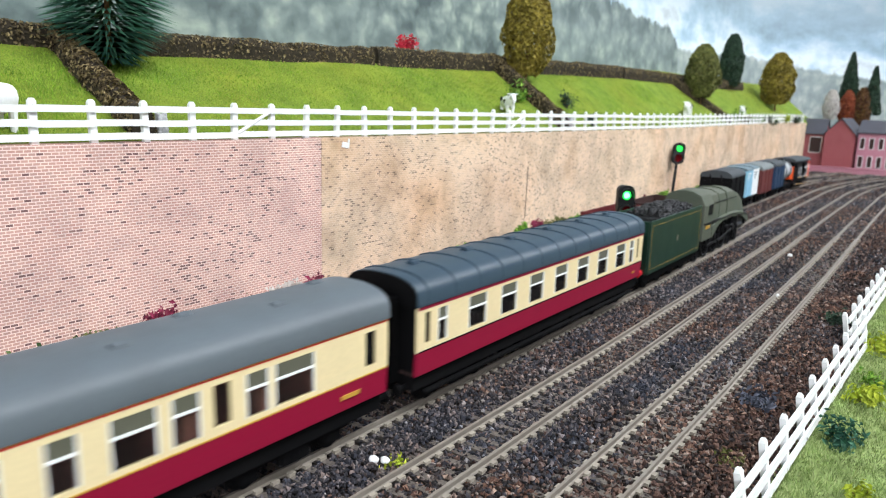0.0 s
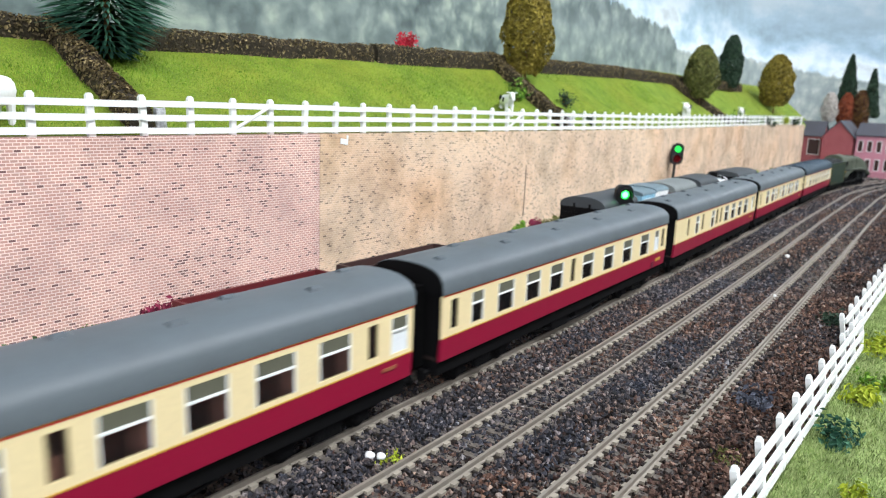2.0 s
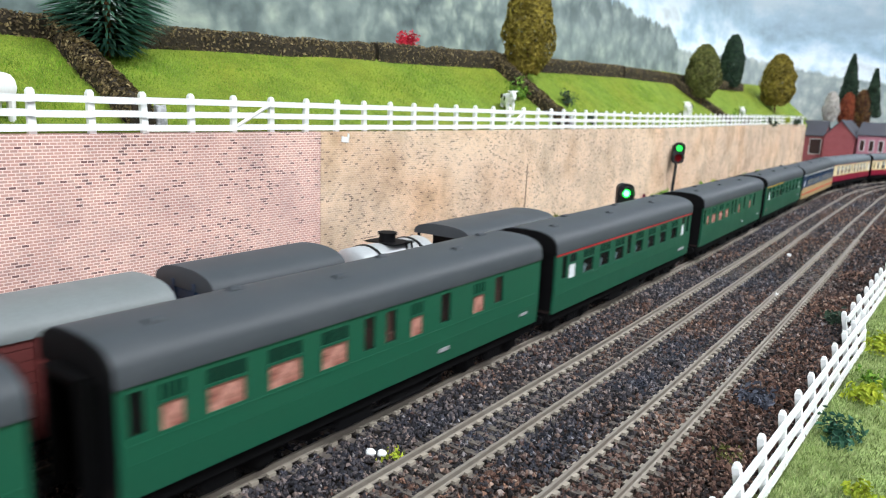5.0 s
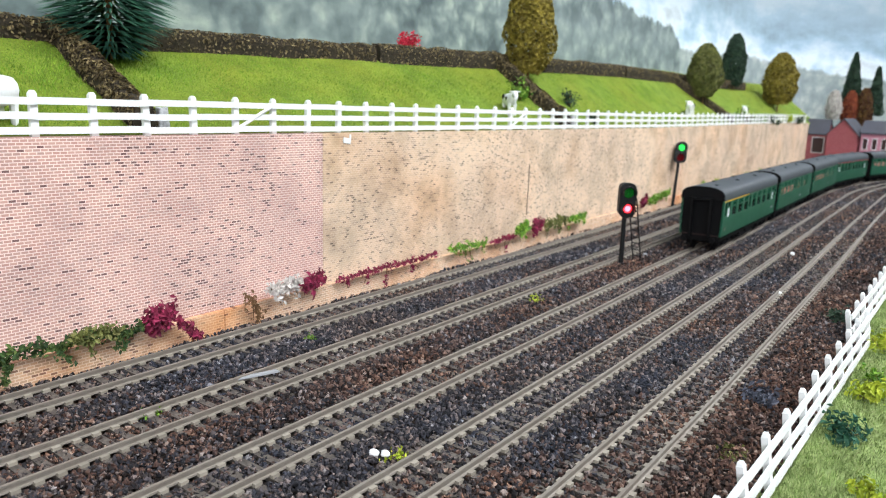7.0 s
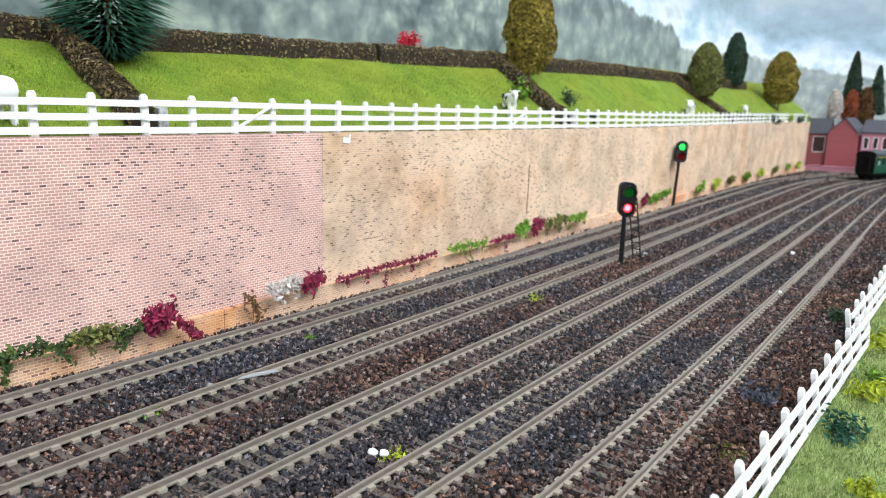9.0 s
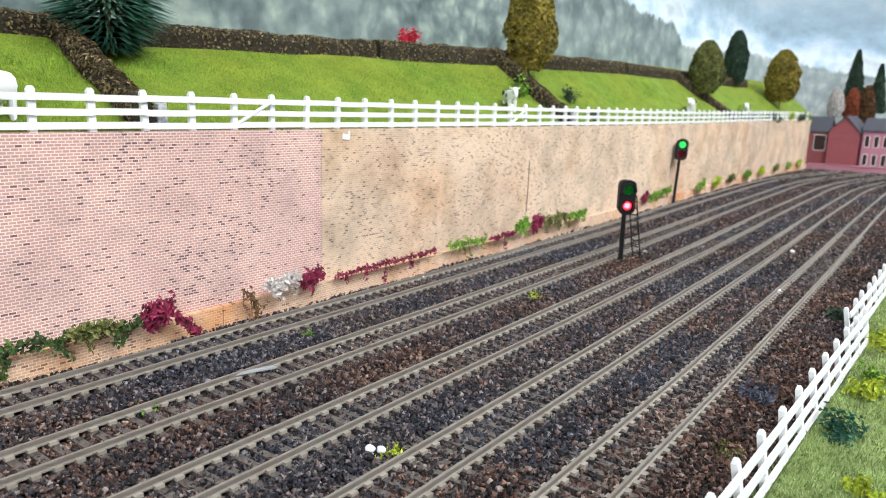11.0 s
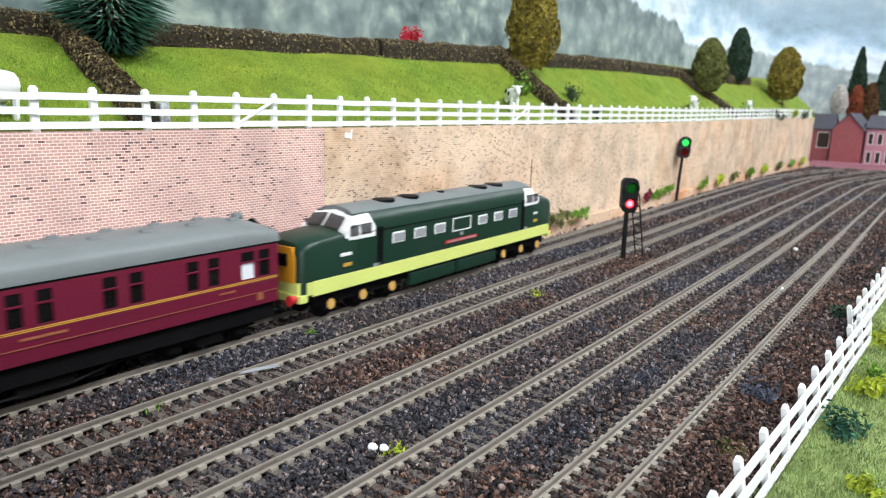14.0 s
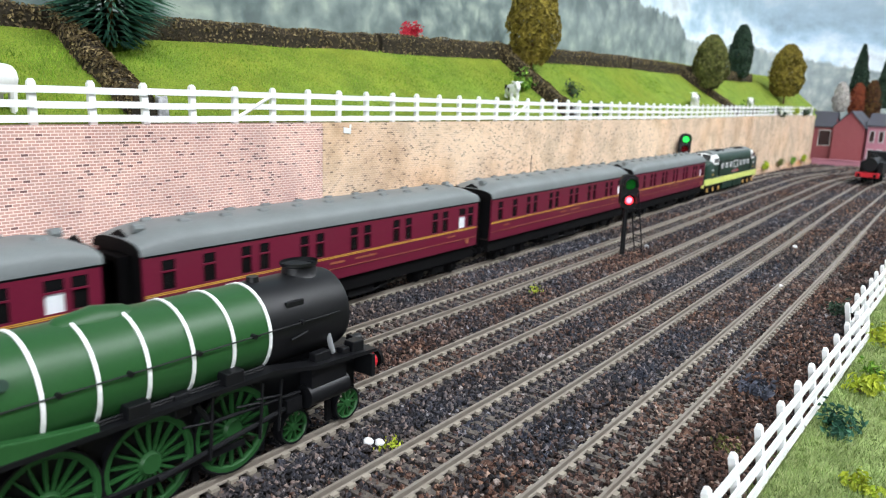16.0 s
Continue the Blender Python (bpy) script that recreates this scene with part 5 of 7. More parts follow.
    part("roof", bm, roof, c, smooth=True)
    for sx in (-1, 1):
        bm = bmesh.new()
        f = 0.55 if roof_end else 0.97
        x0, x1 = sorted((sx * (h + 0.5), sx * (h + 1.5)))
        prism(bm, [(y * 0.98, gutter - 0.8 + (z - gutter + 0.8) * f) for y, z in prof], x0, x1)
        part("roof_end", bm, M_BLACK, c, "black roof end")
    for i in range(vents):
        bm = bmesh.new()
        x = -h + length * (i + 0.5) / vents
        for y in ((-5.5, 5.5)[i % 2],) if not ribs else (0,):
            z = top - 0.9 if y else top - 0.3
            tube(bm, (x - 2.2, y, z), (x + 2.2, y, z), 1.9, None, 8)
        part("roof_vent", bm, roof, c)
    if ribs:
        for i in range(13):
            x = -h + 6 + (length - 12) * i / 12
            bm = bmesh.new()
            p2 = [(y * 1.006, z + 0.55) for y, z in prof[:-2]]
            rows_ = [[(x - 0.7, y * 0.99, z - 0.6), (x - 0.5, y, z), (x + 0.5, y, z), (x + 0.7, y * 0.99, z - 0.6)] for y, z in p2]
            loft(bm, rows_)
            part("roof_rib", bm, roof, c)
    # gangways, underframe, bogies, interior
    for sx in (-1, 1):
        bm = bmesh.new()
        x0, x1 = sorted((sx * h, sx * (h + 4.8)))
        prism(bm, [(-8.5, 12), (-8.5, 44), (8.5, 44), (8.5, 12), (6.4, 12), (6.4, 42), (-6.4, 42), (-6.4, 12)], x0, x1)
        part("gangway", bm, M_BLACK, c, "black gangway bellows")
        for sy in (-1, 1):
            bm = bmesh.new()
            tube(bm, (sx * h, sy * 11.5, 10.2), (sx * (h + 5), sy * 11.5, 10.2), 1.0, None, 10)
            tube(bm, (sx * (h + 4.4), sy * 11.5, 10.2), (sx * (h + 5.4), sy * 11.5, 10.2), 2.4, None, 12)
            part("buffer", bm, M_BLACK, c)
    bm = bmesh.new()
    box(bm, -h + 0.5, h - 0.5, -half + 2.4, half - 2.4, 8.6, z0)
    for x0, x1, w in ((-26, -8, 13.5), (2, 22, 13.0), (-38, -30, 11), (28, 34, 12)):
        box(bm, x0, x1, -w, w, 3.4, 8.6)
    for sy in (-1, 1):
        tube(bm, (-h * 0.42, sy * 12.5, 8.6), (-h * 0.20, sy * 12.5, 4.2), 0.6, None, 6)
        tube(bm, (-h * 0.20, sy * 12.5, 4.2), (h * 0.20, sy * 12.5, 4.2), 0.6, None, 6)
        tube(bm, (h * 0.20, sy * 12.5, 4.2), (h * 0.42, sy * 12.5, 8.6), 0.6, None, 6)
        if step_boards:
            box(bm, -h + 8, h - 8, sy * 14.6 - 1.2, sy * 14.6 + 1.2, 6.2, 7.0)
    part("underframe", bm, under, c)
    b1 = part("bogie", bogie_bm(), under, c, at=pose(h * 0.70 / 1000, 0, 0))
    shared("bogie", b1.data, c, pose(-h * 0.70 / 1000, 0, 0))
    bm = bmesh.new()
    n = max(4, int(length / 26))
    for i in range(n):
        x = -h + 10 + (length - 20) * (i + 0.5) / n
        for sy in (-1, 1):
            box(bm, x - 2.2, x + 2.2, sy * 8.5 - 5, sy * 8.5 + 5, 12.4, 31 if seat is M_SEAT else seat_top)
        box(bm, x - 0.4, x + 0.4, -14, 14, 12.4, 40) if i % 3 == 0 else None
    box(bm, -h + 2, h - 2, -0.4, 0.4, 12.4, 36)
    part("interior", bm, seat, c, "dark moulded seats")
    if headrests:
        bm = bmesh.new()
        for a, b, k in cuts:
            for sy in (-1, 1):
                if b - a > 8 and k == "vent4":
                    x = a + (b - a) * 0.42
                    box(bm, x - 2.4, x + 2.4, sy * 14.1 - 0.9, sy * 14.1 + 0.9, 22, 31.5)
                    box(bm, x + 1, x + 4.6, sy * 13.6 - 0.9, sy * 13.6 + 0.9, 29.6, 31.8)
        part("headrests", bm, M_HEADREST, c, "pale blue headrests", bevel=0.3)
    return c


def even(first, pitch, n, w, kind="big"):
    return [(first + pitch * i, w, kind) for i in range(n)]


G_EX, G_GOODS, G_SLEEP = "coaches of the express", "wagons of the goods train", "coaches of the sleeping-car train"

# windows are set out from the front end of each coach
W_RIBBED = [(7, 3.2, "narrow"), (17, 6, "big")] + even(33, 24.2, 7, 13) + [(202, 6, "big"), (211, 3.2, "narrow")]
W_SECOND = [(8.5, 5, "narrow"), (41.5, 15.5, "big"), (55.4, 8, "big"), (67, 5.5, "narrow"), (78, 8.5, "big"), (92, 12.5, "big"), (109, 7.5, "big"), (128.5, 14.2, "big"), (145.5, 7, "big"),
            (157, 5, "narrow"), (168, 8.5, "big"), (185, 14.5, "big"), (211.5, 14.5, "big"), (243.5, 5.5, "narrow")]
W_BRAKE = [(8, 4, "narrow"), (15, 5, "frosted"), (39, 14, "big"), (62, 13, "big"), (85, 13, "big"), (107, 13.5, "big"), (124.4, 5.5, "narrow"), (135.8, 6.5, "narrow"), (148.7, 8.8, "big"), (175.6, 5.4, "narrow"),
           (190.4, 8.8, "big"), (212.2, 5, "narrow")]
W_OPEN = [(6.6, 5, "narrow"), (18.5, 7.5, "frosted"), (39.3, 14, "big"), (66.4, 14, "big"), (93.4, 13.6, "big"), (120, 13.6, "big"), (137.2, 5, "narrow"), (155.2, 13.4, "big"), (178, 13.4, "big"),
          (202, 13.4, "big"), (224, 9, "big"), (240, 5, "narrow")]
W_NSE = [(5.5, 4, "narrow")] + [(14, 6, "vent4")] + even(30, 23.5, 4, 16.4, "vent4") + [(117, 6, "narrow")] + even(138.2, 23.4, 4, 16.6, "vent4") + [(223.5, 6, "narrow"), (240, 9.6, "frosted")]
W_FROSTED = [(7.5, 9, "frosted"), (21, 5, "narrow"), (38.8, 14, "big"), (62.7, 15, "big"), (85.7, 13.5, "big"), (108.3, 14, "big"), (124, 5, "narrow")] + even(142, 23, 4, 14) + [(238, 5, "narrow")]
W_GREEN = [(7, 5, "narrow"), (17, 8, "frosted"), (35, 13, "vent4"), (57, 13, "vent4"), (78, 13, "vent4"), (99, 13, "vent4"), (114.6, 6, "narrow"), (129.2, 13.4, "vent4"), (149.7, 14, "vent4"), (170.4, 13.6, "vent4"),
           (189.2, 8.8, "frosted"), (197.7, 5.5, "narrow")]
W_GREEN_B = [(34.9, 6.6, "narrow"), (50.2, 8.8, "vent4"), (72.7, 6.3, "narrow"), (90.3, 7.8, "vent4"), (104.3, 5.6, "narrow"), (115.2, 5.2, "narrow"), (131.3, 12.2, "vent4"), (151.4, 13.1, "vent4"), (171.6, 13.0, "vent4"), (187.8, 7.6, "vent4"), (197.5, 4.3, "narrow")]
W_SLEEP = [(8, 7, "big"), (17, 8, "frosted")] + [(x, 6.4, "big") for x in (34.5, 44.6, 69.2, 79.7, 103, 113, 137, 147, 171, 181)] + [(200, 7, "big"), (219, 7, "big")]
GREEN_LABEL = "dark green passenger coach with a grey roof"
EXPRESS = []   # (thing, length, x of its front end at the clip's start)


def rake(ob, length, front):
    EXPRESS.append((ob, length, front))
    return ob


rake(coach(217, M_CREAM, M_CRIMSON, M_ROOF_BLUE, W_RIBBED, G_EX, "crimson and cream coach with a ribbed blue-grey roof", ribs=True, bands=[(39.9, 41.9, M_CRIMSON)], lining=M_BLACK, vents=6, step_boards=True, marks=[(10, 13, 18.6, 19.6, M_GOLD)]), 217, 408.8)
rake(coach(252, M_CREAM, M_CRIMSON, M_ROOF, W_SECOND, G_EX, "crimson and cream corridor coach with a grey roof", bands=[(40.4, 41.7, M_RED)], seat=M_SEAT, vents=10, marks=[(14, 22, 18.8, 20.2, M_GOLD)]), 252, 175.3)
brake = rake(coach(240, M_CREAM, M_CRIMSON, M_ROOF, W_BRAKE, G_EX, "crimson and cream brake coach with a grey roof", bands=[(40.4, 41.7, M_RED)], vents=10, marks=[(12, 20, 19.8, 21.0, M_GOLD)]), 240, -92.9)
open_coach = rake(coach(248, M_CREAM, M_CRIMSON, M_ROOF, W_OPEN, G_EX, "crimson and cream open coach with a grey roof", bands=[(40.4, 41.7, M_RED)], vents=10, marks=[(9, 17, 18.6, 20.4, M_GOLD), (20, 24, 15, 19, M_MAROON)]), 248, -353.5)
rake(coach(248, M_CREAM, M_CRIMSON, M_ROOF, W_FROSTED, G_EX, "crimson and cream coach with a frosted end window", bands=[(40.4, 41.7, M_RED)], seat=M_SEAT, vents=10, marks=[(9, 16, 20.4, 21.6, M_FAINT)]), 248, -619.0)
rake(coach(249, M_NAVY, M_SAND, M_ROOF_DARK, W_NSE, G_EX, "navy and sand coach with white and red stripes", lining=None, bands=[(40.0, 41.8, M_WHITE), (41.8, 42.2, M_MAROON), (16.4, 18.1, M_STRIPE_RED), (22.4, 25.0, M_SAND)], sill=(27.2, 38.8), frame_mat=M_NAVY, vents=6, end_mat=M_BLACK, seat=M_PALE_SEAT, seat_top=34, under=M_KHAKI, glaze=M_LIT_PANE), 249, -884.9)
g1 = coach(205, M_GREEN, M_GREEN, M_ROOF_DARK, W_GREEN, G_EX, "dark green passenger coach with a yellow first-class stripe", lining=None, sill=(28.4, 40.6), base=13.0, gutter=43.2, top=53.0, headrests=True, bands=[(26.9, 27.5, M_GREEN)], frame_mat=M_GREEN, vents=6, marks=[(121.5, 204, 41.2, 42.8, M_YELLOW), (11, 20, 19.5, 20.8, M_GREY), (194, 198.5, 17.5, 20.5, M_SHEEN_AND_MARK)])
rake(g1, 205, -1151.5)
g2 = coach(202, M_GREEN, M_GREEN, M_ROOF_DARK, W_GREEN_B, G_EX, "dark green brake coach with rose-brown curtains", lining=None, sill=(28.4, 40.6), base=13.0, gutter=43.2, top=53.0, bands=[(26.9, 27.5, M_GREEN)], frame_mat=M_GREEN, vents=6, seat=M_SEAT, glaze=M_ROSE, marks=[(10, 16, 19, 20.2, M_GREY), (70, 76, 18, 19.4, M_GREY)])
rake(g2, 202, -1377)
g3 = coach(207, M_GREEN, M_GREEN, M_ROOF_DARK, W_GREEN, G_EX, "dark green buffet coach with a red stripe", lining=None, sill=(28.4, 40.6), base=13.0, gutter=43.2, top=53.0, headrests=True, bands=[(26.9, 27.5, M_GREEN), (41.2, 42.8, M_RED)], frame_mat=M_GREEN, vents=6, marks=[(11, 22, 18, 19.6, M_GREY)])
rake(g3, 207, -1609.8)
rake(copy_thing(g2, pose(0, 0, 0)), 202, -1832)
g5 = tagged(copy_thing(g2, pose(0, 0, 0)), GREEN_LABEL)
rake(g5, 202, -2054)
rake(tagged(copy_thing(g1, pose(0, 0, 0)), "last dark green coach with a yellow stripe and a black end"), 205, -2276)


# the express engine and its tender
def tender(length=108):
    t = thing("tender", "dark green six-wheeled-style tender heaped with coal", "tender", G_EX)
    h = length / 2
    bm = bmesh.new()
    for sy in (-1, 1):
        y0, y1 = sorted((sy * 16.5, sy * 15.3))
        box(bm, -h, h, y0, y1, 12, 46)
    box(bm, -h, -h + 1.2, -15.3, 15.3, 12, 45.6)
    box(bm, h - 1.2, h, -15.3, 15.3, 12, 44)
    box(bm, -h, h, -15.3, 15.3, 12, 37)
    part("body", bm, M_DARK_GREEN, t, bevel=0.5)
    bm = bmesh.new()
    for sy in (-1, 1):
        y0, y1 = sorted((sy * 16.4, sy * 16.58))
        for a, b, c, d in ((-h + 3, h - 3, 42.6, 42.75), (-h + 3, h - 3, 15.0, 15.15), (-h + 3, -h + 3.15, 15, 42.7), (h - 3.15, h - 3, 15, 42.7)):
            box(bm, a, b, y0, y1, c, d)
    part("lining", bm, M_GOLD, t, "thin gold lining")
    bm = bmesh.new()
    rng = random.Random(5)
    for _ in range(260):
        x, y = rng.uniform(-h + 30, h - 6), rng.uniform(-13, 13)
        z = 43.5 + 5.5 * (1 - (y / 14) ** 2) * (1 - ((x - 14) / h) ** 2) + rng.uniform(-1, 1.2)
        m = Matrix.Translation((x, y, z)) @ Euler((rng.random() * 6, rng.random() * 6, 0)).to_matrix().to_4x4()
        bmesh.ops.create_icosphere(bm, subdivisions=1, radius=rng.uniform(1.1, 2.3), matrix=m)
    box(bm, -h + 29, h - 2, -14.5, 14.5, 37, 43.5)
    part("coal", bm, M_COAL, t, "heaped black coal")
    bm = bmesh.new()
    for i in range(4):
        wheelset(bm, -h + 16 + i * (length - 32) / 3, 7.5)
    for sy in (-1, 1):
        box(bm, -h + 3, h - 3, sy * 12.5 - 0.8, sy * 12.5 + 0.8, 6, 12)
    box(bm, -h, h, -15, 15, 10, 12)
    part("running_gear", bm, M_BLACK, t)
    for sy in (-1, 1):
        bm = bmesh.new()
        tube(bm, (-h, sy * 11.5, 13), (-h - 6, sy * 11.5, 13), 2.0, 2.4, 14)
        part("buffer", bm, M_RED, t, "red buffer")
        bm = bmesh.new()
        box(bm, -1.8, 1.8, sy * 16.5 - 0.3, sy * 16.5 + 0.2, 27, 31)
        part("crest", bm, M_SHEEN_AND_MARK, t, "small pale crest")
    return t


def circle_ring(x, r, zc, n=20, squash=1.0, yc=0.0):
    return [(x, yc + r * math.cos(6.2832 * i / n), zc + r * squash * math.sin(6.2832 * i / n)) for i in range(n)]


def spoked_wheel(r, spokes, width=2.2, rim=2.0):
    """A cast wheel about the y axis in one piece: boss, spokes and rim share their edges."""
    bm = bmesh.new()
    hub, inner = r * 0.25, r - rim
    n = 2 * spokes

    def loop(q, half, y):
        out = []
        for i in range(spokes):
            for e in (-1, 1):
                a = 6.28319 * i / spokes + e * half / q
                out.append(bm.verts.new((math.cos(a) * q, y, math.sin(a) * q)))
        return out

    thick = min(0.42, 0.75 * math.pi * hub / spokes)
    sides = []
    for e in (-1, 1):
        boss = loop(hub * 0.8, thick * 0.8, e * (width / 2 + 0.5))
        sides.append((boss, loop(hub, thick, e * 0.75), loop(inner, 0.30, e * 0.65), loop(inner + 0.3, 0.30, e * width / 2), loop(r, 0.42, e * width / 2)))
        bm.faces.new(boss)
        _, h, i_, j_, o = sides[-1]
        for k in range(n):
            q = (k + 1) % n
            bm.faces.new((boss[k], boss[q], h[q], h[k]))
            bm.faces.new((i_[k], i_[q], j_[q], j_[k]))
            bm.faces.new((j_[k], j_[q], o[q], o[k]))
            if k % 2 == 0:
                bm.faces.new((h[k], h[q], i_[q], i_[k]))
    (_, h0, i0, _, o0), (_, h1, i1, _, o1) = sides
    for k in range(n):
        q = (k + 1) % n
        bm.faces.new((o0[k], o0[q], o1[q], o1[k]))
        if k % 2:
            bm.faces.new((h0[k], h0[q], h1[q], h1[k]))
            bm.faces.new((i0[k], i0[q], i1[q], i1[k]))
        bm.faces.new((h0[k], i0[k], i1[k], h1[k]))
    return bm


def steam_engine(streamlined):
    green = M_GREY_GREEN if streamlined else M_LOCO_GREEN
    e = thing("steam_locomotive", "weathered grey-green streamlined steam locomotive" if streamlined else "apple green steam locomotive with white boiler bands", "locomotive", "" if not streamlined else G_EX)
    # x = 0 at the leading bogie wheel
    bm = bmesh.new()
    zc = 39.0
    if streamlined:
        prof = lambda w, z1, z0: [(-w, z0), (-w * 1.0, z0 + (z1 - z0) * 0.55), (-w * 0.86, z0 + (z1 - z0) * 0.86), (-w * 0.5, z1 - 0.6), (0, z1), (w * 0.5, z1 - 0.6), (w * 0.86, z0 + (z1 - z0) * 0.86), (w, z0 + (z1 - z0) * 0.55), (w, z0)]
        loft(bm, [[(x, y, z) for y, z in prof(w, z1, z0)] for x, w, z1, z0 in ((-106, 14.6, 53, 29), (-70, 14.4, 52.4, 28), (-36, 14.0, 51.5, 26), (-14, 13.8, 47, 23), (2, 13.6, 40, 19), (12, 13, 31, 15), (18, 12.5, 22, 12), (20, 12, 17, 11))])
        part("casing", bm, green, e, "streamlined casing", True)
        bm = bmesh.new()
        prism(bm, [(-15.8, 17), (-16.2, 44), (-12.5, 51.5), (-6, 54.4), (0, 55.2), (6, 54.4), (12.5, 51.5), (16.2, 44), (15.8, 17)], -132, -107)
        part("cab", bm, green, e, "weathered driver's cab", bevel=0.5)
        for sy in (-1, 1):
            bm = bmesh.new()
            y0, y1 = sorted((sy * 15.9, sy * 16.5))
            box(bm, -121, -110, y0, y1, 36.5, 44)
            part("cab_window", bm, M_BLACK, e, "dark cab window")
            bm = bmesh.new()
            box(bm, -125, -115, sy * 16.15 - 0.3, sy * 16.15 + 0.3, 26, 28.4)
            part("number_panel", bm, M_GOLD, e, "small gold side panel")
            # the curved edge of the casing over the wheels
            bm = bmesh.new()
            loft(bm, [[(x, sy * 14.2, z), (x, sy * 16.4, z), (x, sy * 16.4, z + t), (x, sy * 14.2, z + t + 1)] for x, z, t in ((-107, 17, 9), (-100, 20, 7.5), (-92, 24, 5), (-80, 27, 3.2), (-50, 28, 2.8), (-24, 26.5, 3), (-6, 23, 4), (6, 19, 5), (14, 16, 5))])
            part("valance", bm, green, e, "weathered curved valance", True)
            bm = bmesh.new()
            tube(bm, (-102, sy * 15.0, 44), (-30, sy * 14.6, 43), 0.3, None, 6)
            part("handrail", bm, M_BLACK, e)
        for x in (-84, -60):
            bm = bmesh.new()
            prism(bm, [(-14.75, 29), (-14.75, 42), (-12.8, 49.6), (-7.4, 52.7), (0, 53.2), (7.4, 52.7), (12.8, 49.6), (14.75, 42), (14.75, 29)], x - 0.4, x + 0.4)
            part("casing_band", bm, M_GREY_GREEN, e)
    else:
        loft(bm, [circle_ring(x, r, zc, 36) for x, r in ((-36, 13.6), (-60, 13.9), (-88, 14.2), (-112, 14.6))])
        part("boiler", bm, green, e, smooth=True)
        bm = bmesh.new()
        loft(bm, [circle_ring(x, r, zc, 36) for x, r in ((-36, 13.7), (-4.5, 13.7), (-2.6, 13.2), (-1.8, 11.5)) ])
        box(bm, -30, -6, -7, 7, 22, 28)
        part("smokebox", bm, M_SMOKEBOX, e, "matt black smokebox", True)
        bm = bmesh.new()
        loft(bm, [circle_ring(x, r, zc, 28) for x, r in ((-2, 11.0), (-0.8, 10.6), (0.9, 7), (1.4, 2))])
        box(bm, 1.2, 1.9, -8, -0.5, zc + 2.6, zc + 3.6)
        box(bm, 1.2, 1.9, -8, -0.5, zc - 3.6, zc - 2.6)
        tube(bm, (1, 0, zc), (3, 0, zc), 0.9, None, 10)
        part("smokebox_door", bm, M_SMOKEBOX, e, smooth=True)
        for x in (-35.6, -48.4, -61.2, -73.8, -86.6, -99.4):
            bm = bmesh.new()
            hoop(bm, x - 0.5, x + 0.5, 0, zc, 13.6 + 0.0135 * (-36 - x) + 0.12, 0.25)
            part("boiler_band", bm, M_WHITE, e, "white boiler band")
        bm = bmesh.new()
        rings = [[(x, w * math.cos(a), 50 + hgt * math.sin(a)) for a in (radians(20 * i) for i in range(18))] for x, w, hgt in ((-93, 1, 1.5), (-89, 4.2, 4.2), (-80, 5.0, 5.6), (-72, 4.0, 4.4), (-67, 1, 1.8))]
        loft(bm, rings)
        part("dome", bm, green, e, "long green steam collector dome", True)
        bm = bmesh.new()
        rings = []
        for z, r in ((51, 6.2), (52.2, 5.0), (54.6, 4.7), (55.0, 5.3), (56.0, 5.3)):
            rings.append([(-12.5 + r * 1.25 * math.cos(6.2832 * i / 24), r * math.sin(6.2832 * i / 24), z) for i in range(24)])
        loft(bm, rings, caps=False)
        tube(bm, (-12.5, 0, 53), (-12.5, 0, 54.8), 4.6, None, 20)
        part("chimney", bm, M_SMOKEBOX, e, "squat black chimney", True)
        bm = bmesh.new()
        tube(bm, (-31, 0, 51.5), (-31, 0, 54.2), 2.2, 1.8, 12)
        part("snifting_valve", bm, M_SMOKEBOX, e)
        for sy in (-1, 1):
            bm = bmesh.new()
            tube(bm, (-118, sy * 14.9, zc + 2.2), (-8, sy * 14.3, zc + 2.2), 0.22, None, 6)
            part("handrail", bm, M_SMOKEBOX, e)
            for x in (-96, -79, -60, -42, -24):
                bm = bmesh.new()
                tube(bm, (x, sy * 13, zc + 2.2), (x, sy * 15.2, zc + 2.2), 0.75, None, 8)
                part("handrail_knob", bm, M_SMOKEBOX, e)
        bm = bmesh.new()
        box(bm, -150, -112, -15.6, 15.6, 26, 46)
        loft(bm, [[(x, y, z) for y, z in [(-14.8, 28), (-15, 44), (-12, 50.5), (0, 53.5), (12, 50.5), (15, 44), (14.8, 28)]] for x in (-128, -112)])
        part("firebox", bm, green, e, bevel=0.6)
        bm = bmesh.new()
        prism(bm, [(-16.6, 26), (-16.6, 46), (-12, 53), (0, 56), (12, 53), (16.6, 46), (16.6, 26)], -172, -150)
        part("cab", bm, green, e, "green driver's cab")
        for sy in (-1, 1):
            for x in (-107, -112):
                bm = bmesh.new()
                tube(bm, (x, sy * 12.5, 46), (x, sy * 14.4, 47), 1.4, None, 10)
                part("washout_plug", bm, M_DARK_GREEN, e)
        # fittings between boiler and running plate
        for sy in (-1, 1):
            for za, r in ((29.8, 0.5), (31.4, 0.35), (30.6, 0.3)):
                bm = bmesh.new()
                tube(bm, (-114, sy * (13.6 + r), za), (-38, sy * (12.8 + r), za - 0.4), r, None, 6)
                part("pipe", bm, M_SMOKEBOX, e, "thin black pipe along the boiler foot")
            bm = bmesh.new()
            box(bm, -28, -21, sy * 11.3 - 0.6, sy * 11.3 + 0.6, 45.4, 47.6)
            part("smokebox_plate", bm, M_SMOKEBOX, e, bevel=0.3)
            bm = bmesh.new()
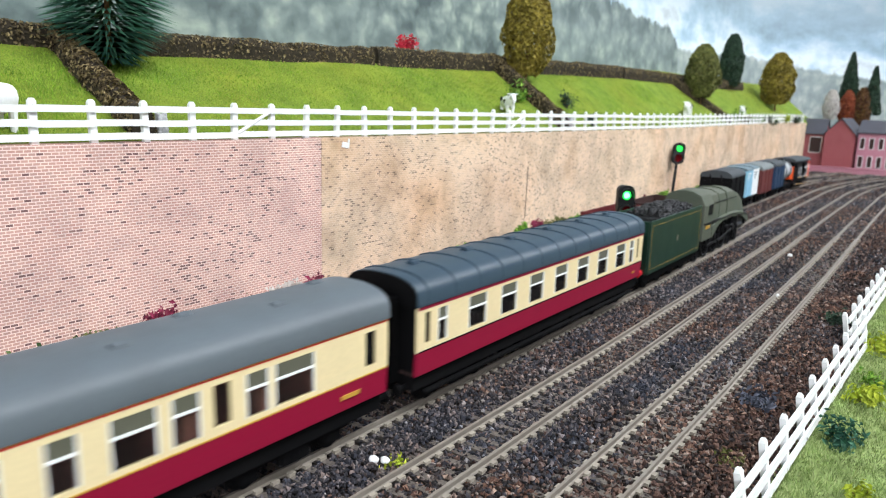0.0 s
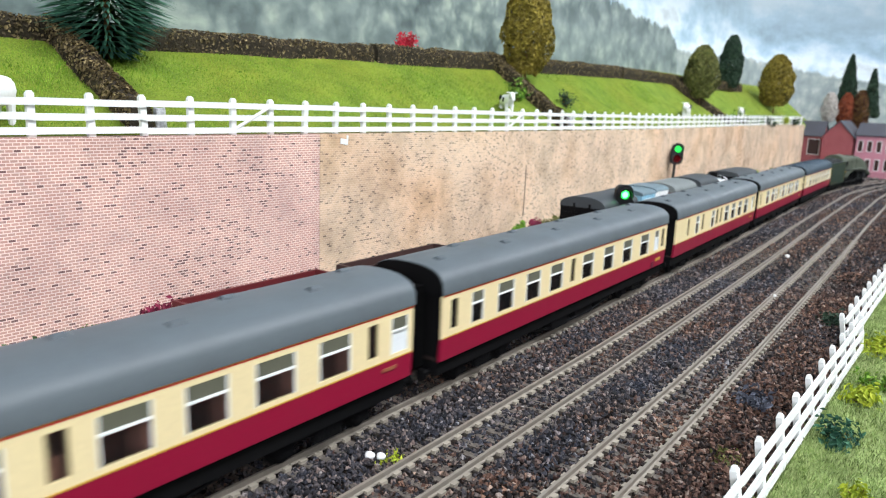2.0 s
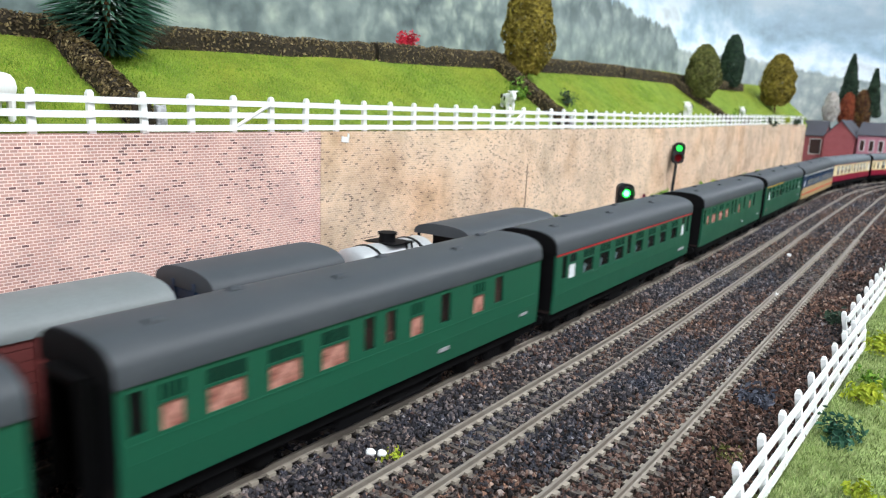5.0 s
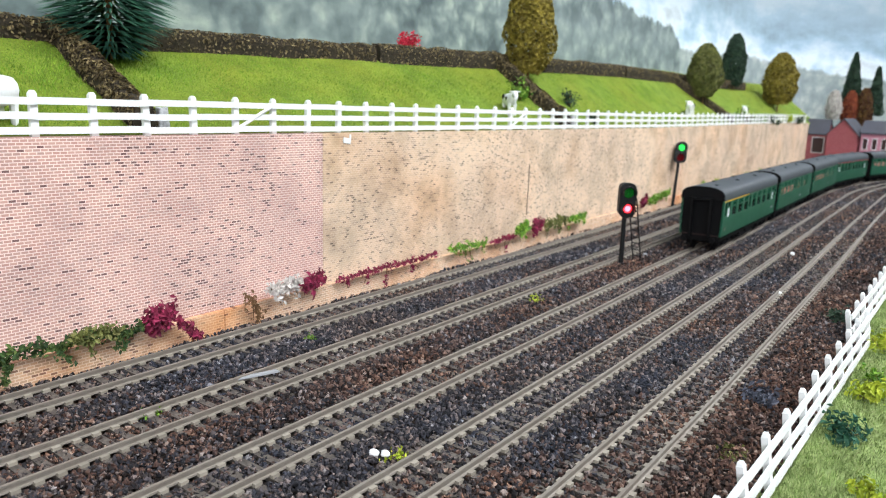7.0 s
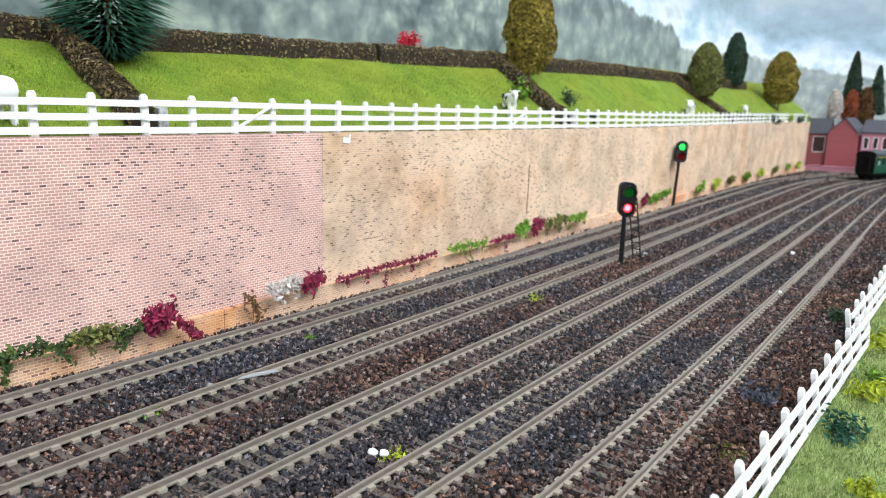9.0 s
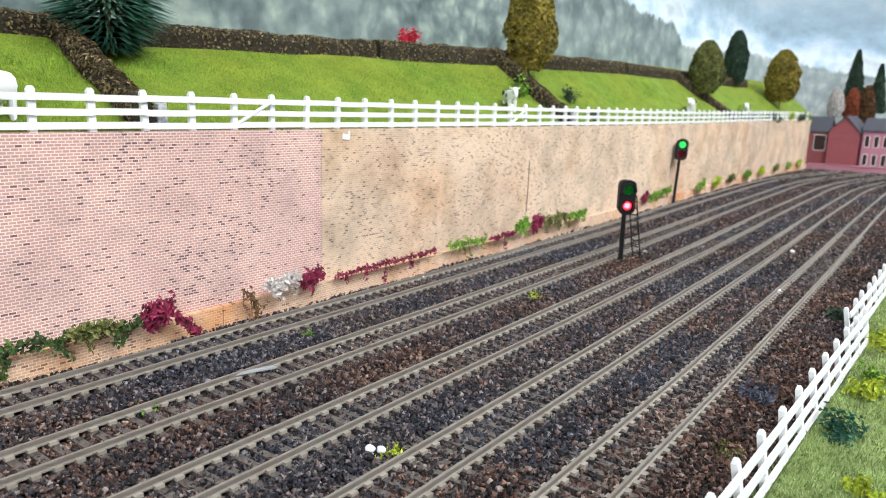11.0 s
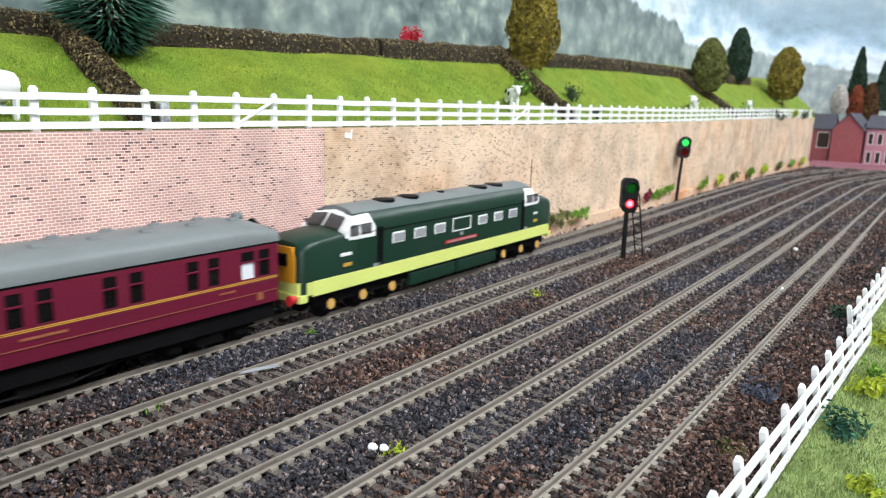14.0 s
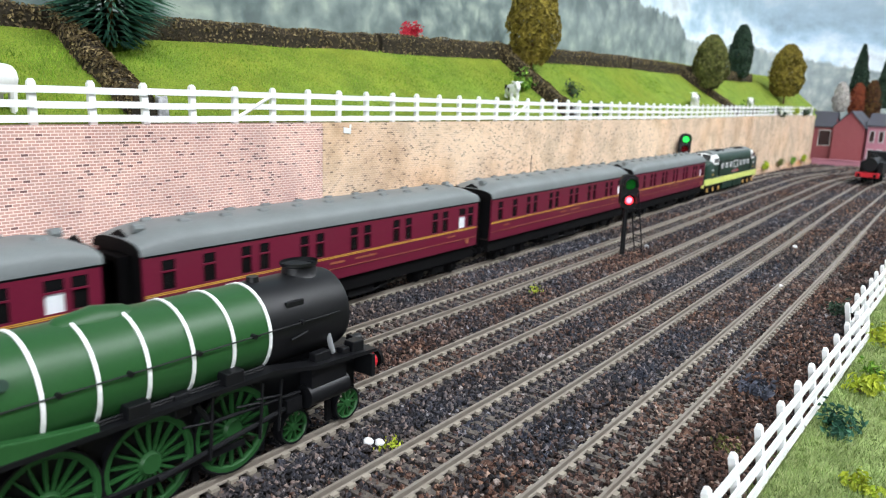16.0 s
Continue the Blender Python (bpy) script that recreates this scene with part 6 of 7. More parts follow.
            tube(bm, (-28, sy * 13.9, 36.5), (-22, sy * 14.3, 37.8), 0.4, None, 6)
            part("smokebox_handle", bm, M_SMOKEBOX, e)
            for x, a, b, z1 in ((0, 2.6, 2.2, 29.2), (-5, 1.6, 1.6, 28.0), (-15.5, 3.2, 1.6, 29.4), (-65, 2.4, 1.5, 31.4)):
                bm = bmesh.new()
                box(bm, x - a, x + a, sy * 12.8 - b, sy * 12.8 + b, 25, z1)
                part("plate_fitting", bm, M_SMOKEBOX, e, bevel=0.4)
            bm = bmesh.new()
            tube(bm, (2, sy * 9, 27.2), (6, sy * 9, 27.2), 2.1, None, 14)
            part("front_cover", bm, M_SMOKEBOX, e, smooth=True)
            for x, z1 in ((-33, 25), (-40, 26), (-57, 27)):
                bm = bmesh.new()
                tube(bm, (x, sy * 13.4, 9), (x + 1.5, sy * 13.4, z1), 0.5, None, 6)
                tube(bm, (x + 1.5, sy * 13.4, 20), (x - 8, sy * 13.4, 21.5), 0.4, None, 6)
                part("valve_link", bm, M_SMOKEBOX, e, "dark valve gear link")
    # running plate, frames, buffer beam
    for sy in (-1, 1):
        bm = bmesh.new()
        y0, y1 = sorted((sy * 11, sy * 16.6))
        loft(bm, [[(x, y0, z), (x, y1, z), (x, y1, z + 1.3), (x, y0, z + 1.3)] for x, z in ((7, 24.0), (-20, 25.5), (-36, 28.6), (-130 if streamlined else -150, 29.2))])
        part("running_plate", bm, M_SMOKEBOX, e)
        bm = bmesh.new()
        box(bm, -128, 5, sy * 7.4 - 0.6, sy * 7.4 + 0.6, 9, 26)
        part("frame_plate", bm, M_SMOKEBOX, e)
    bm = bmesh.new()
    box(bm, -130 if streamlined else -140, 6, -6.7, 6.7, 12, 26)
    part("frame_block", bm, M_SMOKEBOX, e)
    bm = bmesh.new()
    box(bm, 5.6, 7.2, -16, 16, 15, 23)
    part("buffer_beam", bm, M_SMOKEBOX if not streamlined else M_BLACK, e, bevel=0.3)
    for sy in (-1, 1):
        bm = bmesh.new()
        tube(bm, (7.2, sy * 11.5, 19), (12, sy * 11.5, 19), 1.6, 1.4, 12)
        tube(bm, (12, sy * 11.5, 19), (13.2, sy * 11.5, 19), 2.9, None, 16)
        part("buffer", bm, M_BLACK, e, smooth=True)
        bm = bmesh.new()
        tube(bm, (7.2, sy * 11.5, 19), (10.2, sy * 11.5, 19), 3.0, 2.8, 14)
        part("buffer_shank", bm, M_RED, e, "red buffer socket")
        bm = bmesh.new()
        tube(bm, (-22, sy * 12.6, 16.0), (-5, sy * 12.6, 16.0), 3.7, None, 18)
        box(bm, -21, -6, sy * 12.4 - 2.6, sy * 12.4 + 2.6, 16, 25)
        part("cylinder", bm, M_SMOKEBOX, e, "black cylinder block", True)
        bm = bmesh.new()
        tube(bm, (-9, sy * 12, 27), (-12, sy * 12, 36.5), 0.9, None, 10)
        part("steam_pipe", bm, M_GREY, e, "bare metal outside pipe", True)
        if not streamlined:
            bm = bmesh.new()
            loft(bm, [[(x, sy * 13.4, z0), (x, sy * 16.2, z0), (x, sy * 16.2, z1), (x, sy * 13.4, z1)] for x, z0, z1 in ((-118, 29, 36), (-97, 29, 33), (-88, 29, 32))])
            part("splasher", bm, green, e, bevel=0.4)
            for x in (-50, -78):
                bm = bmesh.new()
                box(bm, x - 3, x + 3, sy * 14 - 2.2, sy * 14 + 2.2, 29, 33.5)
                part("lubricator", bm, M_SMOKEBOX, e, bevel=0.3)
    # wheels
    spin = []
    for x, r, n, cen in ((0, 5.6, 10, 5.6), (-23.5, 5.6, 10, 5.6), (-46.5, 13.2, 18, 13.2), (-72.3, 13.2, 18, 13.2), (-98, 13.2, 18, 13.2), (-124, 7, 12, 7)):
        for sy in (-1, 1):
            wheel = part("wheel", spoked_wheel(r, n, 2.2, 0.16 * r), M_BLACK if streamlined else M_LOCO_GREEN, e, "black spoked wheel" if streamlined else "green spoked wheel", True, at=pose(x / 1000, sy * 0.0088, cen / 1000))
            bm = bmesh.new()
            rows_ = []
            for i in range(33):
                a = 6.28319 * i / 32
                rows_.append([(math.cos(a) * q, y, math.sin(a) * q) for q, y in ((r - 0.5, -1.2), (r + 0.1, -1.2), (r + 0.1, 1.25), (r + 0.9, 1.25), (r + 0.9, 1.9), (r - 0.5, 1.9))])
            loft(bm, rows_, 0, False)
            part("tyre", bm, M_SMOKEBOX, wheel, "black tyre", True, at=pose(0, 0, 0, 0, 0, 0 if sy < 0 else 180))
            spin.append((wheel, x / 1000, sy * 0.0088, cen / 1000, (r + 0.1) / 1000))
    for sy in (-1, 1):
        bm = bmesh.new()
        box(bm, -100, -44, sy * 11.4 - 0.5, sy * 11.4 + 0.5, 8.2, 10.2)
        part("coupling_rod", bm, M_SMOKEBOX, e, "dark coupling rod", bevel=0.3)
        bm = bmesh.new()
        tube(bm, (-72, sy * 12.4, 9.4), (-24, sy * 12.8, 15.5), 0.8, 0.8, 8)
        box(bm, -30, -24, sy * 12.8 - 1.2, sy * 12.8 + 1.2, 13.5, 17.5)
        tube(bm, (-24, sy * 12.8, 18.5), (-56, sy * 12.8, 19.5), 0.6, None, 8)
        tube(bm, (-56, sy * 12.8, 19.5), (-60, sy * 12.2, 26), 0.9, None, 8)
        part("connecting_rod", bm, M_SMOKEBOX, e, "dark connecting rod")
        for x in (-8, -36, -59, -85):
            bm = bmesh.new()
            box(bm, x - 1, x + 1, sy * 8.6 - 0.7, sy * 8.6 + 0.7, 2, 10)
            part("brake_hanger", bm, M_BLACK, e)
    return e, spin


EXPRESS_TENDER = tender()
rake(EXPRESS_TENDER, 108, 532)
EXPRESS_ENGINE, _spin = steam_engine(True)
GREEN_ENGINE, GREEN_WHEELS = steam_engine(False)


# ---------- diesel and the maroon coaches ----------
def diesel():
    e = thing("diesel_locomotive", "dark green diesel locomotive with a lime band", "locomotive")
    H = 16.4
    # x = 0 at the front, body runs back to -262
    def section(x, z1, w, top):
        return [(x, -w, 14), (x, -w, z1), (x, -w * 0.92, z1 + (top - z1) * 0.45), (x, -w * 0.55, top - 0.6), (x, 0, top), (x, w * 0.55, top - 0.6), (x, w * 0.92, z1 + (top - z1) * 0.45), (x, w, z1), (x, w, 14)]
    bm = bmesh.new()
    loft(bm, [section(x, z1, w, t) for x, z1, w, t in ((-2, 33, 12.5, 38), (-3.5, 36, 14.5, 41), (-9, 38.5, 15.9, 43), (-20, 39.5, 16.2, 44.2), (-33, 40, H, 44.8))])
    part("nose", bm, M_DARK_GREEN, e, "bulbous green nose", True)
    bm = bmesh.new()
    loft(bm, [section(x, z1, w, t) for x, z1, w, t in ((-256, 33, 12.5, 38), (-254.5, 36, 14.5, 41), (-249.5, 38.5, 15.9, 43), (-236, 39.5, 16.2, 44.2), (-219, 40, H, 44.8))])
    part("nose", bm, M_DARK_GREEN, e, "bulbous green nose", True)
    bm = bmesh.new()
    prism(bm, [(-H, 14), (-H, 41.5), (-H * 0.95, 46.5), (-H * 0.86, 49.3), (-H * 0.74, 51.2), (H * 0.74, 51.2), (H * 0.86, 49.3), (H * 0.95, 46.5), (H, 41.5), (H, 14)], -219, -33)
    part("body", bm, M_DARK_GREEN, e, smooth=True)
    bm = bmesh.new()
    prism(bm, [(-H * 0.75, 51.0), (-H * 0.5, 53.2), (0, 54.6), (H * 0.5, 53.2), (H * 0.75, 51.0)], -218, -34)
    part("roof", bm, M_ROOF_PALE, e, "grey roof", True)
    for x in (-66, -86, -128, -160, -182):
        bm = bmesh.new()
        tube(bm, (x, -2, 53.0), (x, -2, 54.75), 2.5 if x == -128 else 6.4, None, 20)
        part("roof_fan", bm, M_BLACK, e, "black roof fan")
    for sx, x in ((1, -33), (-1, -219)):
        bm = bmesh.new()
        loft(bm, [[(x + sx * dx, -w, z0), (x + sx * dx, -w * 1.0, 44), (x + sx * dx * 0.8, -w * 0.86, z1 - 2.2), (x + sx * dx * 0.6, 0, z1), (x + sx * dx * 0.8, w * 0.86, z1 - 2.2), (x + sx * dx, w * 1.0, 44), (x + sx * dx, w, z0)] for dx, w, z0, z1 in ((-14, H + 0.3, 38.6, 52.6), (0, H + 0.3, 38.6, 52.2), (8, H - 0.2, 38.8, 46.5))])
        part("cab_surround", bm, M_WHITE, e, "white cab window surround", True)
        for sy in (-1, 1):
            for xa, xb in ((-11, -2.4), (-1.2, 5)):
                bm = bmesh.new()
                y0, y1 = sorted((sy * (H - 0.4), sy * (H + 0.6)))
                lo, hi = sorted((x + sx * xa, x + sx * xb))
                box(bm, lo, hi, y0, y1, 40.4, 46.2)
                part("cab_window", bm, M_GLASS_DARK, e, bevel=0.4)
        for sy in (-1, 1):
            bm = bmesh.new()
            a, b = sorted((x + sx * 3.8, x + sx * 10.2))
            loft(bm, [[(x + sx * 8.6, sy * 1.2, 44.4), (x + sx * 8.8, sy * 11.5, 43.6), (x + sx * 3.4, sy * 11.2, 49.4), (x + sx * 3.0, sy * 1.2, 50.6)], [(x + sx * 9.2, sy * 1.2, 45.0), (x + sx * 9.4, sy * 11.5, 44.2), (x + sx * 4.0, sy * 11.2, 50.0), (x + sx * 3.6, sy * 1.2, 51.2)]])
            part("windscreen", bm, M_GLASS_DARK, e)
        # yellow warning panel on the nose end
        xe = -2 if sx > 0 else -256
        bm = bmesh.new()
        lo, hi = sorted((xe + sx * 0.9, xe - sx * 3.5))
        prism(bm, [(-10.5, 21), (-11, 33), (-9, 38.5), (9, 38.5), (11, 33), (10.5, 21)], lo, hi)
        part("warning_panel", bm, M_AMBER, e, "amber warning panel")
        bm = bmesh.new()
        lo, hi = sorted((xe + sx * 1.4, xe + sx * 0.2))
        box(bm, lo, hi, -6, 6, 29, 35)
        part("headcode_panel", bm, M_BLACK, e, "black headcode panel")
        bm = bmesh.new()
        lo, hi = sorted((xe + sx * 1.2, xe - sx * 4))
        box(bm, lo, hi, -15.2, 15.2, 11.5, 15.5)
        part("buffer_beam", bm, M_LIME, e, bevel=0.4)
        for sy in (-1, 1):
            bm = bmesh.new()
            tube(bm, (xe, sy * 11.5, 13.4), (xe + sx * 5, sy * 11.5, 13.4), 1.6, 2.6, 14)
            part("buffer", bm, M_RED, e, "red buffer")
    bm = bmesh.new()
    for sy in (-1, 1):
        y0, y1 = sorted((sy * (H - 0.5), sy * (H + 0.35)))
        box(bm, -250, -8, y0, y1, 14.4, 21.8)
    for sx, xe in ((1, -2), (-1, -256)):
        lo = [(xe + sx * 0.5, -13, z) for z in (15.2, 21.4)]
        loft(bm, [[(xe - sx * 6, sy_ * (H + 0.3), z) if k else (xe + sx * 0.6, sy_ * 12.6, z) for k, z in ((0, 15.2), (0, 21.4), (1, 21.4), (1, 15.2))] for sy_ in (-1, -0.96)])
        loft(bm, [[(xe - sx * 6, sy_ * (H + 0.3), z) if k else (xe + sx * 0.6, sy_ * 12.6, z) for k, z in ((0, 15.2), (0, 21.4), (1, 21.4), (1, 15.2))] for sy_ in (1, 0.96)])
        a, b = sorted((xe + sx * 0.6, xe - sx * 2))
        box(bm, a, b, -12.7, 12.7, 15.2, 21.2)
    part("lime_band", bm, M_LIME, e, "pale lime side band")
    for x in (-62, -81, -100.3, -147, -166.3, -185.4):
        for sy in (-1, 1):
            bm = bmesh.new()
            y0, y1 = sorted((sy * (H - 0.3), sy * (H + 0.35)))
            box(bm, x - 5.3, x + 5.3, y0, y1, 32.4, 38.4)
            w = part("side_window", bm, M_WHITE, e, "white framed engine-room window", bevel=0.3)
            bm = bmesh.new()
            y0, y1 = sorted((sy * (H + 0.1), sy * (H + 0.5)))
            box(bm, x - 4.5, x + 4.5, y0, y1, 33.1, 37.7)
            part("pane", bm, M_GREY, w)
    for sy in (-1, 1):
        bm = bmesh.new()
        y0, y1 = sorted((sy * (H - 0.3), sy * (H + 0.3)))
        for a, b, c, d in ((-134, -114, 39.2, 39.8), (-134, -114, 31.4, 32.0), (-134, -133.3, 31.4, 39.8), (-114.7, -114, 31.4, 39.8)):
            box(bm, a, b, y0, y1, c, d)
        part("boiler_grille", bm, M_WHITE, e, "white outlined side grille")
        bm = bmesh.new()
        box(bm, -140.7, -107, y0, y1, 24.8, 26.8)
        plate = part("nameplate", bm, M_RED, e, "red nameplate")
        bm = bmesh.new()
        ya, yb = sorted((sy * (H + 0.25), sy * (H + 0.5)))
        box(bm, -138.5, -109, ya, yb, 25.4, 26.2)
        part("lettering_bar", bm, M_GREY, plate)
        for a, b, c, d, mat in ((-33, -27, 31.2, 32.8, M_WHITE), (-32, -27, 25.6, 27.4, M_GOLD), (-46, -41, 21.0, 23.6, M_GREY), (-231, -223, 31.2, 32.8, M_WHITE), (-229, -223, 25.6, 27.4, M_GOLD), (-206, -200, 21.0, 23.6, M_GREY), (-125.5, -122.5, 28.4, 30.6, M_GREY)):
            bm = bmesh.new()
            box(bm, a, b, y0, y1, c, d)
            part("marking", bm, mat, e, "small painted marking")
        # black panels paint the shade of the door recesses; nothing is sunk in
        for a, b in ((-203, -198.6), (-50, -46)):
            bm = bmesh.new()
            box(bm, a, b, y0, y1, 22, 43)
            part("cab_door", bm, M_BLACK, e, "cab door with its recess shade painted black")
        bm = bmesh.new()
        box(bm, -217, -35, y0, y1, 41.0, 41.5)
        part("gutter_strip", bm, M_BLACK, e)
        for a, b in ((-126, -80.4), (-172.6, -128)):
            bm = bmesh.new()
            ya, yb = sorted((sy * 11, sy * 15.5))
            box(bm, a, b, ya, yb, 4.6, 12.5)
            part("fuel_tank", bm, M_DARK_GREEN, e, "dark green underslung tank", bevel=0.8)
    for cx in (-44.6, -211.7):
        bm = bmesh.new()
        for dx in (-24, 0, 24):
            wheelset(bm, cx + dx, 7.0)
        for sy in (-1, 1):
            box(bm, cx - 33, cx + 33, sy * 12.2 - 1, sy * 12.2 + 1, 7.5, 12.5)
            for dx in (-24, 0, 24):
                box(bm, cx + dx - 4.2, cx + dx + 4.2, sy * 12.6 - 1.4, sy * 12.6 + 1.4, 4.4, 10.5)
        bog = part("bogie", bm, M_BLACK, e)
        for dx in (-24, 0, 24):
            for sy in (-1, 1):
                bm = bmesh.new()
                tube(bm, (cx + dx, sy * 14, 7.4), (cx + dx, sy * 14.7, 7.4), 2.7, None, 16)
                cap = part("axle_box", bm, M_OCHRE, bog, "ochre axle-box cover")
    bm = bmesh.new()
    box(bm, -246, -12, -13, 13, 9, 14)
    part("underframe", bm, M_BLACK, e)
    return e


DIESEL = diesel()
SLEEPERS = []
first = coach(230, M_MAROON, M_MAROON, M_ROOF_PALE, W_SLEEP, G_SLEEP, "maroon sleeping coach with a pale grey roof", waist=27.6, gutter=45.6, top=54.8, sill=(29.8, 42.0), base=16.6, lining=None,
              bands=[(28.0, 28.4, M_GOLD), (28.65, 29.05, M_GOLD), (22.3, 22.5, M_FAINT), (43.9, 45.4, M_BLACK)], frame_mat=M_MAROON,
              vents=22, roof_end=16, marks=[(96, 112, 25.0, 26.0, M_FAINT), (120, 130, 25.0, 26.0, M_FAINT), (24, 32, 25.2, 26.0, M_FAINT), (206, 214, 25.2, 26.0, M_FAINT), (9, 12, 19, 22, M_FAINT)])
SLEEPERS.append(first)
for _ in range(3):
    SLEEPERS.append(copy_thing(first, pose(0, 0, 0)))


# ---------- goods wagons ----------
def wagon_base(w, L):
    bm = bmesh.new()
    h = L / 2
    for x in (-h * 0.55, h * 0.55):
        wheelset(bm, x, 6.2)
        for sy in (-1, 1):
            box(bm, x - 2.6, x + 2.6, sy * 11.6 - 1.2, sy * 11.6 + 1.2, 3.6, 10)
    for sy in (-1, 1):
        box(bm, -h, h, sy * 12 - 1, sy * 12 + 1, 9.6, 12.6)
        tube(bm, (-h * 0.5, sy * 13.4, 5.2), (h * 0.6, sy * 13.4, 6.0), 0.5, None, 6)
    box(bm, -h, h, -13, 13, 11, 12.6)
    part("underframe", bm, M_BLACK, w)
    for sx in (-1, 1):
        for sy in (-1, 1):
            bm = bmesh.new()
            tube(bm, (sx * h, sy * 11, 12), (sx * (h + 5), sy * 11, 12), 1.1, 1.0, 10)
            tube(bm, (sx * (h + 4.4), sy * 11, 12), (sx * (h + 5.6), sy * 11, 12), 2.4, None, 14)
            part("buffer", bm, M_BLACK, w)


def van(L, body, roof, label, half=16.5, side=43.6, top=50.6, lettering=None):
    w = thing("goods_van", label, "goods van", G_GOODS)
    h = L / 2
    bm = bmesh.new()
    prism(bm, [(-half, 12.6), (-half, side), (-half * 0.6, top - 2.5), (0, top - 1), (half * 0.6, top - 2.5), (half, side), (half, 12.6)], -h, h)
    part("body", bm, body, w)
    for sy in (-1, 1):
        for i in range(9):
            bm = bmesh.new()
            z = 13.2 + i * 3.4
            y0, y1 = sorted((sy * half, sy * (half + 0.35)))
            box(bm, -h + 0.4, h - 0.4, y0, y1, z, z + 3.05)
            part("plank", bm, body, w)
        for x in (-h + 1, -h * 0.32, h * 0.32, h - 1):
            bm = bmesh.new()
            y0, y1 = sorted((sy * half, sy * (half + 0.9)))
            box(bm, x - 0.6, x + 0.6, y0, y1, 12.8, side - 0.4)
            part("strap", bm, body, w)
        if lettering:
            bm = bmesh.new()
            y0, y1 = sorted((sy * half, sy * (half + 0.6)))
            for k, (a, b, c, d) in enumerate(((-h * 0.8, -h * 0.1, 33, 35), (-h * 0.8, -h * 0.3, 29, 30.6), (h * 0.1, h * 0.7, 33, 34))):
                box(bm, a, b, y0, y1, c, d)
            part("lettering_bar", bm, lettering, w)
    for sx in (-1, 1):
        for i in range(8):
            bm = bmesh.new()
            z = 14 + i * 3.6
            x0, x1 = sorted((sx * h, sx * (h + 0.4)))
            box(bm, x0, x1, -half + 0.4, half - 0.4, z, z + 2.9)
            part("plank", bm, body, w)
        for y in (-6, 6):
            bm = bmesh.new()
            x0, x1 = sorted((sx * h, sx * (h + 1.1)))
            box(bm, x0, x1, y - 0.8, y + 0.8, 12.8, top - 5)
            part("strap", bm, body, w)
    bm = bmesh.new()
    prism(bm, roof_profile(half + 0.9, side, top, 14, 0.9), -h - 0.9, h + 0.9)
    part("roof", bm, roof, w, smooth=True)
    wagon_base(w, L)
    return w


def open_wagon(L, body, label, side=36.8, load=None):
    w = thing("open_wagon", label, "open wagon", G_GOODS)
    h = L / 2
    half = 16.0
    for sy in (-1, 1):
        for i in range(6):
            bm = bmesh.new()
            z = 12.8 + i * (side - 12.8) / 6
            y0, y1 = sorted((sy * half, sy * (half - 1.3)))
            box(bm, -h, h, y0, y1, z, z + (side - 12.8) / 6 - 0.25)
            part("plank", bm, body, w)
        for x in (-h * 0.9, -h * 0.3, h * 0.3, h * 0.9):
            bm = bmesh.new()
            y0, y1 = sorted((sy * half, sy * (half + 0.7)))
            box(bm, x - 0.7, x + 0.7, y0, y1, 12.6, side)
            part("strap", bm, M_BLACK, w)
    for sx in (-1, 1):
        bm = bmesh.new()
        x0, x1 = sorted((sx * h, sx * (h - 1.3)))
        box(bm, x0, x1, -half + 1.3, half - 1.3, 12.8, side)
        part("end_board", bm, body, w)
    bm = bmesh.new()
    box(bm, -h + 1.3, h - 1.3, -half + 1.3, half - 1.3, 12.7, 14)
    part("floor_board", bm, M_INSIDE, w)
    wagon_base(w, L)
    return w


def tank_wagon(L, label):
    w = thing("tank_wagon", label, "tank wagon", G_GOODS)
    h = L / 2
    bm = bmesh.new()
    loft(bm, [circle_ring(x, r, 31, 28) for x, r in ((-h + 3, 8), (-h + 4.5, 13.2), (-h + 6, 14.4), (h - 6, 14.4), (h - 4.5, 13.2), (h - 3, 8))])
    part("tank", bm, M_SILVER, w, "silver tank barrel", True)
    bm = bmesh.new()
    tube(bm, (0, 0, 44), (0, 0, 49), 4.2, 3.8, 18)
    tube(bm, (0, 0, 49), (0, 0, 50), 4.6, None, 18)
    part("filler_dome", bm, M_BLACK, w)
    for x in (-h * 0.5, h * 0.5):
        bm = bmesh.new()
        hoop(bm, x - 0.8, x + 0.8, 0, 31, 14.5, 0.4)
        part("tank_strap", bm, M_BLACK, w)
    bm = bmesh.new()
    box(bm, -h * 0.5, h * 0.5, -9, 9, 12.6, 18)
    part("cradle", bm, M_BLACK, w)
    bm = bmesh.new()
    for sy in (-1, 1):
        tube(bm, (4, sy * 15, 14), (4, sy * 8, 46), 0.5, None, 6)
        tube(bm, (8, sy * 15, 14), (8, sy * 8, 46), 0.5, None, 6)
    box(bm, -6, 9, -9, 9, 45, 45.6)
    part("ladder", bm, M_BLACK, w)
    wagon_base(w, L)
    return w


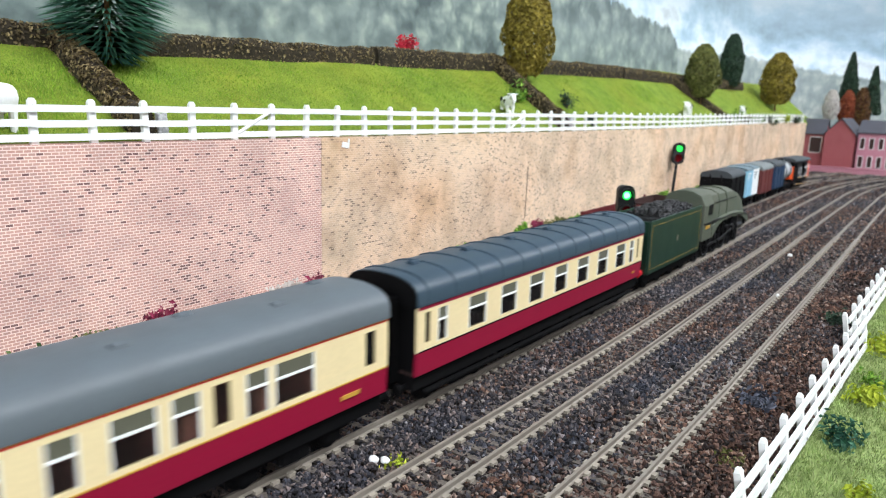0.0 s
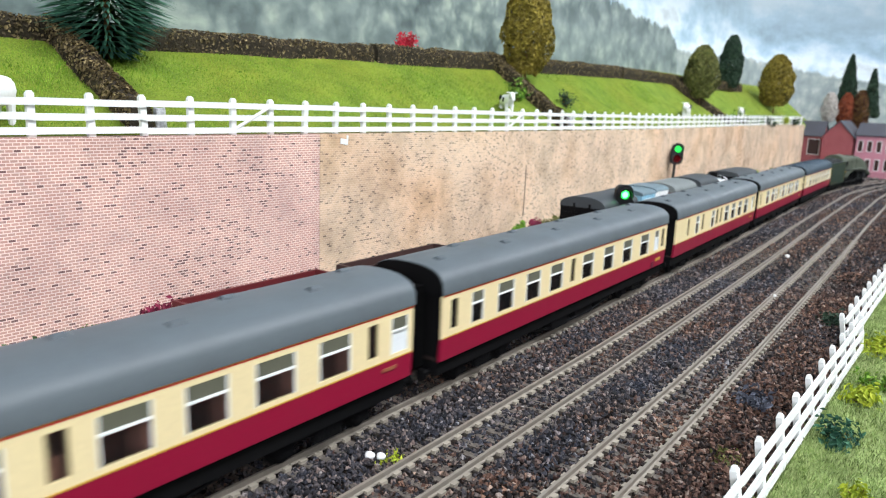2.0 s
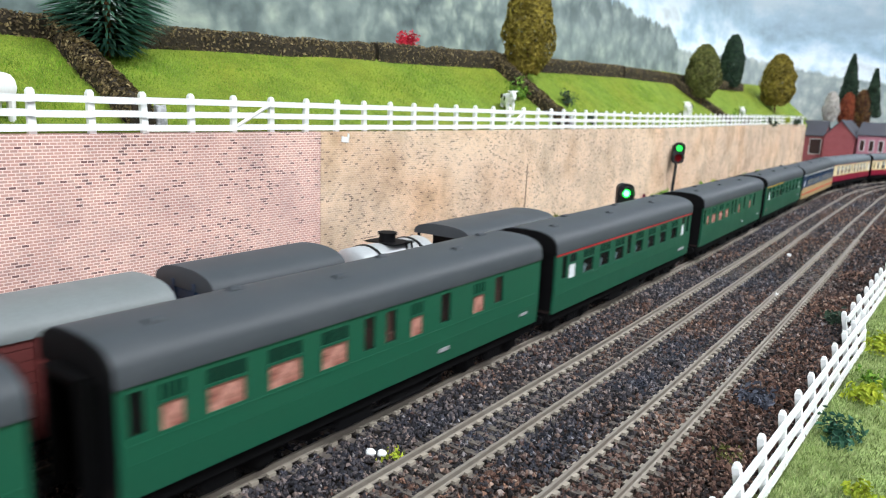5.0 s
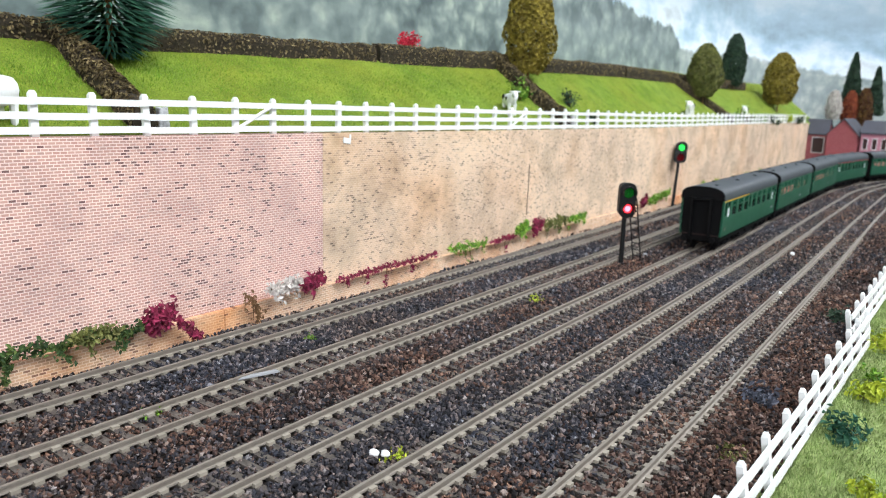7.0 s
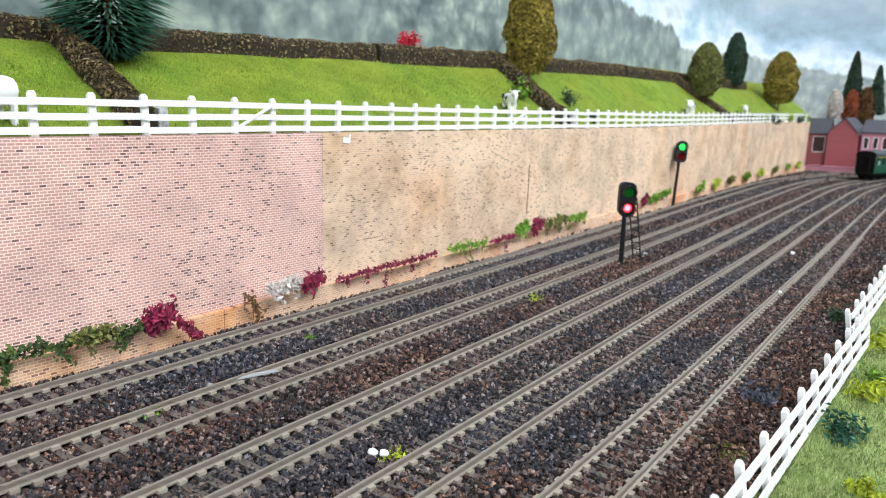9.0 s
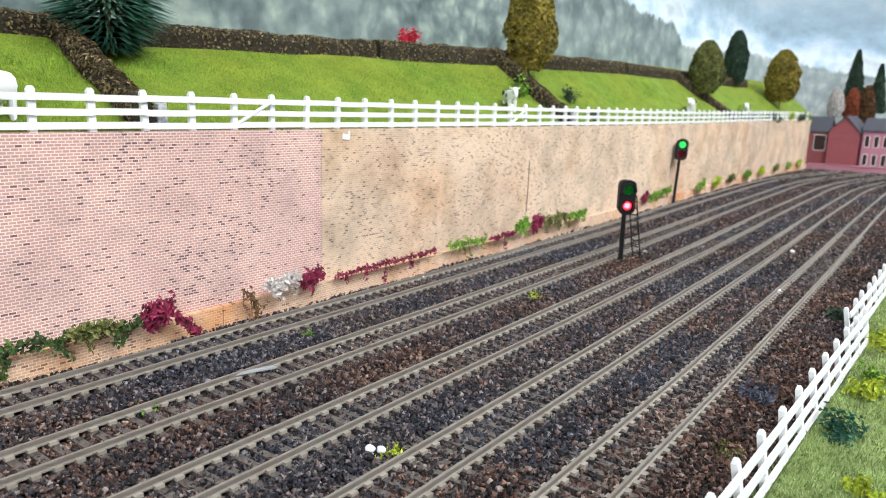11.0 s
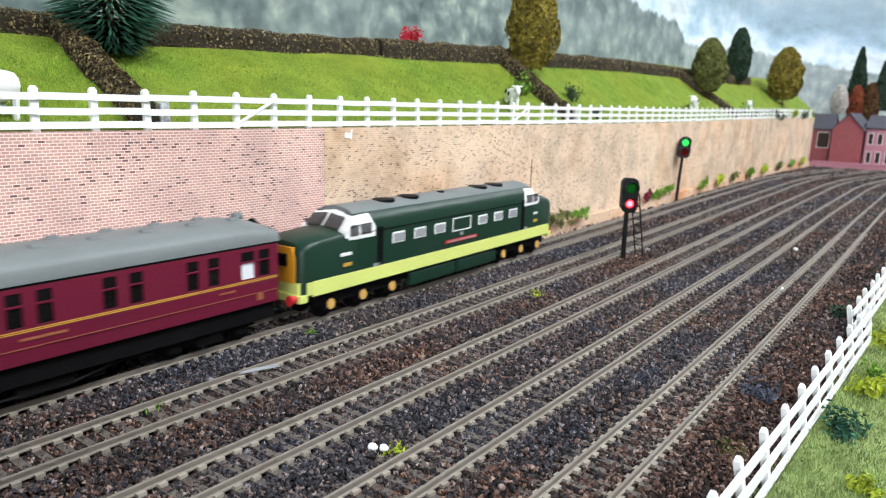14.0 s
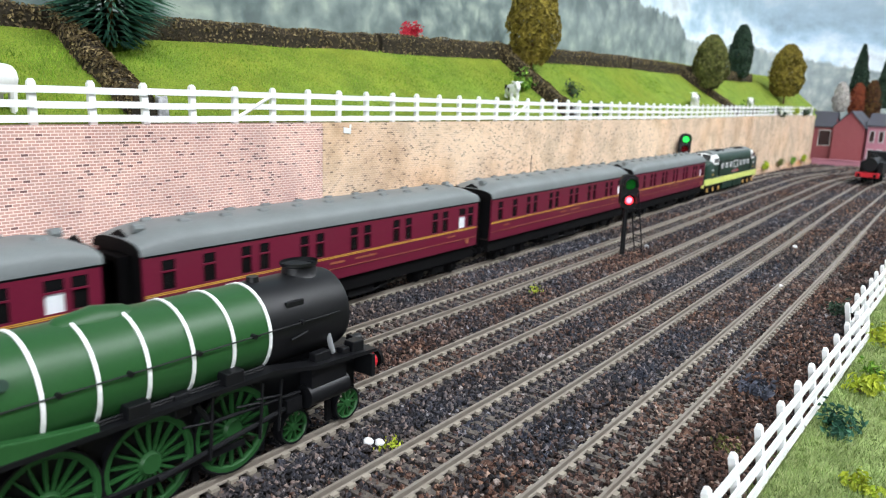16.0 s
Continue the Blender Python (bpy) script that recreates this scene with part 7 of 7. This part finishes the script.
def container_wagon(L, label):
    w = thing("container_wagon", label, "container wagon", G_GOODS)
    h = L / 2
    bm = bmesh.new()
    box(bm, -h, h, -15, 15, 12.6, 14.6)
    part("deck", bm, M_BLACK, w)
    for x0, x1, mat, roof, top in ((-h + 0.5, -1.2, M_PALE_BLUE, M_ROOF_CONTAINER, 49.0), (1.2, h - 0.5, M_WHITE, M_ROOF_CONTAINER, 49.6)):
        bm = bmesh.new()
        box(bm, x0, x1, -16, 16, 14.8, top - 2)
        box_ = part("container", bm, mat, w, bevel=0.3)
        bm = bmesh.new()
        prism(bm, roof_profile(16.3, top - 2, top + 1.4, 12, 0.95), x0 - 0.3, x1 + 0.3)
        part("roof", bm, roof, box_, "blue-grey curved roof", True)
        for i in range(6):
            bm = bmesh.new()
            x = x0 + (x1 - x0) * (i + 0.5) / 6
            for sy in (-1, 1):
                y0, y1 = sorted((sy * 16, sy * 16.5))
                box(bm, x - 0.5, x + 0.5, y0, y1, 15, top - 2.2)
            part("rib", bm, mat, box_)
        for sy in (-1, 1):
            bm = bmesh.new()
            y0, y1 = sorted((sy * 16, sy * 16.7))
            for k in range(3):
                box(bm, x0 + 4, x0 + 18 - 4 * k, y0, y1, 42 - 3 * k, 43.4 - 3 * k)
            part("lettering_bar", bm, M_NAVY if mat is M_WHITE else M_WHITE, box_)
    wagon_base(w, L)
    return w


def flat_wagon(L, label):
    w = thing("flat_wagon", label, "flat wagon", G_GOODS)
    h = L / 2
    bm = bmesh.new()
    box(bm, -h, h, -15, 15, 12, 14.5)
    part("deck", bm, M_INSIDE, w)
    wagon_base(w, L)
    b1 = part("bogie", bogie_bm(26), M_BLACK, w, at=pose(h * 0.72 / 1000, 0, 0))
    shared("bogie", b1.data, w, pose(-h * 0.72 / 1000, 0, 0))
    return w


def brake_van():
    """x = 0 at its trailing end; the cabin runs back to -92."""
    w = thing("brake_van", "black brake van with an orange end and white handrails", "brake van", G_GOODS)
    half = 16.6
    for sy in (-1, 1):
        bm = bmesh.new()
        y0, y1 = sorted((sy * half, sy * (half - 1)))
        box(bm, -77, -24, y0, y1, 16, 43.6)
        box(bm, -91, -77, y0, y1, 16, 33)
        box(bm, -24, -9.2, y0, y1, 16, 33)
        part("side_panel", bm, M_BLACK, w)
        bm = bmesh.new()
        box(bm, -9.2, -0.6, y0, y1, 16, 35.2)
        part("end_corner_panel", bm, M_ORANGE, w, "orange corner panel")
        for x in (-15, -1.0, -90.2):
            bm = bmesh.new()
            box(bm, x - 0.7, x + 0.7, y0, y1, 33, 43.6)
            part("verandah_post", bm, M_BLACK if x < -2 else M_ORANGE, w)
        bm = bmesh.new()
        ya, yb = sorted((sy * half, sy * (half + 3.2)))
        loft(bm, [[(x, ya, z0), (x, yb, z0 + 1), (x, yb, z1 - 1), (x, ya, z1)] for x, z0, z1 in ((-45, 24, 41), (-33, 24, 41))])
        part("lookout_ducket", bm, M_BLACK, w, "black side lookout", bevel=0.4)
        bm = bmesh.new()
        box(bm, -40.6, -35.2, yb - 0.1 if sy > 0 else ya - 0.3, yb + 0.3 if sy > 0 else ya + 0.1, 31.4, 34.4)
        part("label_plate", bm, M_WHITE, w)
        for xa, xb in ((-66, -55.6),):
            bm = bmesh.new()
            yc, yd = sorted((sy * (half - 0.4), sy * (half + 0.25)))
            box(bm, xa, xb, yc, yd, 29, 40)
            part("cabin_window", bm, M_GLASS_DARK, w, bevel=0.3)
        for a, b, z in ((-33, -22.6, 29.2), (-15, -4, 36.4), (-13, -1, 31.6), (-53, -42, 29.6), (-70, -59, 26.8), (-53, -9.5, 18.6)):
            bm = bmesh.new()
            tube(bm, (a, sy * (half + 1.0), z - 0.9), (b, sy * (half + 1.0), z + 0.3), 0.26, None, 6)
            part("handrail", bm, M_WHITE, w, "white handrail")
        for a, b, c, d in ((-52, -44, 31.4, 32.4), (-52, -46, 28.4, 29.2), (-51, -45, 25.4, 26.4), (-51, -44, 23, 24), (-31, -25, 23.6, 26.4), (-26.5, -23.6, 31.6, 34.6), (-15.6, -12, 33.4, 35.8), (-54.5, -52, 30.5, 33.5)):
            bm = bmesh.new()
            yc, yd = sorted((sy * (half - 0.2), sy * (half + 0.22)))
            box(bm, a, b, yc, yd, c, d)
            part("marking", bm, M_WHITE if b - a < 4 else M_GREY, w, "pale side marking")
        for x in (-24.6, -15, -54, -66):
            bm = bmesh.new()
            yc, yd = sorted((sy * (half + 0.2), sy * (half + 0.9)))
            box(bm, x - 0.9, x + 0.9, yc, yd, 17.5, 33)
            part("door_pillar", bm, M_GREY, w, "grey vertical grab rail")
        for a, b in ((-25, -16.4), (-65, -55)):
            bm = bmesh.new()
            yc, yd = sorted((sy * (half - 1), sy * (half + 2.0)))
            box(bm, a, b, yc, yd, 16.8, 18.4)
            part("upper_step", bm, M_OCHRE, w, "ochre step edge")
        bm = bmesh.new()
        yc, yd = sorted((sy * 13.5, sy * 18))
        box(bm, -84, -8, yc, yd, 7.2, 8.0)
        part("footboard", bm, M_BLACK, w)
        bm = bmesh.new()
        yc, yd = sorted((sy * 18, sy * 18.3))
        box(bm, -84, -8, yc, yd, 7.3, 7.9)
        part("footboard_edge", bm, M_OCHRE, w, "ochre footboard edge")
    for x0, x1, mat in ((-1.6, -0.6, M_ORANGE), (-91, -90, M_ORANGE)):
        bm = bmesh.new()
        box(bm, x0, x1, -half + 1, half - 1, 16, 35.2)
        part("end_panel", bm, mat, w, "orange end panel")
    for x in (-24.5, -77.5):
        bm = bmesh.new()
        box(bm, x - 0.5, x + 0.5, -half + 1, half - 1, 16, 43.6)
        part("cabin_end", bm, M_BLACK, w)
    bm = bmesh.new()
    tube(bm, (-20, -6, 30), (-20, 6, 30), 1.0, None, 8)
    tube(bm, (-19, 0, 18), (-19, 0, 38), 1.2, None, 10)
    bmesh.ops.create_uvsphere(bm, u_segments=12, v_segments=8, radius=3.4, matrix=Matrix.Translation((-19, -9, 36)))
    part("brake_wheel", bm, M_GREY, w, "grey handbrake column")
    bm = bmesh.new()
    prism(bm, roof_profile(half + 1.2, 43.4, 48.6, 14, 0.85), -92.5, 1.2)
    part("roof", bm, M_ROOF_DARK, w, smooth=True)
    bm = bmesh.new()
    box(bm, -91, -0.6, -half + 1, half - 1, 13, 16)
    for x in (-72, -20):
        wheelset(bm, x, 6.4)
        for sy in (-1, 1):
            box(bm, x - 3.2, x + 3.2, sy * 11.8 - 1.3, sy * 11.8 + 1.3, 3.6, 12)
    for sy in (-1, 1):
        box(bm, -91, -0.6, sy * 12 - 1, sy * 12 + 1, 9.8, 13)
        tube(bm, (-60, sy * 13.5, 5.5), (-30, sy * 13.5, 5.5), 1.2, None, 8)
        for x in (-60, -42, -30):
            tube(bm, (x, sy * 14, 8), (x, sy * 12.4, 13), 0.5, None, 6)
    part("underframe", bm, M_BLACK, w)
    for sx, xe in ((1, -0.6), (-1, -91)):
        for sy in (-1, 1):
            bm = bmesh.new()
            tube(bm, (xe, sy * 11, 12.5), (xe + sx * 5, sy * 11, 12.5), 1.1, None, 10)
            tube(bm, (xe + sx * 4.4, sy * 11, 12.5), (xe + sx * 5.8, sy * 11, 12.5), 2.5, None, 14)
            part("buffer", bm, M_BLACK, w)
    return w


# (thing, x of its middle behind the black van's leading end, all in mm)
GOODS = [
    (van(63, M_BLACK, M_ROOF_DARK, "black goods van with a dark grey roof"), 31.5),
    (container_wagon(64, "flat wagon carrying a pale blue and a white container"), 109),
    (van(64, M_BAUXITE, M_ROOF_PALE, "brown goods van with a grey roof"), 189),
    (van(62, M_NAVY, M_ROOF_DARK, "dark blue goods van with a black-grey roof"), 268),
    (tank_wagon(60, "silver tank wagon with black straps"), 346),
    (brake_van(), 481),
    (flat_wagon(136, "low empty flat wagon with dark deck"), -76),
    (open_wagon(76, M_WAGON_BROWN, "dark brown empty open wagon", 35.6), -196),
    (open_wagon(74, M_WAGON_RED, "red empty open wagon", 35.6), -284),
]


def small_engine():
    """A black engine that comes round the far bend."""
    e = thing("tank_locomotive", "small black steam engine with a red buffer beam", "locomotive")
    bm = bmesh.new()
    loft(bm, [circle_ring(x, 10.5, 30, 24) for x in (-8, -80)])
    tube(bm, (-20, 0, 38), (-20, 0, 48), 4, 3.6, 14)
    tube(bm, (-50, 0, 38), (-50, 0, 44), 5, 4, 14)
    part("boiler", bm, M_SMOKEBOX, e, smooth=True)
    bm = bmesh.new()
    box(bm, -110, -78, -15.5, 15.5, 14, 48)
    box(bm, -78, -26, -16, -9, 16, 34)
    box(bm, -78, -26, 9, 16, 16, 34)
    part("cab", bm, M_SMOKEBOX, e, bevel=0.8)
    bm = bmesh.new()
    box(bm, -3, 0, -16, 16, 11, 18.5)
    part("buffer_beam", bm, M_RED, e, "red buffer beam")
    bm = bmesh.new()
    box(bm, -110, -2, -15, 15, 14, 16)
    box(bm, -106, -6, -7, 7, 7, 14)
    for x in (-25, -55, -88):
        wheelset(bm, x, 9)
    part("running_gear", bm, M_BLACK, e)
    for sy in (-1, 1):
        bm = bmesh.new()
        tube(bm, (0, sy * 11, 14.5), (6, sy * 11, 14.5), 1.5, 2.6, 14)
        part("buffer", bm, M_BLACK, e)
    return e


SMALL_ENGINE = small_engine()

# ---------- sleepers, one by one along the stretch nearest the eye ----------
for track_ob, y in zip([o for o in scene.objects if o.name.startswith("railway_track")], TRACK_Y.values()):
    step = 0.0066
    s = -0.10
    near_count = 0
    rest = bmesh.new()
    while s < 1.9:
        x, yy, a = path(y, s)
        if s < 0.78:
            shared("sleeper", SLEEPER, track_ob, pose(x, yy, 0, 0, 0, math.degrees(a)))
        else:
            v = box(rest, -1.5, 1.5, -15.5, 15.5, -4.8, -2.9)
            m = pose(x * 1000, yy * 1000, 0, 0, 0, math.degrees(a))
            for q in v:
                q.co = m @ q.co
        s += step
    tagged(part("far_sleepers", rest, M_SLEEPER, track_ob), kind="stuff")


# ---------- all that moves ----------
def glide(keys, t):
    """Monotone piecewise-cubic way along the track at time t; keys: (seconds, metres)."""
    n = len(keys)
    if t <= keys[0][0]:
        return keys[0][1]
    if t >= keys[-1][0]:
        return keys[-1][1]
    slopes = []
    for i in range(n):
        a, b = keys[max(0, i - 1)], keys[min(n - 1, i + 1)]
        slopes.append((b[1] - a[1]) / (b[0] - a[0]))
    for i in range(n - 1):
        (t0, d0), (t1, d1) = keys[i], keys[i + 1]
        if t0 <= t <= t1:
            h, u = t1 - t0, (t - t0) / (t1 - t0)
            return (2 * u ** 3 - 3 * u ** 2 + 1) * d0 + (u ** 3 - 2 * u ** 2 + u) * h * slopes[i] + (3 * u ** 2 - 2 * u ** 3) * d1 + (u ** 3 - u ** 2) * h * slopes[i + 1]


EXPRESS_WAY = [(0, 0), (1.5, 0.604), (2.7, 1.101), (3.5, 1.439), (4.2, 1.738), (6.3, 2.736), (7.0, 3.067), (7.5, 3.306), (8.0, 3.550), (8.5, 3.776), (9.0, 3.982), (9.6, 4.225), (10.4, 4.52), (11.4, 4.72), (16, 4.72)]
GOODS_WAY = [(0, 0.820), (1.5, 0.557), (2.7, 0.3445), (3.5, 0.190), (4.2, 0.059), (6.3, -0.340), (7.5, -0.56), (9.0, -0.80), (10.5, -0.92), (16, -0.92)]
DIESEL_WAY = [(0, -0.62), (9.2, -0.62), (10.2, -0.60), (11.4, -0.372), (12.4, -0.048), (13.4, 0.283), (14.5, 0.647), (16, 1.139)]
STEAM_WAY = [(0, -0.30), (9.2, -0.30), (10.4, -0.27), (12.0, -0.135), (13.2, -0.032), (14.0, 0.044), (14.6, 0.0956), (14.8, 0.1113), (15.2, 0.1391), (15.6, 0.155), (16.0, 0.1653)]
SMALL_WAY = [(0, 2.3), (12, 2.3), (14, 1.85), (15.4, 1.45), (16, 1.275)]


def on_track(y, s, back=False):
    x, yy, a = path(y, s)
    return pose(x, yy, 0, 0, 0, math.degrees(a) + (180 if back else 0))


def run(ob, y, way, offset, step=0.25, back=False):
    """Keys a vehicle along its track; offset: metres of its origin from the train's reference."""
    rows, last = [], None
    n = int(round(16 / step))
    for i in range(n + 1):
        t = 16.0 * i / n
        rows.append((t, on_track(y, glide(way, t) + offset, back)))
    walk(ob, rows)


def motions():
    for ob, length, front in EXPRESS:
        run(ob, TRACK_Y["c"], EXPRESS_WAY, (front - length / 2) / 1000)
    run(EXPRESS_ENGINE, TRACK_Y["c"], EXPRESS_WAY, 0.672)
    for ob, mid in GOODS:
        run(ob, TRACK_Y["b"], GOODS_WAY, mid / 1000)
    run(DIESEL, TRACK_Y["a"], DIESEL_WAY, 0.0)
    for i, ob in enumerate(SLEEPERS):
        run(ob, TRACK_Y["a"], DIESEL_WAY, -(0.2700 + 0.115 + 0.2463 * i))
    run(GREEN_ENGINE, TRACK_Y["c"], STEAM_WAY, 0.0, 0.1)
    run(SMALL_ENGINE, TRACK_Y["d"], SMALL_WAY, 0.0, 0.25, True)
    for wheel, x, y, z, r in GREEN_WHEELS:
        step = 0.05 if r < 0.01 else 0.1
        walk(wheel, [(i * step, pose(x, y, z, 0, math.degrees(glide(STEAM_WAY, i * step) / r), 0)) for i in range(int(round(16 / step)) + 1)])
    # the near signal's lamp lights the green lens first, then the red one
    for (sig, bulb, w, (low, high)), rows in ((SIGNAL_NEAR, ((0, 1), (6.30, 1), (6.40, 0), (16, 0))), (SIGNAL_FAR, ((0, 1), (16, 1)))):
        walk(bulb, [(t, pose(-w * 0.53 / 1000, 0, (high if k else low) / 1000)) for t, k in rows])


motions()
